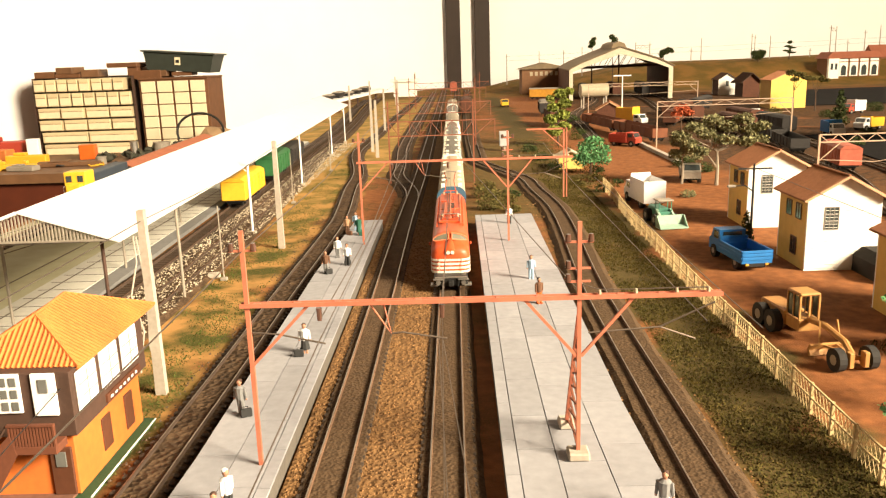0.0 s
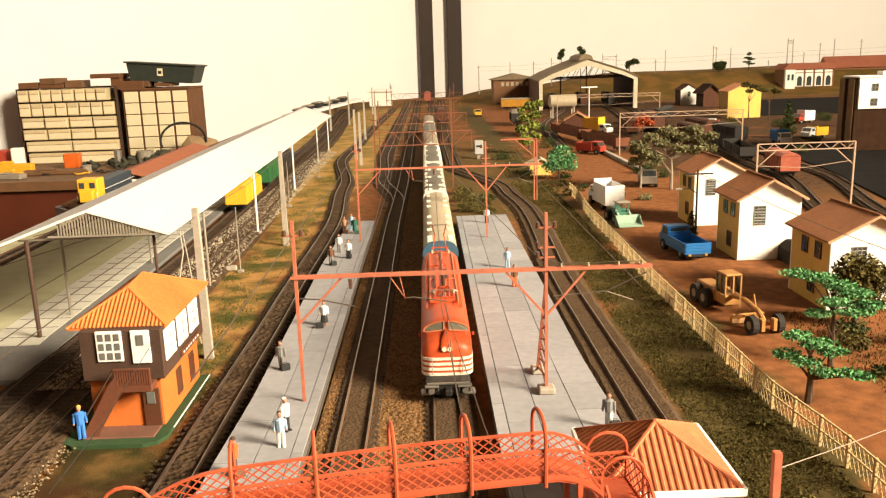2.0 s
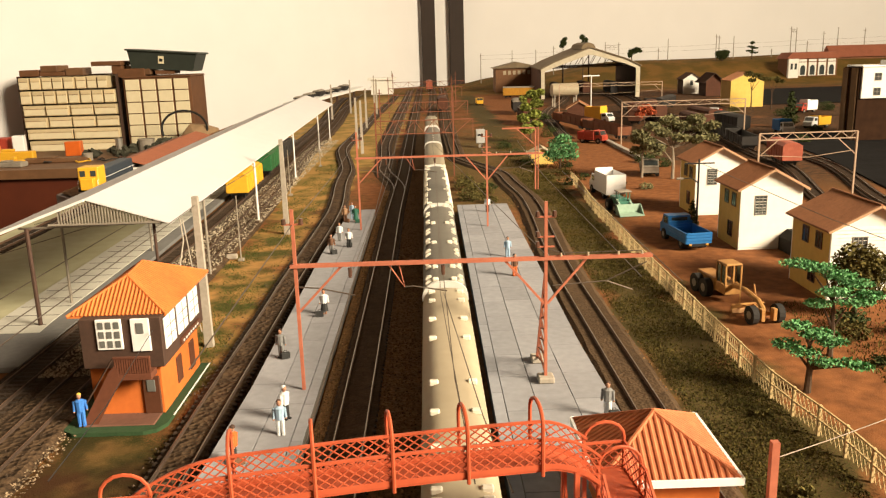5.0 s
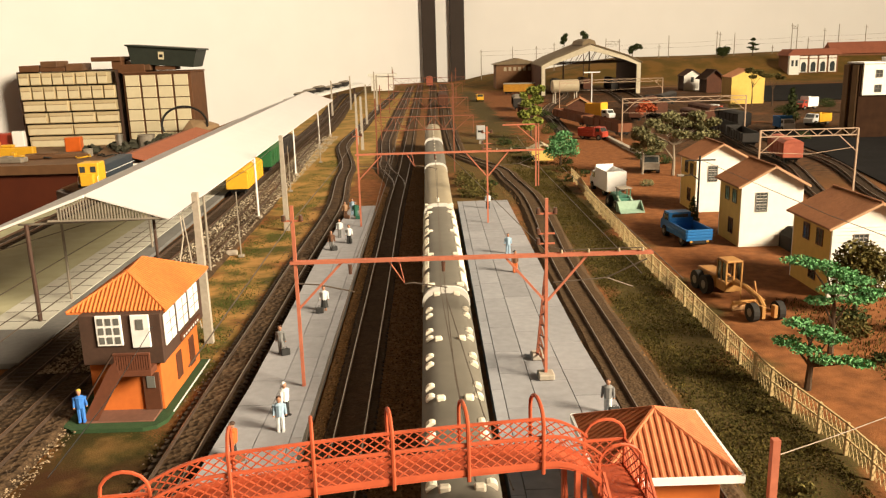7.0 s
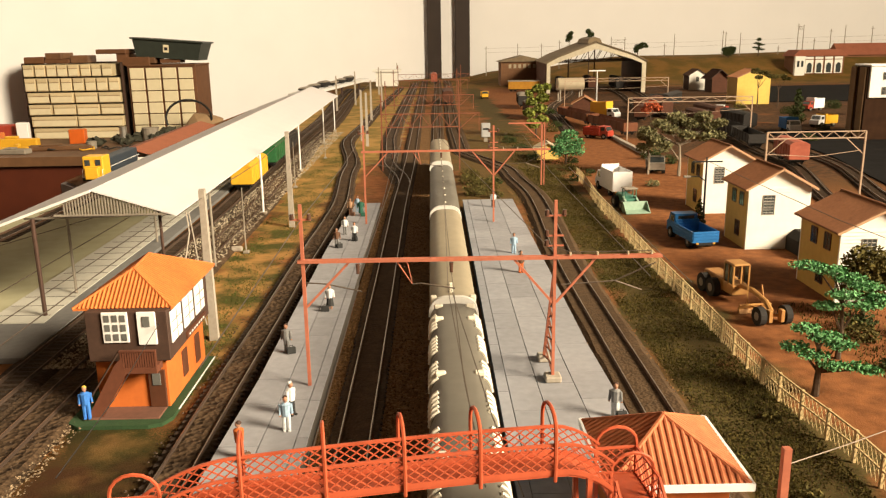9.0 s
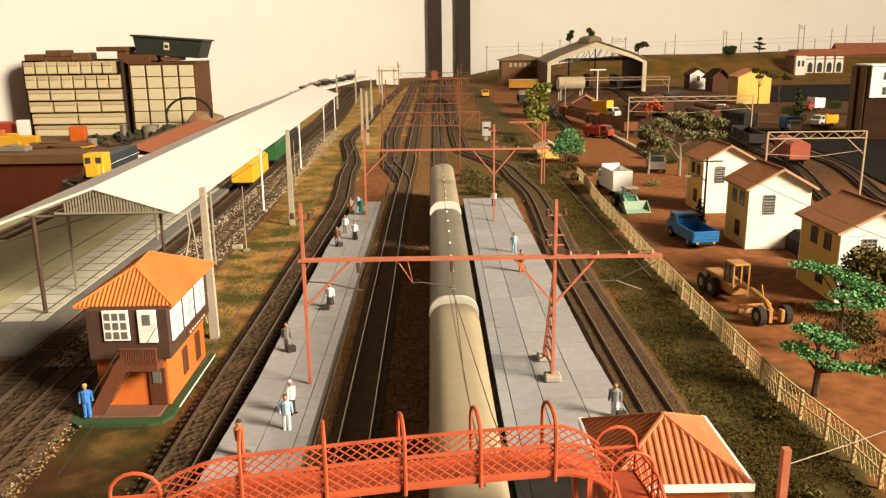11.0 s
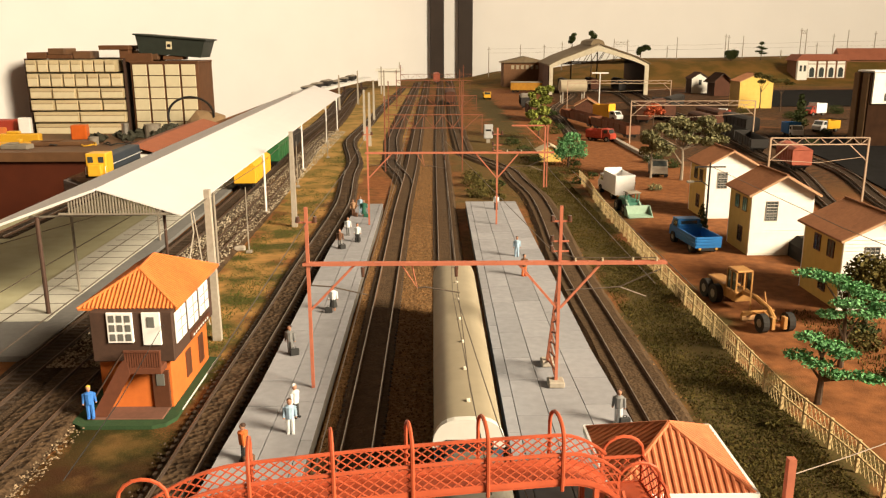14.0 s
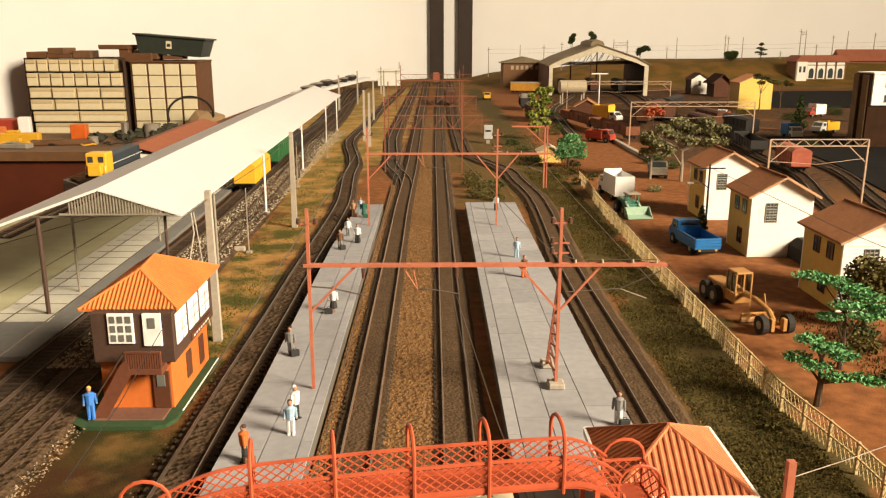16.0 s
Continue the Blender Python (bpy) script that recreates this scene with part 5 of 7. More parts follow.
def figurine(x, y, z, rz, shirt, legs, head, label, hat=None, wide=1.0, skirt=False):
    """A cast model figure: legs, trunk, arms and head in one mesh."""
    bm = bm_()

    def add(fn, idx):
        before = set(bm.faces)
        fn()
        for f in bm.faces:
            if f not in before:
                f.material_index = idx
    if skirt:
        add(lambda: rod(bm, (0, 0, 3), (0, 0, 11), 3.2, 2.0, n=8), 1)
        add(lambda: (rod(bm, (-1, 0, 0), (-1, 0, 3.2), 0.8, n=6), rod(bm, (1, 0, 0), (1, 0, 3.2), 0.8, n=6)), 2)
    else:
        add(lambda: (rod(bm, (-1.2, 0.4, 0), (-1.1, 0, 9.6), 1.0, 1.35, n=7), rod(bm, (1.3, -0.5, 0), (1.1, 0, 9.6), 1.0, 1.35, n=7),
                     bbox(bm, -2, -2, 0, -0.4, 0.9, 0.9, 0.2), bbox(bm, 0.5, -2.6, 0, 2.1, 0.3, 0.9, 0.2)), 1)
    add(lambda: (rod(bm, (0, 0, 9), (0, 0, 15.6), 2.2 * wide, 2.7 * wide, n=9), rod(bm, (0, 0, 15.6), (0, 0, 16.6), 2.7 * wide, 1.1, n=9),
                 rod(bm, (-2.7 * wide, 0, 15.4), (-3.3 * wide, -0.5, 9.6), 0.95, 0.7, n=6), rod(bm, (2.7 * wide, 0, 15.4), (3.3 * wide, 0.4, 9.6), 0.95, 0.7, n=6)), 0)
    add(lambda: (rod(bm, (0, 0, 16.2), (0, 0, 17.4), 0.8, n=6), ball(bm, (0, -0.1, 18.5), 1.5, 2, (0.9, 1, 1.15)),
                 ball(bm, (-3.3 * wide, -0.6, 9.2), 0.7, 1), ball(bm, (3.3 * wide, 0.4, 9.2), 0.7, 1)), 2)
    add(lambda: (ball(bm, (0, 0.3, 19.2), 1.5, 2, (0.95, 1, 0.8)),), 3)
    return solid("figurine", bm, [shirt, legs, head, hat or M_DARKWOOD], x, y, z, rz, label, "figurine", "station figurines", smooth=False)


SKIN = paint("skin", (0.42, 0.22, 0.14))
WH, NV, GR, BK = paint("white", (0.68, 0.70, 0.72)), paint("navy", (0.05, 0.07, 0.13)), paint("grey", (0.22, 0.22, 0.22)), paint("black", (0.03, 0.03, 0.03))
LB, BL, OR, GN, BR = paint("pale_blue", (0.35, 0.48, 0.62)), paint("blue", (0.05, 0.2, 0.62)), paint("orange", (0.55, 0.13, 0.03)), paint("green", (0.03, 0.12, 0.08)), paint("brown", (0.14, 0.07, 0.04))
figurine(-200, 443, 3.5, 20, BL, BL, SKIN, "model workman in blue overalls and yellow cap", paint("yellow", (0.6, 0.42, 0.06)), 1.05)
figurine(-76.8, 405, 12, 10, LB, WH, SKIN, "model figure in pale blue shirt and white trousers")
figurine(-77.3, 424, 12, 60, WH, BK, SKIN, "model figure in white jacket and dark trousers", WH)
figurine(-95.2, 376, 12, -80, OR, BK, SKIN, "model figure in orange top carrying a bag")
figurine(-96.2, 521, 12, -20, GR, GR, SKIN, "model figure in grey suit with a suitcase")
figurine(-78, 612, 12, 0, WH, BK, SKIN, "model figure in white top and long black skirt", None, 1, True)
figurine(-94.5, 811, 12, 0, BR, GR, SKIN, "model figure in brown jacket")
figurine(-79, 837, 12, 0, WH, BK, SKIN, "model figure in white shirt with luggage")
figurine(-92, 868, 12, 0, WH, GR, SKIN, "model figure in white shirt")
figurine(-96, 972, 12, 0, paint("tan", (0.4, 0.24, 0.14)), BR, SKIN, "model figure in tan coat")
figurine(-88.8, 990, 12, 0, LB, LB, SKIN, "tall model figure in pale blue")
figurine(-83, 968, 12, 0, GN, GN, SKIN, "model figure in dark green, sitting low", None, 1.2, True)
figurine(79, 1005, 12, 0, WH, BK, SKIN, "model figure in white shirt and black trousers")
figurine(82, 775, 12, 0, LB, LB, SKIN, "slim model figure in pale blue")
figurine(81.5, 706, 12, 30, BR, OR, SKIN, "model figure in red and brown walking", BK)
figurine(102, 414, 12, -30, GR, WH, SKIN, "model figure in grey jacket and pale trousers")
for x, y, c in ((-93, 518, BK), (-81, 606, BK), (-91.5, 808, BK), (-79, 838, BK), (-93, 966, BR), (-80, 962, GN), (-92, 372, BR), (105, 411, BK)):
    b = bm_()
    bbox(b, -3, -1.2, 0, 3, 1.2, 4.6, 0.4)
    line(b, [(-1, 0, 4.6), (-1, 0, 5.8), (1, 0, 5.8), (1, 0, 4.6)], 0.25, 4)
    solid("suitcase", b, c, x, y, 12, rnd.uniform(-40, 40), "small dark suitcase standing on the platform", "suitcase", "luggage")

# ---------------------------------------------------------------- fence along the yard
M_FENCE = mat("cream_fence", (0.55, 0.42, 0.22), (0.42, 0.31, 0.15), 0.8, 250, 0.1)


def fence_x(y):
    return path_at([(200, 222), (365, 219), (470, 210), (720, 212), (1000, 219), (1260, 231)], y)


t = thing("yard_fence", 0, 0, 0, 0, "low cream picket fence with wire mesh along the yard", "fence")
post_me = mesh_of("post", bbox(bm_(), -0.9, -0.9, 0, 0.9, 0.9, 18.5, 0.2), M_FENCE)
y = 205
while y < 1260:
    piece("post", post_me, t, fence_x(y), y, 0)
    yn = y + 25
    for z in (17.6, 9.5):
        part("rail", bar(bm_(), (fence_x(y), y, z), (fence_x(yn), yn, z), 0.9, 0.9), M_FENCE, t)
    me_ = bm_()
    for k in range(6):
        ya, yb = y + k * 25 / 6, y + (k + 1) * 25 / 6
        for z0, z1 in ((1, 9.5), (9.5, 1), (9.5, 17.6), (17.6, 9.5)):
            bar(me_, (fence_x(ya), ya, z0), (fence_x(yb), yb, z1), 0.28)
    part("wire_mesh", me_, M_FENCE, t, "diagonal wire mesh", kind="stuff")
    y = yn

# ---------------------------------------------------------------- houses of the yard
M_HOUSEW = mat("cream_white_render", (0.80, 0.775, 0.72), (0.72, 0.695, 0.64), 0.8, 120, 0.05)
M_HOUSEY = mat("ochre_render", (0.66, 0.44, 0.12), (0.56, 0.36, 0.1), 0.85, 150, 0.08)
M_BROWNTILE = mat("brown_roof_tiles", (0.33, 0.145, 0.07), (0.23, 0.10, 0.05), 0.8, 300, 0.15)
M_FRAME = mat("grey_window_frame", (0.25, 0.23, 0.2), None, 0.6, 200, 0.05)


def house_window(parent, x, z, w, h, y=0.0, side="front", bars=(1, 1), frame_mat=None):
    fm = frame_mat or M_FRAME

    def bx(bm, a0, b0, a1, b1, d0, d1):
        if side == "front":
            box(bm, a0, y - d1, b0, a1, y - d0, b1)
        else:
            box(bm, y - d1, a0, b0, y - d0, a1, b1)
        return bm
    win = part("window", bx(bm_(), x - w / 2, z - h / 2, x + w / 2, z + h / 2, 0.1, 0.5), M_GLASS, parent, "dark small-paned window")
    fr = bm_()
    for a0, a1 in ((x - w / 2 - 0.7, x - w / 2), (x + w / 2, x + w / 2 + 0.7)):
        bx(fr, a0, z - h / 2 - 0.7, a1, z + h / 2 + 0.7, 0, 0.9)
    for b0, b1 in ((z - h / 2 - 0.7, z - h / 2), (z + h / 2, z + h / 2 + 0.7)):
        bx(fr, x - w / 2, b0, x + w / 2, b1, 0, 0.9)
    for k in range(bars[0]):
        c = x - w / 2 + w * (k + 1) / (bars[0] + 1)
        bx(fr, c - 0.3, z - h / 2, c + 0.3, z + h / 2, 0, 0.8)
    for k in range(bars[1]):
        c = z - h / 2 + h * (k + 1) / (bars[1] + 1)
        bx(fr, x - w / 2, c - 0.3, x + w / 2, c + 0.3, 0, 0.75)
    part("window_frame", fr, fm, win)
    return win


def gable_house(x, y, w, d, h, ridge, label, rz=0, front=M_HOUSEW, sidem=M_HOUSEY, roofm=M_BROWNTILE, over=5, siding=True, windows="two", name="house", group="houses of the yard"):
    """A gabled house; local origin at its front corner nearest the track, front along +x, depth along +y."""
    t = thing(name, x, y, 0, rz, label, "house", group)
    gp = [(0, 0), (w, 0), (w, h), (w / 2, ridge), (0, h)]
    part("front_wall", prism(bm_(), gp, 0, 1.6), front, t, "pale gable wall")
    part("rear_wall", prism(bm_(), gp, d - 1.6, d), front, t, "pale gable wall")
    lw = part("side_wall", box(bm_(), 0, 1.6, 0, 1.6, d - 1.6, h), sidem, t, "ochre side wall")
    part("side_wall", box(bm_(), w - 1.6, 1.6, 0, w, d - 1.6, h), sidem, t, "ochre side wall")
    sl = (ridge - h) / (w / 2)
    for s in (-1, 1):
        xe = -over if s < 0 else w + over
        ze = h - over * sl
        rf = part("roof_slope", slab4(bm_(), [(xe, -over, ze + 1.4), (w / 2, -over, ridge + 1.4), (w / 2, d + over, ridge + 1.4), (xe, d + over, ze + 1.4)][::-s], 1.3), roofm, t, "brown tiled roof slope")
        n = int((d + 2 * over) / 2.6)
        rb = bm_()
        for k in range(n):
            yy = -over + 1.3 + k * 2.6
            rod(rb, (xe, yy, ze + 1.6), (w / 2, yy, ridge + 1.6), 0.62, n=4)
        part("roof_tiles", rb, roofm, rf, "ribs of roof tiles", kind="stuff")
        part("bargeboard", bar(bm_(), (xe, -over - 0.5, ze + 0.5), (w / 2, -over - 0.5, ridge + 0.5), 0.8, 2.0), roofm if roofm is not M_BROWNTILE else mat("tan_bargeboard", (0.5, 0.3, 0.17), None, 0.7, 200, 0.1), t)
    part("ridge", rod(bm_(), (w / 2, -over, ridge + 1.6), (w / 2, d + over, ridge + 1.6), 1.1, n=6), roofm, t, "ridge tiles")
    if siding:
        sd = bm_()
        z = 2.5
        while z < h:
            prism(sd, [(-0.55, z), (0, z), (0, z + 2.7), (-0.1, z + 2.7)], 0.1, w - 0.1, "x")
            z += 3.0
        part("weatherboard", sd, front, t, "thin horizontal weatherboards", kind="stuff")
    if windows:
        house_window(t, w * 0.33 if windows != "mid" else w * 0.5, h * 0.72, 11, 19, 0, "front", (2, 2))
        if windows == "two":
            for yy in (d * 0.28, d * 0.62):
                house_window(lw, yy, h * 0.78, 10, 13, 0, "side", (1, 0), M_BROWNDOOR)
            for yy in (d * 0.4,):
                house_window(lw, yy, h * 0.28, 11, 15, 0, "side", (1, 0), M_BROWNDOOR)
    return t


gable_house(326, 819, 64, 62, 65, 83, "two-storey cream and ochre gabled house with brown tiled roof")
gable_house(338, 1000, 62, 62, 67, 84, "white two-storey gabled house beside a telegraph pole")
gable_house(333, 640, 72, 72, 61, 79, "cream gabled house with brown ribbed roof behind trees")
# low dark lean-to between two houses
b = bm_()
prism(b, [(0, 0), (34, 0), (34, 15), (24, 21), (8, 21), (0, 14)], 0, 50)
solid("shed", b, mat("black_tarpaulin", (0.03, 0.025, 0.02), None, 0.9, 200, 0.4), 368, 770, 0, 0, "low dark tarpaulin shelter between the houses", "shelter")

# telegraph pole with a lamp arm
t = thing("telegraph_pole", 320, 935, 0, 0, "black telegraph pole with crossarm and lamp bracket", "telegraph pole")
part("pole", rod(bm_(), (0, 0, 0), (0, 0, 80), 1.4, 1.0, n=8), M_BLACK, t)
part("crossarm", bar(bm_(), (-16, 0, 75), (18, 0, 75), 1.6), M_BLACK, t)
part("lamp_bracket", line(bm_(), [(0, 0, 52), (-8, 0, 58), (-20, 0, 58)], 0.7), M_BLACK, t)
part("lamp_head", bbox(bm_(), -26, -1.5, 56.6, -18, 1.5, 59.2, 0.6), M_GREYWOOD, t, "grey street-lamp head")
b = bm_()
line(b, [(320, 935, 76), (330, 640, 70), (345, 300, 72)], 0.3, 4)
solid("telegraph_wire", b, M_WIRE, 0, 0, 0, 0, "thin telegraph wire along the houses", "wire")

# ---------------------------------------------------------------- vegetation
def leafmat(name, a, b_):
    return mat(name, a, b_, 0.85, 250, 0.0, island=0.45, detail=0.4, spec=0.15)


M_LEAF1 = leafmat("bright_green_foam", (0.17, 0.38, 0.165), (0.055, 0.17, 0.06))
M_LEAF2 = leafmat("yellow_green_leaves", (0.27, 0.29, 0.06), (0.12, 0.15, 0.03))
M_LEAF3 = leafmat("grey_green_leaves", (0.25, 0.235, 0.115), (0.10, 0.095, 0.045))
M_LEAF4 = leafmat("dark_green_leaves", (0.055, 0.07, 0.022), (0.028, 0.038, 0.012))
M_LEAF5 = leafmat("olive_leaves", (0.13, 0.105, 0.03), (0.05, 0.045, 0.014))
M_BARK = mat("bark", (0.10, 0.065, 0.04), (0.05, 0.03, 0.02), 0.95, 400, 0.5)
M_PALEBARK = mat("pale_bark", (0.30, 0.25, 0.19), (0.2, 0.16, 0.12), 0.95, 400, 0.5)


def leaf_cloud(blobs, per, size, seed):
    """Leaves as small folded triangles scattered through flattened clumps: blobs are (x, y, z, rx, ry, rz)."""
    r = random.Random(seed)
    vs_, fs_ = [], []
    for bx_, by_, bz_, rx, ry, rz_ in blobs:
        n = int(per * (rx * ry * rz_) ** 0.6 / 30)
        for _ in range(n):
            d = Vector((r.gauss(0, 1), r.gauss(0, 1), r.gauss(0, 1))).normalized() * r.uniform(0.45, 1.08)
            c = Vector((bx_ + d.x * rx, by_ + d.y * ry, bz_ + d.z * rz_))
            k = len(vs_)
            u = Vector((r.gauss(0, 1), r.gauss(0, 1), r.gauss(0, 0.6))).normalized()
            v = u.cross(Vector((r.gauss(0, 1), r.gauss(0, 1), r.gauss(0, 1)))).normalized()
            s = size * r.uniform(0.6, 1.4)
            for p in (c - u * s, c + v * s * 0.6, c + u * s, c - v * s * 0.6 + Vector((0, 0, s * 0.3))):
                vs_.append(p / 1000)
            fs_.append((k, k + 1, k + 2))
            fs_.append((k, k + 2, k + 3))
    me_ = bpy.data.meshes.new("crown")
    me_.from_pydata(vs_, [], fs_)
    return me_


def tree(x, y, h, trunk, blobs, leaf, label, per=90, size=1.6, seed=1, bark=None, z=0, limbs=(), name="tree", group=""):
    t = thing(name, x, y, z, 0, label, "tree", group)
    tr = bm_()
    pts = [(0, 0, -1), (trunk * 0.2, 0, h * 0.25), (-trunk * 0.3, 0, h * 0.5)]
    for i, (p, q) in enumerate(zip(pts, pts[1:])):
        rod(tr, p, q, trunk * (1 - 0.25 * i), trunk * (0.75 - 0.25 * i), n=7)
    for b_ in blobs:
        rod(tr, pts[1 if b_[2] < h * 0.55 else 2], (b_[0] * 0.8, b_[1] * 0.8, b_[2]), trunk * 0.45, trunk * 0.12, n=5)
    part("trunk", tr, bark or M_BARK, t, "branching trunk")
    me_ = leaf_cloud(blobs, per, size, seed)
    me_.materials.append(leaf)
    ob = new("crown", me_)
    ob.parent = t
    return t


# layered green trees by the fence
tree(236, 462, 62, 2.4, [(-8, 2, 43, 10, 8, 2.6), (4, 0, 38, 12, 8, 2.6), (12, -2, 33, 10, 7, 2.4), (-14, 4, 31, 9, 8, 2.6), (-5, -4, 28, 10, 7, 2.4), (6, -6, 22, 9, 7, 2.2), (20, -6, 21, 10, 7, 2.2), (28, -8, 19, 8, 6, 2)], M_LEAF1, "small model tree with flat bright green foliage layers", 420, 1.15, 3)
tree(278, 520, 78, 2.2, [(-26, 2, 66, 12, 9, 2.8), (-12, 0, 63, 12, 9, 2.8), (2, 2, 57, 12, 9, 2.8), (16, 4, 50, 12, 9, 2.8), (-2, -4, 47, 12, 9, 2.6), (10, -6, 40, 13, 9, 2.6), (24, 0, 43, 10, 9, 2.6), (-12, -2, 39, 9, 8, 2.4)], M_LEAF1, "taller model tree with flat bright green foliage layers", 420, 1.15, 4)
tree(338, 604, 62, 2.2, [(0, 0, 42, 19, 15, 15), (14, 4, 34, 15, 12, 12), (-10, -4, 30, 14, 12, 12), (4, -4, 20, 16, 12, 11)], M_LEAF5, "olive-brown bushy tree beside the house", 380, 1.6, 5)
tree(308, 915, 34, 1.2, [(0, 0, 8, 8, 8, 6), (0, 0, 16, 6.4, 6.4, 6), (0, 0, 24, 4.4, 4.4, 6), (0, 0, 32, 2.4, 2.4, 5)], M_LEAF4, "small dark conical fir beside the pole", 260, 1.3, 6, name="fir_tree")
# large grey-green tree and companions further back
tree(396, 1290, 98, 3.0, [(-54, 0, 72, 15, 12, 8), (-40, 4, 60, 14, 12, 8), (-34, 0, 84, 14, 12, 7), (-16, 2, 74, 15, 12, 8), (-6, 4, 92, 16, 13, 8), (14, 0, 84, 15, 12, 8), (10, -6, 66, 14, 11, 7), (34, 0, 94, 15, 12, 8), (44, 0, 78, 15, 12, 8), (60, -2, 84, 12, 11, 7), (36, -8, 62, 15, 11, 7), (58, -6, 64, 12, 10, 7), (-24, -6, 50, 11, 9, 6)], M_LEAF3, "spreading grey-green tree with a pale forked trunk", 210, 2.0, 7, M_PALEBARK)
tree(352, 1310, 74, 2.2, [(-8, 0, 62, 12, 11, 8), (6, 0, 52, 12, 11, 8), (-10, 0, 44, 11, 10, 7)], M_LEAF3, "slim grey-green tree beside the spreading one", 200, 2.0, 77, M_PALEBARK)
tree(238, 1430, 66, 2.0, [(0, 0, 34, 24, 18, 14), (16, 4, 26, 18, 12, 13), (-14, 0, 26, 16, 12, 13), (4, -2, 52, 16, 13, 10), (-8, 2, 46, 13, 11, 8), (22, 0, 40, 11, 10, 8)], M_LEAF1, "round bright green shrub tree by the yard road", 130, 1.9, 8)
tree(238, 1850, 122, 2.6, [(-6, 0, 32, 17, 14, 11), (14, 0, 40, 14, 12, 9), (-14, 0, 56, 15, 12, 10), (10, 2, 64, 15, 12, 10), (-10, 0, 80, 13, 11, 9), (14, 2, 88, 15, 12, 10), (6, 0, 108, 15, 12, 9), (22, 0, 112, 10, 10, 7), (-16, 0, 98, 9, 9, 7)], M_LEAF2, "tall yellow-green leafy tree", 260, 3.0, 9)
# bushes by the platform ends and along the verge
k = 0
for x, y, s, lf in ((62, 1150, 16, M_LEAF5), (80, 1190, 18, M_LEAF5), (60, 1240, 17, M_LEAF5), (90, 1130, 11, M_LEAF5), (62, 1310, 15, M_LEAF5), (96, 1240, 12, M_LEAF4), (190, 1500, 14, M_LEAF4), (178, 1620, 16, M_LEAF4),
                    (168, 1760, 16, M_LEAF4), (240, 1560, 13, M_LEAF4), (262, 1330, 8, M_LEAF4), (300, 1240, 9, M_LEAF4), (330, 1200, 10, M_LEAF3), (205, 1330, 8, M_LEAF5), (304, 548, 15, M_LEAF5), (318, 575, 14, M_LEAF4),
                    (350, 560, 12, M_LEAF5), (400, 1480, 18, M_LEAF4), (438, 1560, 16, M_LEAF3), (470, 1660, 18, M_LEAF4), (520, 1500, 14, M_LEAF5), (560, 1800, 18, M_LEAF4), (790, 1700, 16, M_LEAF4), (840, 2250, 22, M_LEAF4), (930, 2480, 20, M_LEAF5), (1210, 2480, 26, M_LEAF4), (1010, 2330, 20, M_LEAF4), (620, 2050, 18, M_LEAF5), (900, 1880, 18, M_LEAF4), (540, 2560, 20, M_LEAF4), (310, 2050, 18, M_LEAF4), (290, 1960, 14, M_LEAF5), (345, 2420, 20, M_LEAF4), (225, 1260, 10, M_LEAF4), (232, 1360, 12, M_LEAF5), (250, 1450, 12, M_LEAF4), (300, 500, 7, M_LEAF4), (415, 1420, 16, M_LEAF4), (372, 1340, 12, M_LEAF4), (180, 345, 6, M_LEAF5), (196, 430, 5, M_LEAF5)):
    k += 1
    me_ = leaf_cloud([(0, 0, s * 0.45, s, s * 0.9, s * 0.6), (s * 0.7, s * 0.3, s * 0.3, s * 0.6, s * 0.6, s * 0.4)], 160, 1.3, 20 + k)
    me_.materials.append(lf)
    o = new("shrub", me_)
    o.location = (x / 1000, y / 1000, 0)
    tagged(o, {M_LEAF5: "low olive-brown shrub of model foliage", M_LEAF4: "low dark green shrub of model foliage", M_LEAF3: "low grey-green shrub of model foliage"}[lf], "shrub", "shrubs of the layout")


def grass(name, n, x0, x1, y0, y1, h, mtl, label, seed):
    r = random.Random(seed)
    vs_, fs_ = [], []
    for _ in range(n):
        x, y = r.uniform(x0, x1), y0 + (y1 - y0) * r.random() ** 1.5
        if 0.82 + 1.2 * noise.noise((x / 30, y / 44, seed)) - (0.45 if seed == 2 else 0) < r.random():
            continue
        k, a, s = len(vs_), r.random() * 6.3, h * r.uniform(0.4, 1.2)
        w = 0.5
        vs_ += [((x - w * math.cos(a)) / 1000, (y - w * math.sin(a)) / 1000, 0), ((x + w * math.cos(a)) / 1000, (y + w * math.sin(a)) / 1000, 0),
                ((x + r.uniform(-1.4, 1.4)) / 1000, (y + r.uniform(-1.4, 1.4)) / 1000, s / 1000)]
        fs_.append((k, k + 1, k + 2))
    me_ = bpy.data.meshes.new(name)
    me_.from_pydata(vs_, [], fs_)
    me_.materials.append(mtl)
    return tagged(new(name, me_), label, "grass", kind="stuff")


M_GRASS1 = mat("dry_olive_grass", (0.092, 0.066, 0.018), (0.05, 0.045, 0.012), 0.95, 60, 0.0, island=0.5, spec=0.1)
M_GRASS2 = mat("green_grass", (0.05, 0.085, 0.018), (0.10, 0.085, 0.025), 0.95, 60, 0.0, island=0.5, spec=0.1)
grass("grass", 80000, 156, 213, 240, 1400, 1.25, M_GRASS1, "dark olive static grass along the fence", 1)
grass("grass", 24000, -204, -150, 470, 1700, 1.3, M_GRASS2, "green and straw static grass on the verge", 2)
grass("grass", 5000, 150, 260, 1300, 2000, 4.0, M_GRASS1, "rough olive grass beyond the curve", 3)
grass("grass", 5000, 290, 420, 430, 640, 3.0, M_GRASS1, "rough olive grass beside the houses", 4)

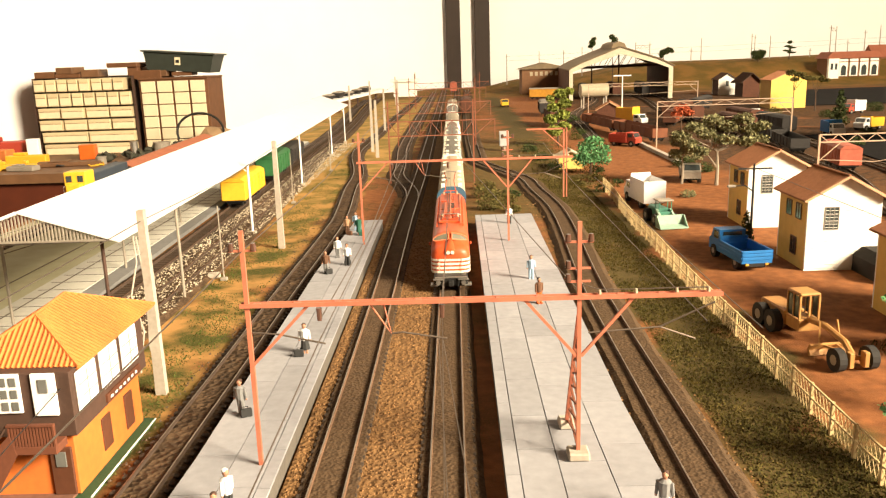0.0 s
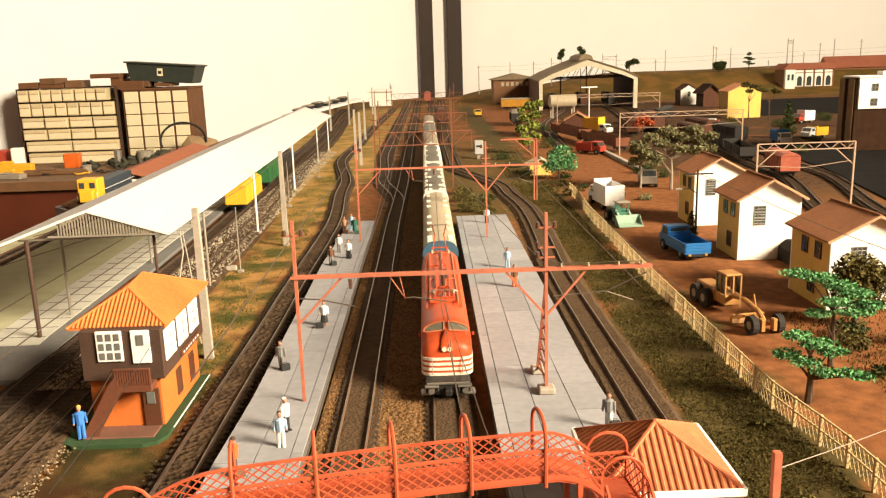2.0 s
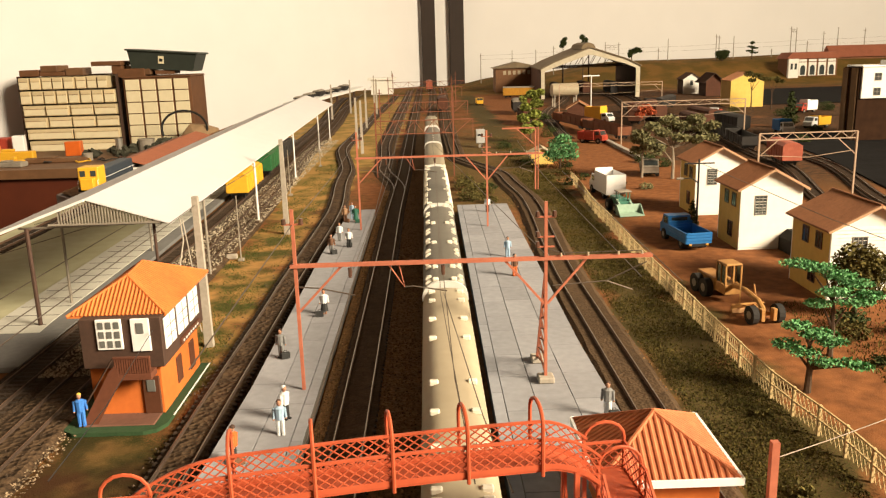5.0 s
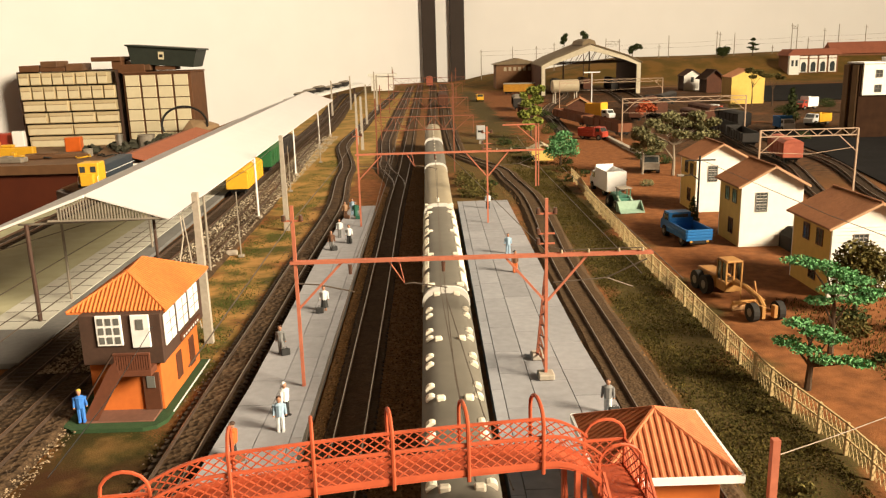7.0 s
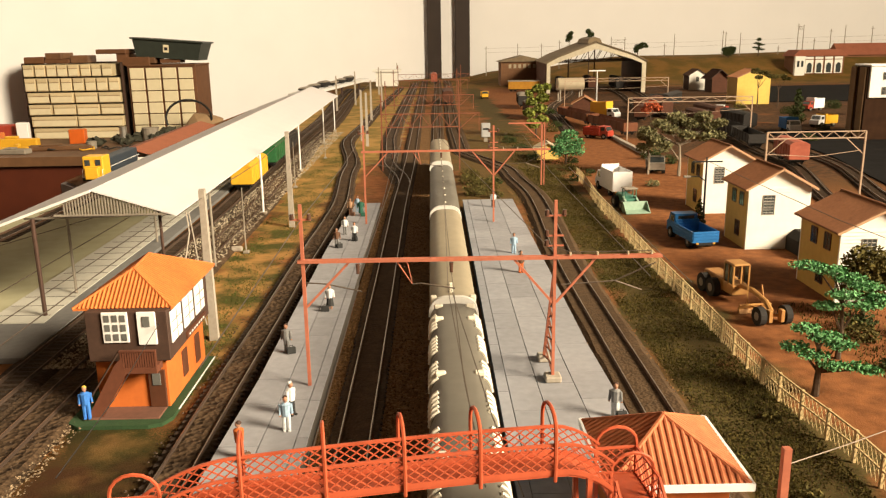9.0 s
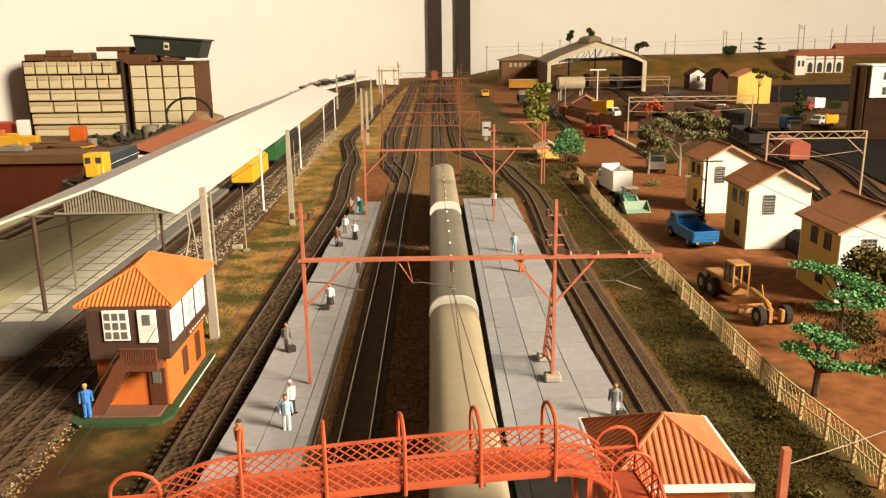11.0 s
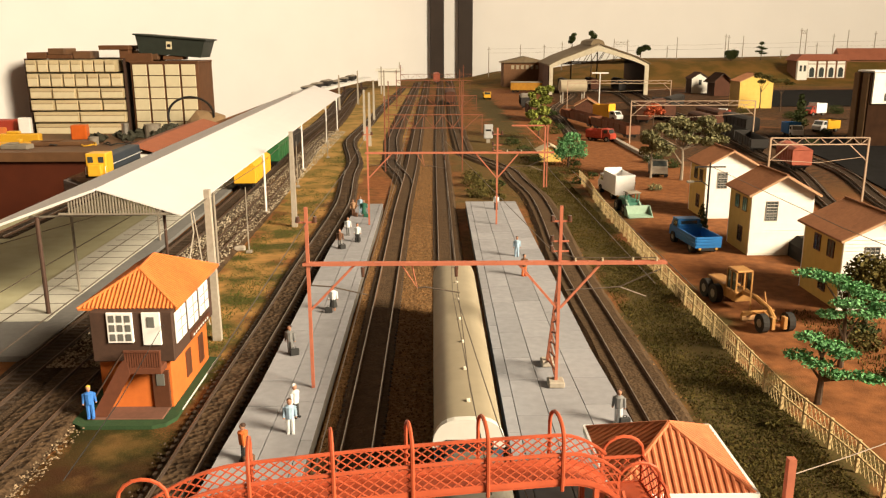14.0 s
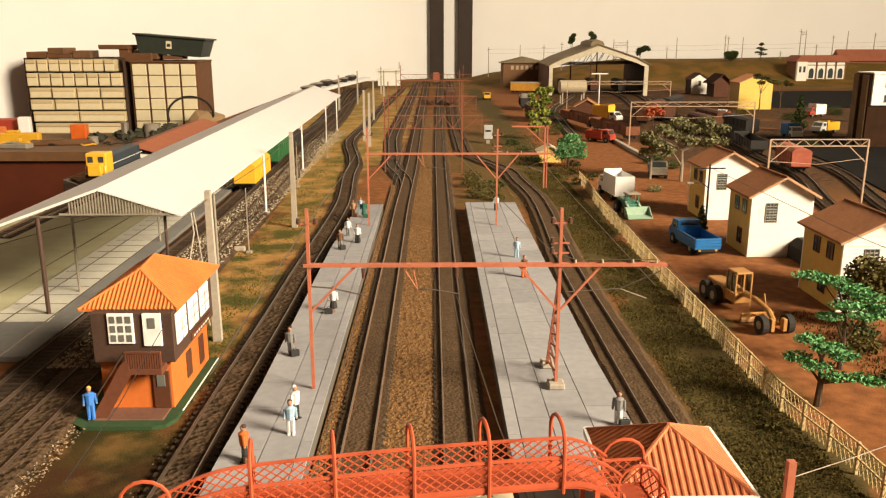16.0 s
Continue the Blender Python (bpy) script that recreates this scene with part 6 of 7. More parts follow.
# ---------------------------------------------------------------- road vehicles of the yard
M_TYRE = mat("tyre_rubber", (0.025, 0.022, 0.02), None, 0.85, 300, 0.2)
M_TRUCKBLUE = mat("truck_blue", (0.02, 0.15, 0.42), (0.016, 0.115, 0.32), 0.45, 200, 0.05)
M_LOADER = mat("pale_green_paint", (0.30, 0.42, 0.33), (0.22, 0.32, 0.25), 0.55, 200, 0.1)
M_DKGREEN = mat("loader_green", (0.05, 0.17, 0.12), None, 0.55, 200, 0.1)
M_GRADER = mat("grader_yellow", (0.42, 0.22, 0.065), (0.3, 0.14, 0.045), 0.6, 200, 0.1)
M_CARRED = mat("truck_red", (0.42, 0.06, 0.035), None, 0.5, 200, 0.05)


def wheel(parent, x, y, r, w):
    wh = part("wheel", rod(bm_(), (x - w / 2, y, r), (x + w / 2, y, r), r, n=14), M_TYRE, parent, "black rubber tyre")
    part("hub", rod(bm_(), (x - w / 2 - 0.2, y, r), (x + w / 2 + 0.2, y, r), r * 0.45, n=10), M_GREYWOOD, wh, "grey wheel hub")


def truck(x, y, rz, bed, cab, label, slats=True, ln=76, bed_h=12, z=0, name="truck"):
    """A lorry; the cab faces +y, the open bed lies behind it."""
    t = thing(name, x, y, z, rz, label, "truck", "road vehicles")
    part("chassis", box(bm_(), -8, -ln / 2, 5, 8, ln / 2 - 4, 8), M_BLACK, t, "black chassis")
    b_ = part("bed_floor", box(bm_(), -14, -ln / 2, 8, 14, ln * 0.16, 9.5), bed, t, "load bed floor")
    y0, y1 = -ln / 2, ln * 0.16
    for nm, q in (("bed_side", (-14, y0, 9.5, -13, y1, 9.5 + bed_h)), ("bed_side", (13, y0, 9.5, 14, y1, 9.5 + bed_h)), ("tailgate", (-13, y0, 9.5, 13, y0 + 1, 9.5 + bed_h)), ("headboard", (-13, y1 - 1, 9.5, 13, y1, 13 + bed_h))):
        pn = part(nm, bbox(bm_(), *q, 0.2), bed, t)
        if slats:
            for k in range(3):
                zz = 11 + k * bed_h / 3.2
                if nm == "tailgate":
                    part("slat", bbox(bm_(), -13.4, y0 - 0.6, zz, 13.4, y0, zz + 2.4, 0.2), bed, pn)
                elif nm == "headboard":
                    part("slat", bbox(bm_(), -13.4, y1 - 1.6, zz + 3, 13.4, y1 - 1, zz + 5.4, 0.2), bed, pn)
                else:
                    s = -1 if q[0] < 0 else 1
                    part("slat", bbox(bm_(), s * 14.3 - 0.3, y0, zz, s * 14.3 + 0.3, y1, zz + 2.4, 0.2), bed, pn)
    cb = bm_()
    prism(cb, [(ln * 0.19, 7), (ln * 0.5, 7), (ln * 0.5, 17), (ln * 0.44, 19), (ln * 0.38, 28), (ln * 0.19, 28)], -12.5, 12.5, "x")
    c = part("cab", cb, cab, t, "painted cab")
    part("windscreen", slab4(bm_(), [(-11, ln * 0.445, 19.4), (11, ln * 0.445, 19.4), (10.5, ln * 0.39, 27), (-10.5, ln * 0.39, 27)], 0.4), M_GLASS, c)
    part("rear_window", box(bm_(), -9, ln * 0.19 - 0.3, 19, 9, ln * 0.19, 26), M_GLASS, c)
    for s in (-1, 1):
        part("door_window", box(bm_(), s * 12.6 - 0.2, ln * 0.22, 19, s * 12.6 + 0.2, ln * 0.36, 26), M_GLASS, c)
        part("tail_light", bbox(bm_(), s * 9 - 1.5, y0 - 0.8, 6, s * 9 + 1.5, y0, 8, 0.2), mat("tail_amber", (0.6, 0.3, 0.05), None, 0.3, 100, 0.0), t, "amber tail light")
        for yy in (-ln * 0.3, ln * 0.34):
            wheel(t, s * 11, yy, 6.2, 5)
    return t


truck(281, 856, 6, M_TRUCKBLUE, M_TRUCKBLUE, "blue stake-bed truck parked on red soil", ln=74, bed_h=10)
truck(262, 1160, 6, M_WHITE, M_WHITE, "white dump truck with tall open body by the fence", False, 84, 26)
truck(372, 1815, 228, M_CARRED, M_CARRED, "small red dump truck on the yard road", True, 62, 16)
truck(372, 1340, 170, M_GREYWOOD, M_GREYWOOD, "grey weathered lorry under the tree", False, 60, 9)


def front_loader(x, y, rz):
    t = thing("front_loader", x, y, 0, rz, "green and white front loader with lowered bucket", "loader", "road vehicles")
    part("engine", bbox(bm_(), -7, 0, 8, 7, 30, 18, 1), M_DKGREEN, t, "dark green engine hood")
    cab = part("cab", bbox(bm_(), -7.5, -6, 9, 7.5, 6, 15, 0.6), M_DKGREEN, t)
    fr = bm_()
    for sx in (-7, 7):
        for sy in (-5.5, 5.5):
            bar(fr, (sx, sy, 15), (sx, sy, 27), 1)
    part("roll_cage", fr, M_DKGREEN, cab)
    part("cab_roof", bbox(bm_(), -9, -8, 27, 9, 8, 28.6, 0.4), M_GREYWOOD, cab, "grey cab roof")
    part("bucket", prism(bm_(), [(-34, 1), (-20, 1), (-16, 7), (-18, 14), (-20, 14), (-21, 4), (-34, 2)], -16, 16, "x"), M_LOADER, t, "pale green bucket")
    for s in (-1, 1):
        part("loader_arm", bar(bm_(), (s * 8, 0, 17), (s * 8, -19, 7), 2.4), M_LOADER, t)
        part("bucket_side", prism(bm_(), [(-34, 1), (-18, 1), (-17, 14), (-21, 14)], s * 15.6 - 0.4, s * 15.6 + 0.4, "x"), M_LOADER, t)
        wheel(t, s * 10, -4, 6.5, 6)
        wheel(t, s * 10, 22, 7.5, 6)
    return t


front_loader(256, 1034, 8)


def grader(x, y, rz):
    t = thing("road_grader", x, y, 0, rz, "ochre-yellow road grader with enclosed cab and blade", "road grader", "road vehicles")
    part("rear_frame", bbox(bm_(), -9, 24, 9, 9, 64, 22, 1.2), M_GRADER, t, "yellow engine hood")
    part("exhaust", rod(bm_(), (5, 30, 20), (5, 30, 36), 1.1, n=8), M_GRADER, t)
    cab = part("cab_base", bbox(bm_(), -9, 2, 10, 9, 22, 20, 0.5), M_GRADER, t)
    for sx, sy in ((-8.2, 2.8), (8.2, 2.8), (-8.2, 21.2), (8.2, 21.2), (-8.2, 12), (8.2, 12), (0, 2.8)):
        part("cab_pillar", bar(bm_(), (sx, sy, 20), (sx, sy, 40), 1.5), M_GRADER, cab)
    for sx in (-8, 8):
        part("cab_glass", box(bm_(), sx - 0.2, 3.5, 21, sx + 0.2, 20.5, 39), M_GLASS, cab)
    part("cab_roof", bbox(bm_(), -9, 1.6, 39.5, 9, 22.4, 42.0, 1.0), M_GRADER, cab, "rounded yellow cab roof")
    part("boom", line(bm_(), [(0, 2, 20), (0, -20, 22), (0, -46, 18), (0, -58, 10)], 2.6, 8), M_GRADER, t, "arched yellow front boom")
    part("blade", prism(bm_(), [(-30, 2), (-27, 1), (-25, 6), (-28, 11), (-30, 10), (-28, 6)], -17, 16, "x"), M_GRADER, t, "curved grader blade")
    part("draw_frame", bar(bm_(), (-6, -26, 9), (0, -52, 10), 1.6), M_GRADER, t)
    part("draw_frame", bar(bm_(), (6, -26, 9), (0, -52, 10), 1.6), M_GRADER, t)
    for s in (-1, 1):
        part("lift_ram", bar(bm_(), (s * 7, -24, 28), (s * 9, -28, 9), 1.2), M_GRADER, t)
        part("front_plate", bbox(bm_(), s * 6 - 2, -66, 4, s * 6 + 2, -60, 16, 0.5), M_GRADER, t)
        wheel(t, s * 13, -58, 9, 6)
        wheel(t, s * 13, 34, 10, 7)
        wheel(t, s * 13, 54, 10, 7)
    part("axle", rod(bm_(), (-13, -58, 9), (13, -58, 9), 1.6, n=8), M_GRADER, t)
    t.matrix_basis = t.matrix_basis @ Matrix.Scale(0.82, 4)
    return t


grader(255, 638, 8)

# ---------------------------------------------------------------- goods stock and other rolling stock
M_RUST = mat("rusty_brown_stock", (0.11, 0.040, 0.020), (0.06, 0.024, 0.014), 0.8, 200, 0.15)
M_DARKSTOCK = mat("black_stock", (0.03, 0.026, 0.024), None, 0.7, 200, 0.1)
M_YEL = mat("wagon_yellow", (0.72, 0.40, 0.03), (0.62, 0.33, 0.025), 0.5, 200, 0.05)
M_WGREEN = mat("wagon_green", (0.03, 0.13, 0.045), None, 0.5, 200, 0.05)
M_PINKRED = mat("faded_red", (0.40, 0.11, 0.065), (0.30, 0.075, 0.045), 0.6, 200, 0.08)
M_NAVY = mat("dark_blue_grey", (0.035, 0.045, 0.06), None, 0.6, 150, 0.05)


def wagon(x, y, rz, ln, mtl, label, roof=None, h=30, z=6, open_top=False, ribs=7, name="goods_wagon", group="rolling stock"):
    t = thing(name, x, y, z, rz, label, "wagon", group)
    part("underframe", box(bm_(), -13, -ln / 2 + 2, 7, 13, ln / 2 - 2, 9), M_BLACK, t, "black underframe")
    if open_top:
        b_ = bm_()
        for q in ((-16, -ln / 2, 9, -15, ln / 2, h), (15, -ln / 2, 9, 16, ln / 2, h), (-15, -ln / 2, 9, 15, -ln / 2 + 1, h), (-15, ln / 2 - 1, 9, 15, ln / 2, h), (-15, -ln / 2 + 1, 9, 15, ln / 2 - 1, 12)):
            box(b_, *q)
        body = part("body", b_, mtl, t)
    else:
        body = part("body", bbox(bm_(), -16, -ln / 2, 9, 16, ln / 2, h, 0.6), mtl, t)
        part("roof", prism(bm_(), [(-16.6, h), (-10, h + 4), (0, h + 5.4), (10, h + 4), (16.6, h)], -ln / 2 - 0.6, ln / 2 + 0.6), roof or mtl, t, "low curved roof")
    for k in range(ribs):
        yy = -ln / 2 + 3 + k * (ln - 6) / (ribs - 1)
        for s in (-1, 1):
            part("rib", box(bm_(), s * 16.4 - 0.5, yy - 0.7, 9.5, s * 16.4 + 0.5, yy + 0.7, h - 0.5), mtl, body)
    for yy in (-ln / 2 + 20, ln / 2 - 20):
        bogie(t, yy)
    return t


# under and beside the long canopy
wagon(-276, 1252, 1.5, 130, M_YEL, "bright yellow goods wagon with red underframe", h=34)
wagon(-283, 1482, 1.5, 140, M_WGREEN, "dark green goods wagon with curved roof", h=36)
wagon(-290, 1660, 1.5, 130, M_DARKSTOCK, "black goods wagon beyond the green one", h=30)


def shunter(x, y, rz):
    t = thing("diesel_locomotive", x, y, 6, rz, "yellow and dark blue diesel locomotive with white cab rails", "locomotive", "rolling stock")
    part("frame", bbox(bm_(), -16, -95, 7, 16, 95, 12, 0.5), M_BLACK, t)
    part("hood", bbox(bm_(), -11, -60, 12, 11, 92, 36, 1.2), M_NAVY, t, "dark blue engine hood")
    nose = part("cab", bbox(bm_(), -15.5, -90, 12, 15.5, -58, 44, 1.2), M_YEL, t, "yellow cab")
    for s in (-1, 1):
        part("cab_window", box(bm_(), s * 8 - 4, -90.6, 30, s * 8 + 4, -89.8, 39), M_GLASS, nose)
        part("handrail", line(bm_(), [(s * 15, -94, 12), (s * 15, -94, 24), (s * 15, 90, 24)], 0.5), M_WHITE, t)
    part("short_hood", bbox(bm_(), -10, -100, 10, 10, -88, 28, 1), M_YEL, t)
    for yy in (-60, 60):
        bogie(t, yy, 3)
    return t


track([(900, -490), (2600, -520)], "short track behind the canopy", M_BALLAST_D, 40, (0, 0))
shunter(-521, 1350, 2)
# long low building with a terracotta roof behind the canopy
t = thing("goods_shed", -532, 1490, 0, 2, "long low goods shed with terracotta roof behind the canopy", "shed")
part("wall", box(bm_(), -55, 0, 0, 40, 520, 18), M_HOUSEW, t, "pale rendered wall")
for s in (-1, 1):
    part("roof_slope", slab4(bm_(), [(s * 55 - 8, -8, 18), (-8, -8, 34), (-8, 528, 34), (s * 55 - 8, 528, 18)][::-s], 1.5), mat("worn_terracotta", (0.32, 0.10, 0.045), (0.24, 0.075, 0.035), 0.8, 250, 0.2), t, "worn terracotta roof slope")

# yard stock
def along(pts, y):
    return path_at(pts, y), -math.degrees(math.atan2(path_at(pts, y + 30) - path_at(pts, y - 30), 60))


YA = [(600, 440), (930, 512), (1450, 620), (1850, 660), (2400, 650), (3600, 770)]
YB = [(600, 515), (930, 587), (1450, 695), (1850, 735), (2400, 725), (3600, 850)]
for pts, y, ln, m_, lab, op in ((YA, 1388, 95, M_PINKRED, "faded red railcar on the yard track", False), (YA, 1640, 150, M_DARKSTOCK, "black open coal wagon in the yard", True), (YA, 1810, 150, M_DARKSTOCK, "black open coal wagon in the yard", True),
                               (YA, 1990, 160, M_RUST, "rust-brown box wagon in the yard", False), (YB, 1960, 150, M_DARKSTOCK, "black tank-like wagon in the yard", False), (YB, 2150, 160, M_RUST, "rust-brown box wagon in the yard", False),
                               (YA, 2350, 170, M_RUST, "rust-brown box wagon in the yard", False), (YA, 2560, 170, M_RUST, "rust-brown open wagon in the yard", True), (YB, 2700, 170, M_DARKSTOCK, "black open wagon in the yard", True)):
    x, a = along(pts, y)
    wagon(x, y, a, ln, m_, lab, h=34 if not op else 26, open_top=op)
M_GOND = mat("rusty_gondola", (0.20, 0.07, 0.03), (0.12, 0.042, 0.02), 0.8, 60, 0.2)
wagon(424, 1925, 8.7, 235, M_GOND, "long rust-brown gondola on the depot siding", h=28, open_top=True)
wagon(387, 2168, 8.7, 235, M_GOND, "long rust-brown gondola on the depot siding", h=28, open_top=True)
wagon(585, 2230, -24, 190, M_RUST, "dark rust-brown box wagon beside the depot", h=34)
wagon(640, 2420, -30, 200, M_RUST, "dark rust-brown box wagon beside the depot", h=36)
wagon(760, 2620, -28, 200, M_DARKSTOCK, "sooty black box wagon beside the depot", h=36)
wagon(285, 2330, 0, 150, M_RUST, "brown goods wagon behind the leafy tree", M_GREYWOOD, h=36)
wagon(300, 2700, -4, 150, M_DARKSTOCK, "dark goods wagon with pale roof", M_GREYWOOD, h=36)
wagon(392, 3480, 78, 130, mat("ochre_stock", (0.5, 0.25, 0.03), (0.36, 0.17, 0.025), 0.6, 100, 0.1), "ochre railcar standing crosswise beside the engine shed", M_GREYWOOD, h=40)
wagon(60, 2900, 0, 200, M_RUST, "rust-brown coach standing far down the main line", h=40)
wagon(20, 4350, 0, 200, M_PINKRED, "faded red coach at the far end of the line", h=44)

# stone kerb along the yard road
b = bm_()
for k in range(22):
    a, c = k / 22, (k + 0.9) / 22
    p, q = Vector((404, 1830, 0)).lerp(Vector((405, 1480, 0)), a), Vector((404, 1830, 0)).lerp(Vector((405, 1480, 0)), c)
    bar(b, p + Vector((0, 0, 3)), q + Vector((0, 0, 3)), 9, 7)
solid("stone_kerb", b, M_CONC, 0, 0, 0, 0, "pale stone retaining kerb along the yard road", "kerb", kind="stuff")

# pale gantries over the yard tracks
def gantry(x0, x1, y, z):
    t = thing("signal_gantry", 0, y, 0, 0, "pale tan steel gantry across the yard tracks", "gantry", "yard gantries")
    for x in (x0, x1):
        part("mast", bar(bm_(), (x, 0, 0), (x, 0, z), 2.2), M_GANTRY, t)
    for zz in (z, z - 9):
        part("chord", bar(bm_(), (x0, 0, zz), (x1, 0, zz), 1.4), M_GANTRY, t)
    n = 12
    for k in range(n):
        xa, xb = x0 + (x1 - x0) * k / n, x0 + (x1 - x0) * (k + 1) / n
        part("lacing_bar", bar(bm_(), (xa, 0, z - 9 if k % 2 else z), (xb, 0, z if k % 2 else z - 9), 0.8), M_GANTRY, t)
    part("brace", bar(bm_(), (x0, 0, z - 32), (x0 + 26, 0, z - 9), 1.1), M_GANTRY, t)
    part("brace", bar(bm_(), (x1, 0, z - 32), (x1 - 26, 0, z - 9), 1.1), M_GANTRY, t)
    part("wire_arm", line(bm_(), [(x0 + 4, 0, z - 30), ((x0 + x1) / 2, 0, z - 34), (x1 - 4, 0, z - 26)], 0.5), M_GANTRY, t)


M_GANTRY = mat("tan_steel", (0.42, 0.30, 0.22), (0.32, 0.22, 0.15), 0.7, 200, 0.1)
gantry(458, 592, 1106, 88)
gantry(423, 688, 1760, 91)
gantry(430, 760, 2650, 92)

# asphalt road through the yard and the dark hard standing
M_ASPH = mat("blue_black_asphalt", (0.015, 0.014, 0.014), (0.008, 0.007, 0.007), 0.95, 150, 0.2, spec=0.05)
b = bm_()
slab4(b, [(600, 760, 2), (1100, 600, 2), (1450, 1900, 2), (775, 1900, 2), (725, 1450, 2), (622, 960, 2)], 1.8)
solid("road", b, M_ASPH, 0, 0, 0, 0, "dark asphalt yard road", "road", kind="structure")
b = bm_()
slab4(b, [(1120, 2750, 3), (1900, 2750, 3), (2100, 3700, 3), (1330, 3600, 3)], 2.6)
solid("road", b, M_ASPH, 0, 0, 0, 0, "dark blue-grey hard standing in front of the station", "road", kind="structure")

# ---------------------------------------------------------------- tall building at the edge of the yard
t = thing("warehouse", 897, 1700, 0, 0, "tall dark brown warehouse with pale upper block", "building")
part("wall", bbox(bm_(), 0, 0, 0, 300, 62, 151, 1), mat("dark_brown_brick", (0.04, 0.02, 0.011), (0.022, 0.011, 0.007), 0.95, 60, 0.2, spec=0.05), t, "dark brown wall")
part("pilaster", bbox(bm_(), -3, 3, 0, 1, 26, 150, 0.5), mat("tan_pilaster", (0.2, 0.115, 0.055), (0.13, 0.075, 0.036), 0.9, 60, 0.2), t, "tan-brown pilaster")
part("pilaster", bbox(bm_(), -3, 40, 0, 1, 62, 150, 0.5), mat("tan_pilaster", (0.2, 0.115, 0.055)), t, "tan-brown pilaster")
up = part("upper_block", bbox(bm_(), 5, -4, 88, 180, 58, 151.5, 1), M_HOUSEW, t, "pale upper storey")
for k in range(4):
    house_window(up, 38 + k * 34, 132, 13, 14, -4, "front", (1, 1))
    house_window(up, 38 + k * 34, 102, 13, 14, -4, "front", (1, 1))
part("parapet", bbox(bm_(), 3, -6, 151.5, 182, 61, 155, 0.8), M_WHITE, t)
part("roof_block", bbox(bm_(), 58, 6, 155, 76, 30, 164, 0.5), M_WHITE, t)
# glossy dark car beside the warehouse
t = thing("car", 900, 1480, 0, 30, "dark blue model car beside the warehouse", "car", "road vehicles")
part("body", prism(bm_(), [(-24, 4), (24, 4), (24, 10), (12, 11), (6, 17), (-12, 17), (-18, 11), (-24, 10)], -9, 9, "x"), M_NAVY, t)
for s in (-1, 1):
    for yy in (-15, 15):
        wheel(t, s * 9, yy, 3.8, 3)

# ---------------------------------------------------------------- middle distance
M_YHOUSE = mat("yellow_render", (0.72, 0.50, 0.13), (0.62, 0.42, 0.1), 0.8, 120, 0.05)
# the yellow house's side walls have their shade put into a darker ochre
gable_house(996, 2690, 108, 90, 86, 110, "plain yellow gabled house in the middle distance", 0, M_YHOUSE, mat("shaded_ochre", (0.40, 0.24, 0.08), None, 0.85, 150, 0.1), M_BROWNTILE, 4, False, None, group="far houses")
gable_house(1084, 3480, 70, 80, 62, 84, "small white cottage with dark roof on the bank", 0, M_HOUSEW, M_DARKWOOD, M_DARKWOOD, 6, False, "mid", group="far houses")
gable_house(1120, 3300, 62, 90, 62, 88, "dark brown-roofed timber cottage on the bank", 0, M_RUST, M_DARKWOOD, M_DARKWOOD, 14, False, None, group="far houses")
# station building on the far side
t = thing("station_building", 1830, 4200, 30, 0, "far station building with white arcades and red roof", "building", "far houses")
part("wall", box(bm_(), 0, 0, -60, 270, 120, 92), mat("brown_render", (0.22, 0.10, 0.05), None, 0.85, 120, 0.1), t)
part("roof", prism(bm_(), [(-12, 90), (282, 90), (250, 122), (20, 122)], -14, 130), mat("red_tile", (0.30, 0.10, 0.055), None, 0.8, 200, 0.1), t, "red tiled roof")
part("tower", bbox(bm_(), 0, -20, -40, 54, 0, 90, 0.8), M_HOUSEW, t, "white corner bay")
for k in range(4):
    bay = part("arch_frame", bbox(bm_(), 62 + k * 52, -6, 0, 104 + k * 52, 0, 70, 0.5), M_HOUSEW, t, "white arched bay")
    ar = [(70 + k * 52, 4), (96 + k * 52, 4), (96 + k * 52, 42), (91 + k * 52, 52), (83 + k * 52, 56), (75 + k * 52, 52), (70 + k * 52, 42)]
    part("opening", prism(bm_(), ar, -7, -6.2), M_GLASS, bay, "dark arched opening")
    part("fanlight", bbox(bm_(), 62 + k * 52, -5, 74, 104 + k * 52, 0, 86, 0.5), M_HOUSEW, t)
for xx in (10, 32):
    house_window(t, xx + 6, 50, 11, 30, -20, "front", (0, 1))
t.matrix_basis = t.matrix_basis @ Matrix.Scale(0.94, 4)

# engine shed with a broad gable mouth
M_SHEDROOF = mat("weathered_shed_roof", (0.22, 0.165, 0.10), (0.15, 0.11, 0.07), 0.85, 60, 0.2)
M_CREAMFR = mat("cream_frame", (0.62, 0.55, 0.42), None, 0.8, 100, 0.1)
t = thing("engine_shed", 676, 3400, 0, -3, "wide open engine shed with cream portal frame and brown roof", "engine shed")
outer = [(-200, 0), (-200, 122), (-150, 146), (-10, 198), (10, 198), (150, 152), (200, 128), (200, 0)]
inner = [(184, 0), (184, 116), (140, 134), (8, 172), (-8, 172), (-140, 128), (-186, 110), (-186, 0)]
fb = bm_()
ring_o, ring_i = outer, inner[::-1]
for i in range(len(ring_o) - 1):
    q = [ring_o[i], ring_o[i + 1], ring_i[i + 1], ring_i[i]]
    prism(fb, q, -8, 6)
part("portal_frame", fb, M_CREAMFR, t, "cream portal frame")
for s, q in ((-1, [(-206, 120), (-150, 148), (0, 204), (0, 200), (-150, 144), (-206, 116)]), (1, [(206, 126), (150, 154), (0, 204), (0, 200), (150, 150), (206, 122)])):
    part("roof_slope", prism(bm_(), q, -14, 560), M_SHEDROOF, t, "weathered brown roof slope")
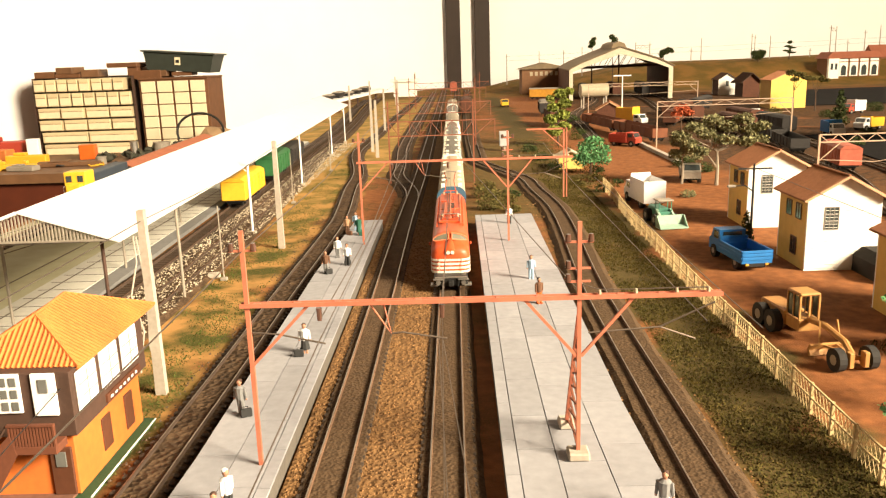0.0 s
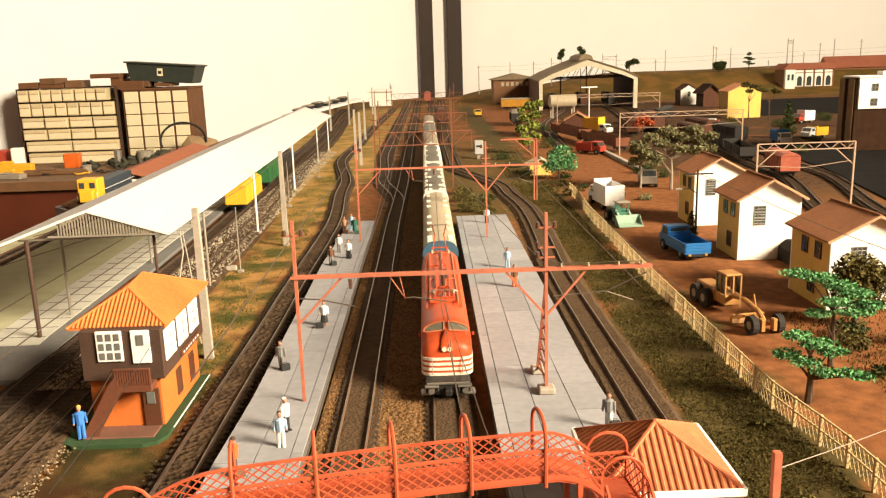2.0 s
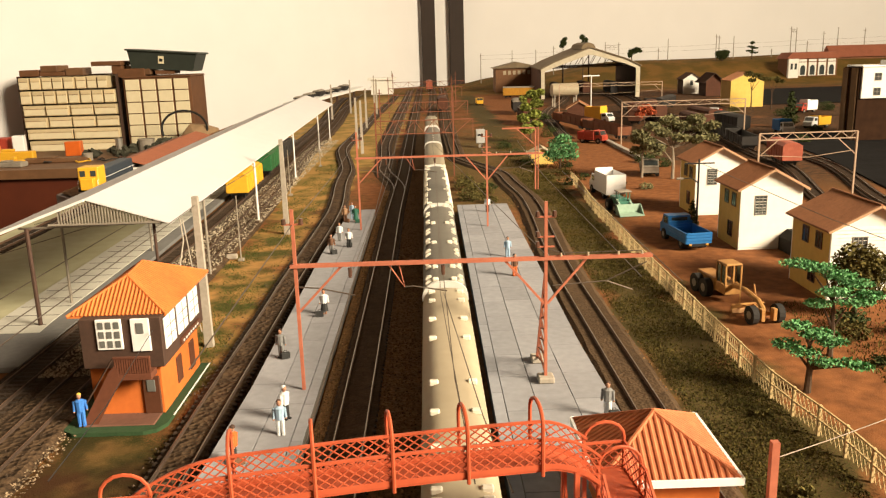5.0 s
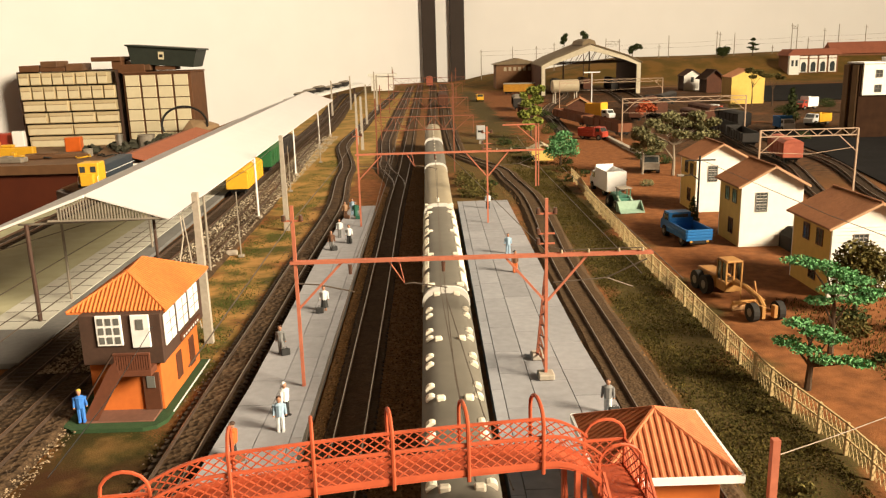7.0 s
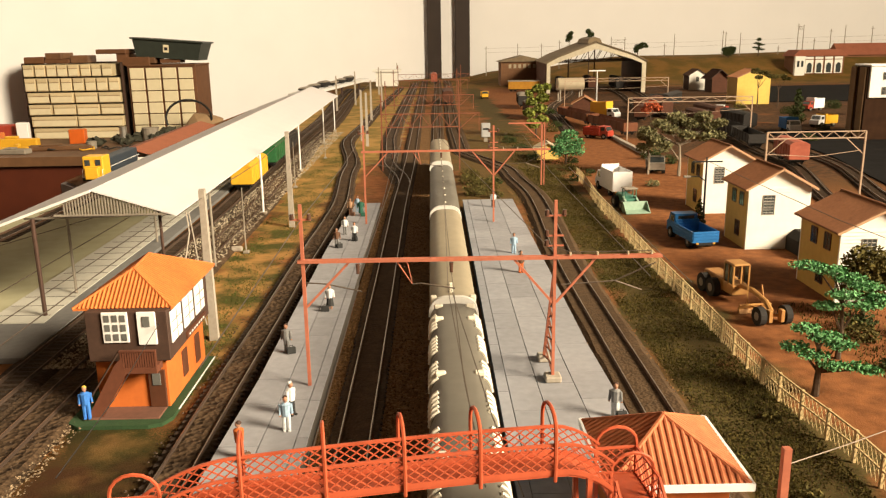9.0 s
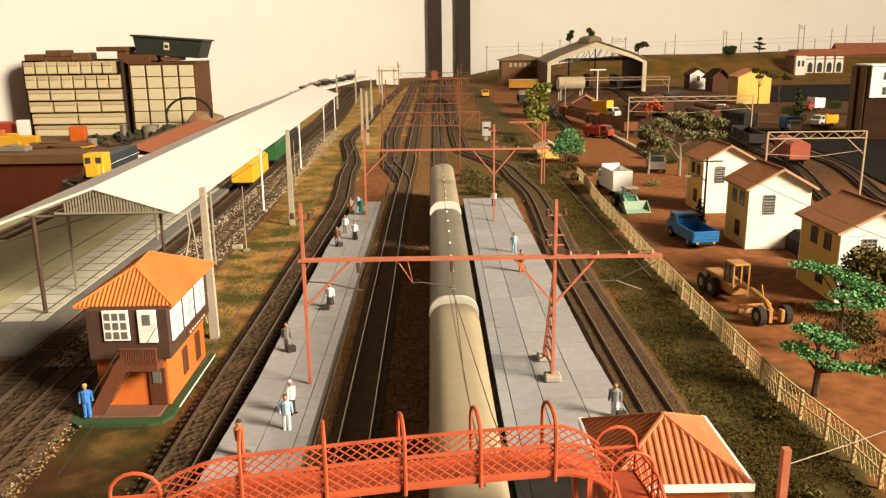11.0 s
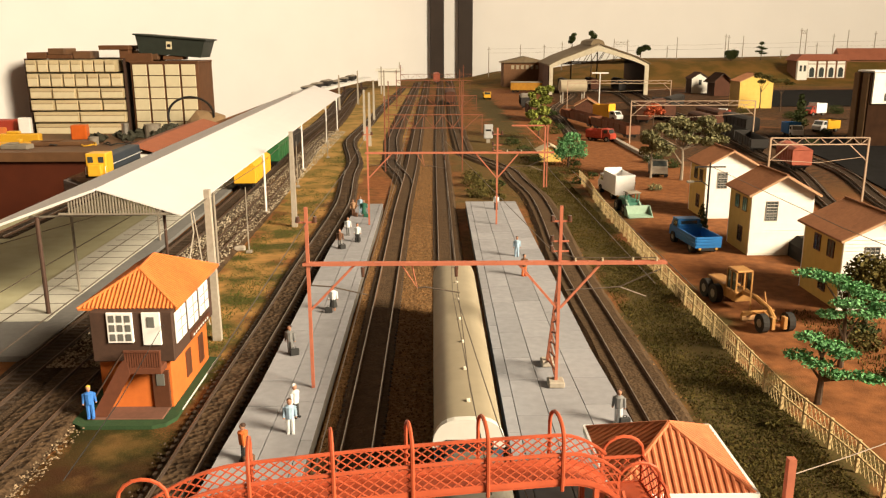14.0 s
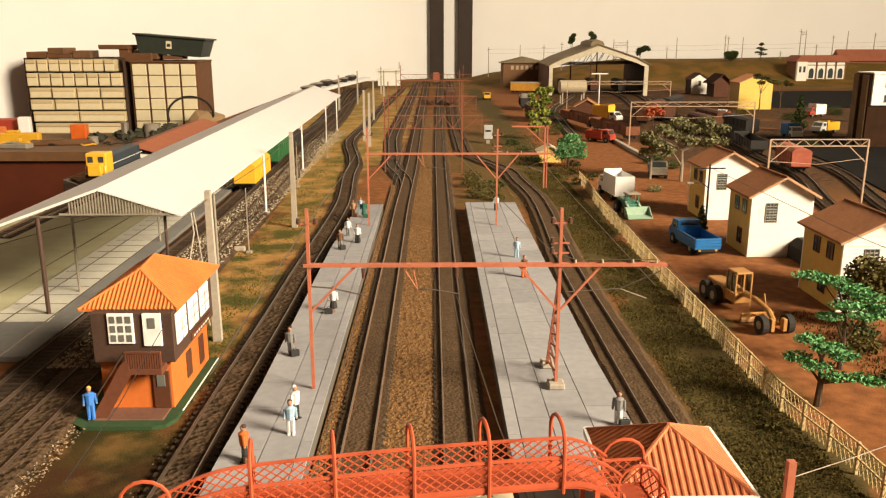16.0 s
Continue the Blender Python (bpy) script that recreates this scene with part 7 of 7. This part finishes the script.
part("side_wall", box(bm_(), -203, 8, 0, -198, 555, 118), M_RUST, t, "dark side wall")
part("side_wall", box(bm_(), 198, 8, 0, 203, 555, 124), M_RUST, t, "dark side wall")
part("ridge_vent", prism(bm_(), [(-30, 196), (30, 196), (22, 214), (0, 222), (-22, 214)], 60, 420), M_SHEDROOF, t, "raised ridge ventilator")
tr_ = bm_()
for yy in (150, 320, 490):
    bar(tr_, (-198, yy, 118), (198, yy, 124), 4)
    for k in range(6):
        bar(tr_, (-170 + k * 60, yy, 120), (-140 + k * 60, yy, 150 if k in (0, 5) else 172), 2.5)
part("roof_truss", tr_, M_DARKWOOD, t, "dark roof trusses")
for x in (-60, 60):
    part("inner_post", bar(bm_(), (x, 480, 0), (x, 480, 170), 5), M_DARKWOOD, t)
for x, y, m_ in ((560, 3560, M_DARKSTOCK), (690, 3620, M_RUST), (800, 3580, M_DARKSTOCK)):
    wagon(x, y, -3, 200, m_, "sooty locomotive-sized stock standing in the shed", h=48, group="stock in the engine shed")

# long brown building beside the shed
t = thing("carriage_shed", 338, 3980, 38, 0, "long brown timber carriage shed with small windows", "shed")
part("wall", box(bm_(), 0, 0, -38, 210, 160, 78), mat("brown_timber", (0.20, 0.10, 0.05), None, 0.85, 100, 0.15), t)
part("roof", prism(bm_(), [(-16, 76), (105, 104), (226, 76)], -12, 170), M_SHEDROOF, t)
for k in range(7):
    part("window", box(bm_(), 36 + k * 23, -1, 46, 49 + k * 23, 0, 64), M_CREAM, t, "small pale window")

# water tank, lamp, hut and trucks of the depot
t = thing("water_tank", 488, 2900, 0, 6, "cream cylindrical water tank on legs", "water tank")
part("tank", rod(bm_(), (-46, 0, 62), (46, 0, 62), 22, n=20), M_CREAM, t, "cream steel tank")
for x in (-38, 38):
    for y in (-14, 14):
        part("leg", bar(bm_(), (x, y, 0), (x, y, 44), 4), M_CONC, t)
t = thing("yard_lamp", 552, 2750, 0, 0, "white twin-arm yard lamp", "street lamp")
part("pole", rod(bm_(), (0, 0, 0), (0, 0, 112), 2.2, 1.6, n=8), M_WHITE, t)
part("lamp_arm", bar(bm_(), (-27, 0, 112), (27, 0, 112), 3.5), M_WHITE, t)
gable_house(420, 2440, 70, 70, 30, 50, "low brown depot hut with gabled roof", -10, M_RUST, M_DARKWOOD, M_BROWNTILE, 4, False, None, "hut", "far houses")
truck(486, 2290, 215, M_YEL, M_WHITE, "yellow and white truck beside the depot", False, 90, 34)
truck(207, 3170, 180, M_YEL, M_YEL, "small yellow truck on the far road", False, 70, 14)
truck(828, 1885, 176, M_TRUCKBLUE, M_WHITE, "blue and white truck in the yard", False, 72, 22)
truck(952, 1985, 120, M_YEL, M_WHITE, "yellow truck with raised white cover", False, 72, 18)
truck(1125, 2425, 120, M_WHITE, M_CARRED, "pale red and white van body truck", False, 72, 26)
truck(830, 2350, 150, M_CARRED, M_WHITE, "red and white small truck", False, 60, 12)
# grey lineside cabinet
t = thing("lineside_cabinet", 121, 1790, 0, 0, "grey lineside control cabinet on a stand", "cabinet")
part("case", bbox(bm_(), -9.5, -6, 10, 9.5, 6, 40, 0.8), mat("cabinet_grey", (0.42, 0.42, 0.42), None, 0.5, 100, 0.05), t)
part("door_slot", box(bm_(), -6, -6.5, 26, 6, -6, 30), M_BLACK, t)
part("stand", box(bm_(), -4, -3, 0, 4, 3, 10), M_GREYWOOD, t)
# pale hut by the green shrub
gable_house(196, 1500, 40, 34, 20, 30, "tiny hut with pale roof behind the shrub", 0, M_HOUSEY, M_HOUSEY, M_CREAM, 4, False, None, "hut", "far houses")

# ---------------------------------------------------------------- far bank: wagons, poles and trees
t = thing("warehouse", 2170, 4420, 0, -3, "long brown-roofed warehouse behind the station", "building", "far houses")
part("wall", box(bm_(), 0, 0, 0, 560, 120, 118), mat("brown_render", (0.22, 0.10, 0.05)), t, "brown rendered wall")
part("roof", prism(bm_(), [(-10, 112), (132, 112), (60, 172)], -16, 580, "x"), mat("red_tile", (0.30, 0.10, 0.055)), t, "red-brown tiled roof")
for k in range(9):
    part("window", bbox(bm_(), 30 + k * 60, -2, 60, 58 + k * 60, 0, 92, 0.6), M_GLASS, t, "dark window")
POLES = ((305, 182), (476, 194), (605, 194), (702, 209), (983, 223), (1057, 220), (1274, 185), (1326, 232), (1589, 247), (1605, 241), (1685, 235), (1895, 164), (1997, 277), (2026, 271), (2089, 200), (2176, 247), (2254, 268), (2402, 259), (2560, 262))
for k, (x, top) in enumerate(POLES):
    z0 = ground_z(x, 4560) - 1
    h = top - z0
    b = bm_()
    rod(b, (0, 0, 0), (0, 0, h), 2.8, 1.8, n=6)
    if k % 3 != 1:
        bar(b, (-9, 0, h - 12), (9, 0, h - 12), 1.8)
    solid("catenary_pole", b, M_GREYWOOD, x, 4560, z0, 0, "thin grey pole on the far bank", "pole", "poles on the far bank")
for nm, x0, x1, z in (("catenary_bridge", 983, 1057, 206), ("catenary_bridge", 1997, 2026, 262)):
    b = bm_()
    for dz in (0, -14):
        bar(b, (x0, 0, z + dz), (x1, 0, z + dz), 2.0)
    for k in range(4):
        xa, xb = x0 + (x1 - x0) * k / 4, x0 + (x1 - x0) * (k + 1) / 4
        bar(b, (xa, 0, z - 14 * (k % 2)), (xb, 0, z - 14 * ((k + 1) % 2)), 1.2)
    solid(nm, b, M_GREYWOOD, 0, 4556, 0, 0, "light lattice beam between two poles", "catenary beam", "poles on the far bank")
for za, zb_ in ((150, 190), (172, 214)):
    b = bm_()
    line(b, [(300 + k * 226, 4557, za + (zb_ - za) * k / 10 - 3 * (k % 2)) for k in range(11)], 0.5, 4)
    solid("bank_wire", b, M_WIRE, 0, 0, 0, 0, "thin wire strung along the far bank", "wire", "wires on the far bank")
# dark trees along the skyline
for i, (x, y, h, blobs, lab) in enumerate((
        (1114, 4500, 86, [(6, 0, 62, 26, 18, 14), (28, 0, 72, 20, 16, 12), (-10, 0, 46, 14, 12, 16), (44, 0, 62, 12, 11, 8)], "leaning dark bushy tree on the far bank"),
        (1597, 4480, 60, [(0, 0, 30, 34, 24, 22), (14, 0, 44, 24, 18, 15), (-16, 0, 42, 22, 18, 14)], "round dark shrub tree on the far bank"),
        (1764, 4500, 92, [(0, 0, 84, 14, 12, 5), (-8, 0, 66, 20, 14, 4), (12, 0, 58, 20, 14, 4), (-10, 0, 44, 24, 16, 4), (10, 0, 34, 22, 16, 4), (0, 0, 90, 8, 8, 4)], "dark layered pine on the far bank"),
        (712, 4300, 220, [(0, 0, 196, 17, 14, 18), (8, 0, 214, 13, 11, 9), (-8, 0, 180, 12, 10, 10)], "tall dark tree behind the engine shed"),
        (814, 4300, 226, [(-6, 0, 214, 15, 13, 12), (8, 0, 198, 17, 14, 14), (0, 0, 184, 12, 10, 8)], "tall dark tree behind the engine shed"))):
    tree(x, y, h, 3.2, blobs, M_LEAF4, lab, 110, 3.2, 60 + i, z=ground_z(x, y), group="far trees")
# red-leaved shrub beyond the yard gantry
tree(520, 1940, 78, 2.0, [(0, 0, 62, 17, 14, 10), (14, 0, 54, 13, 11, 8), (-12, 0, 50, 12, 11, 8)], leafmat("rust_red_leaves", (0.50, 0.11, 0.04), (0.26, 0.06, 0.03)), "rust-red model tree beyond the yard gantry", 130, 2.6, 76)
tree(1014, 2560, 116, 2.4, [(-12, 0, 112, 15, 12, 9), (14, 0, 106, 18, 14, 7), (0, 0, 92, 13, 11, 6), (34, 0, 96, 14, 12, 5)], M_LEAF5, "palm-like tree in front of the yellow house", 60, 3.5, 70)
tree(1078, 2560, 104, 2.4, [(-20, 0, 92, 18, 14, 5), (4, 0, 94, 18, 14, 6), (24, 0, 86, 16, 12, 5)], M_LEAF5, "palm-like tree beside the yellow house", 60, 3.5, 71)
tree(898, 2010, 90, 3, [(0, 0, 20, 20, 18, 14), (0, 0, 42, 16, 15, 14), (0, 0, 62, 11, 11, 14), (0, 0, 80, 6, 6, 10)], M_LEAF4, "dark conical fir in the yard", 90, 2.6, 72, name="fir_tree")
tree(1180, 2250, 90, 3, [(0, 0, 30, 26, 22, 20), (0, 0, 60, 20, 16, 18)], M_LEAF4, "dark bushy tree at the yard edge", 70, 3.0, 73)

# ---------------------------------------------------------------- white ledge with models along the slanted wall
t = thing("wall_ledge", 0, 0, 0, 0, "thin white ledge on dark legs with models on it", "ledge", kind="structure")
part("ledge_board", prism(bm_(), [(-480, 2820), (-420, 2790), (-285, 3900), (-330, 3990)], 40, 50, "z"), M_WHITE, t, "white painted board")
for x, y in ((-440, 2850), (-400, 3150), (-365, 3450), (-325, 3800)):
    part("leg", bar(bm_(), (x, y, 0), (x, y, 40), 8), M_DARKWOOD, t)
for i, (x, y, a, ln) in enumerate(((-436, 2930, -7, 80), (-422, 3050, -7, 70), (-405, 3190, -7, 70), (-388, 3330, -7, 90), (-370, 3480, -7, 60), (-352, 3620, -7, 80))):
    wagon(x, y, a, ln, M_DARKSTOCK, "small dark wagon standing on the white ledge", M_GREYWOOD, h=13 + 4 * (i % 3), z=48, ribs=4, group="models on the ledge")
b = bm_()
prism(b, [(-110, 0), (0, 0), (0, 70), (-110, 70)], 0, 80)
box(b, -125, -10, 70, 15, 90, 80)
solid("signal_box", b, M_HOUSEW, -160, 4150, 0, 0, "small white flat-roofed building by the far wall", "building")

# ---------------------------------------------------------------- workbench with shelves of boxes
BEFORE = set(bpy.data.objects)
M_BENCH = mat("bench_wood", (0.17, 0.085, 0.04), (0.10, 0.05, 0.025), 0.6, 30, 0.15)
M_CAB = mat("dark_red_cabinet", (0.10, 0.025, 0.012), (0.07, 0.018, 0.010), 0.45, 20, 0.05)
M_CARD = mat("cream_carton", (0.60, 0.49, 0.30), (0.52, 0.42, 0.25), 0.8, 40, 0.05, obj=0.12)
M_LABEL = mat("white_label", (0.70, 0.62, 0.43), (0.63, 0.55, 0.37), 0.7, 50, 0.0)
M_BRWOOD = mat("brown_frame", (0.15, 0.065, 0.028), (0.10, 0.045, 0.02), 0.7, 40, 0.1)
t = thing("workbench", -1550, 2900, 0, 0, "brown wooden workbench with dark red cabinet front", "workbench")
part("bench_top", prism(bm_(), [(-175, -400), (880, -400), (880, 520), (190, 430), (-172, 95)], -138, -110, "z"), M_BENCH, t, "scuffed brown bench top")
part("bench_front", prism(bm_(), [(-165, -380), (870, -380), (870, 480), (195, 410), (-162, 85)], -842, -138.5, "z"), M_CAB, t, "dark red cabinet under the bench")


def carton(x, z, w, h, y=3000, d=180):
    t_ = thing("carton", x, y, z, 0, "cream model carton with a printed end", "carton", "stacked cartons")
    part("box_body", bbox(bm_(), 0, 0, 0, w, d, h, 1.5), M_CARD, t_)
    part("end_label", bbox(bm_(), w * 0.04, -0.8, h * 0.08, w * 0.97, 0, h * 0.62, 0.3), M_LABEL, t_, "pale printed label")
    part("lid_edge", box(bm_(), 1, -0.9, h * 0.66, w - 1, 0, h * 0.69), M_BRWOOD, t_, "thin brown lid edge")


rows_ = [(6, -109, 42, 2, -1436, 334), (5, -66, 41, 2, -1440, 336), (4, -24, 41, 4, -1443, 338), (3, 18, 41, 4, -1446, 340), (2, 60, 50, 8, -1448, 340), (1, 111, 46, 8, -1448, 322)]
for _, z, h, n, x0, tot in rows_:
    w = tot / n
    for k in range(n):
        carton(x0 + k * w + 2, z, w - 6, h - 5, 3000 + rnd.uniform(-6, 6))
# shelf board rows behind the cartons
t = thing("carton_rack", -1455, 3012, -110, 0, "dark shelf rack holding stacked cartons", "shelf")
for xx in (0, 350):
    part("upright", box(bm_(), xx, 0, 0, xx + 6, 170, 268), M_DARKWOOD, t)
part("back_panel", box(bm_(), 6, 182, 0, 350, 186, 268), M_DARKWOOD, t)
# drawer cabinet
t = thing("drawer_cabinet", -1078, 3000, -110, 0, "brown wooden cabinet with four columns of pale drawers", "drawer cabinet")
part("case", bbox(bm_(), 0, 4, 0, 242, 190, 252, 2), M_BRWOOD, t)
for c in range(4):
    for r_ in range(6):
        d_ = part("drawer", bbox(bm_(), 9 + c * 57.6, -2, 6 + r_ * 40.6, 58.5 + c * 57.6, 5, 43.6 + r_ * 40.6, 1.2), M_LABEL, t, "pale drawer front")
part("top_edge", bbox(bm_(), -2, 0, 252, 244, 192, 258, 1), M_BRWOOD, t)
# dark plastic crate on the cabinet
t = thing("plastic_crate", -1048, 3010, 156, 0, "dark grey-green plastic crate on the drawer cabinet", "crate")
cr = bm_()
lo, hi = [(14, 8), (262, 8), (262, 150), (14, 150)], [(0, 0), (278, 0), (278, 160), (0, 160)]
va, vb = [cr.verts.new((*p, 2)) for p in lo], [cr.verts.new((*p, 72)) for p in hi]
for i in range(4):
    cr.faces.new((va[i], va[(i + 1) % 4], vb[(i + 1) % 4], vb[i]))
cr.faces.new(va[::-1])
cr.faces.new(vb)
M_CRATE = mat("dark_green_plastic", (0.035, 0.042, 0.034), None, 0.5, 40, 0.05)
t.matrix_basis = pose(-1.058, 3.01, 0.176, 0, 4.6, 0) @ Matrix.Scale(0.88, 4)
part("tub", cr, M_CRATE, t)
part("rim", bbox(bm_(), -8, -8, 70, 286, 168, 77, 2), M_CRATE, t, "turned rim")
part("sticker", bbox(bm_(), 124, 1.0, 26, 146, 6.0, 56, 0.3), M_LABEL, t, "white sticker")
part("sticker_print", box(bm_(), 128, 0.6, 34, 142, 1.0, 46), M_BLACK, t)
for x, z, w, h, d in ((-1448, 157, 70, 22, 120), (-1376, 157, 90, 14, 120), (-1371, 171, 60, 22, 90), (-1283, 157, 60, 26, 110), (-1100, 145, 100, 30, 120), (-1190, 187, 110, 16, 90), (-1118, 157, 36, 34, 80), (-1040, 152, 60, 24, 90), (-965, 152, 70, 14, 90)):
    b = bm_()
    bbox(b, 0, 0, 0, w, d, h, 2)
    solid("wooden_box", b, M_BRWOOD if w != 60 else M_BENCH, x, 3020, z, rnd.uniform(-6, 6), "small brown wooden box on the stacked cartons", "box", "boxes on the cartons")
b = bm_()
rod(b, (0, 0, 0), (0, 0, 34), 26, 30, n=16)
solid("tin", b, M_STEEL, -1062, 3080, 152, 0, "round metal tin beside the crate", "tin")
# clutter on the bench
b = bm_()
bbox(b, 0, 0, 0, 52, 40, 50, 3)
solid("orange_box", b, mat("orange_plastic", (0.65, 0.13, 0.02), None, 0.4, 40, 0.0), -1235, 2820, -110, 8, "bright orange plastic box on the bench", "box")
b = bm_()
bbox(b, 0, 0, 0, 40, 30, 70, 3)
solid("white_bottle", b, M_WHITE, -1440, 2880, -110, 10, "white plastic bottle on the bench", "bottle")
for x, y, w, d, h, m_, nm, lab in ((-1420, 2700, 130, 30, 34, M_YEL, "model_locomotive", "yellow model locomotive shell on the bench"), (-1500, 2640, 90, 30, 26, M_YEL, "model_locomotive", "yellow model chassis on the bench"),
                                  (-1640, 2900, 170, 60, 60, M_CARRED, "toolbox", "red toolbox on the bench"), (-1560, 2780, 110, 50, 46, M_TILE, "carton", "orange carton on the bench"), (-1350, 2570, 90, 40, 16, M_GREYWOOD, "track_tool", "grey metal tool on the bench"),
                                  (-1300, 2640, 200, 60, 14, M_BENCH, "board", "brown offcut board on the bench")):
    b = bm_()
    bbox(b, 0, 0, 0, w, d, h, 3)
    bbox(b, w * 0.2, d * 0.1, h, w * 0.5, d * 0.9, h * 1.25, 2)
    solid(nm, b, m_, x, y, -110, rnd.uniform(-8, 8), lab, nm.replace("_", " "), "bench clutter")
for i, (x, y, s) in enumerate(((-1060, 2850, 46), (-1000, 2900, 56), (-930, 2930, 60), (-880, 2960, 50), (-1120, 2760, 40), (-1030, 2790, 34), (-950, 2860, 40))):
    b = bm_()
    ball(b, (0, 0, s * 0.3), s * 0.6, 3, (1.3, 0.9, 0.6))
    for v in b.verts:
        v.co += Vector((noise.noise(v.co / 14), noise.noise(v.co / 11 + Vector((5, 0, 0))), noise.noise(v.co / 12 + Vector((0, 9, 0))))) * 16
        v.co.z = max(0, v.co.z)
    solid("cloth", b, mat("dark_olive_cloth", (0.06, 0.058, 0.04), (0.03, 0.03, 0.02), 0.9, 60, 0.3), x, y, -110, i * 40, "dark olive crumpled cloth on the bench", "cloth", "bench clutter")
b = bm_()
ball(b, (0, 0, 40), 78, 2, (0.9, 0.8, 0.75))
for v in b.verts:
    v.co += Vector((noise.noise(v.co / 30), noise.noise(v.co / 26), noise.noise(v.co / 28 + Vector((3, 0, 0))))) * 14
    v.co.z = max(0, v.co.z)
solid("paper_bag", b, mat("kraft_paper", (0.34, 0.22, 0.12), None, 0.85, 40, 0.2), -790, 2900, -110, 0, "crumpled brown paper bag on the bench", "paper bag")
b = bm_()
line(b, [(-70 + 75 * math.cos(a / 10), 0, 70 + 62 * math.sin(a / 10)) for a in range(-4, 36)], 4, 6)
solid("cable_loop", b, M_BLACK, -760, 2860, -100, 10, "loop of thick black cable", "cable")
# tins, jar and cables among the clutter
for x, y, r, h, m_, nm, lab in ((-1055, 2840, 13, 52, M_STEEL, "tin", "tall silver tin on the bench"), (-975, 2880, 28, 44, M_GREYWOOD, "jar", "grey plastic jar on the bench"), (-1110, 2700, 16, 20, M_GREYWOOD, "tin", "low grey tin on the bench")):
    b = rod(bm_(), (0, 0, 0), (0, 0, h), r, r * 0.97, n=16)
    rod(b, (0, 0, h), (0, 0, h + 4), r * 1.05, r * 1.05, n=16)
    solid(nm, b, m_, x, y, -110, 0, lab, nm, "bench clutter")
for i in range(9):
    x, y = -1430 + i * 62 + rnd.uniform(-15, 15), 2600 + rnd.uniform(0, 130)
    b = bm_()
    a0, r0 = rnd.random() * 6, rnd.uniform(18, 44)
    line(b, [(r0 * k / 4 * math.cos(a0 + k * 0.5), r0 * k / 4 * math.sin(a0 + k * 0.5), 3 + 5 * math.sin(k * 1.3) ** 2) for k in range(9)], 2.4, 5)
    solid("cable", b, (M_BLACK, M_DARKWOOD, M_YEL)[i % 3], x, y, -110, 0, "loose bent cable lying on the bench", "cable", "bench clutter")
for x, y, w in ((-1392, 2590, 60), (-1322, 2605, 44)):
    b = bm_()
    bbox(b, 0, 0, 4, w, 22, 18, 2)
    bbox(b, w * 0.1, 3, 18, w * 0.45, 19, 28, 2)
    for k in (0.2, 0.8):
        rod(b, (w * k, -1, 5), (w * k, 23, 5), 5, n=10)
    solid("model_locomotive", b, M_YEL, x, y, -110, rnd.uniform(-12, 12), "small yellow model shunter on the bench", "model locomotive", "bench clutter")
# the bench and all on it stand back against the slanted wall
for ob in list(bpy.data.objects):
    if ob not in BEFORE and ob.parent is None:
        m_ = ob.matrix_basis.copy()
        ob.matrix_basis = Matrix.Translation((0, 0, 0.218)) @ Matrix.Scale(1.1, 4) @ Matrix.Translation((0, 0, -0.218)) @ m_

motions()
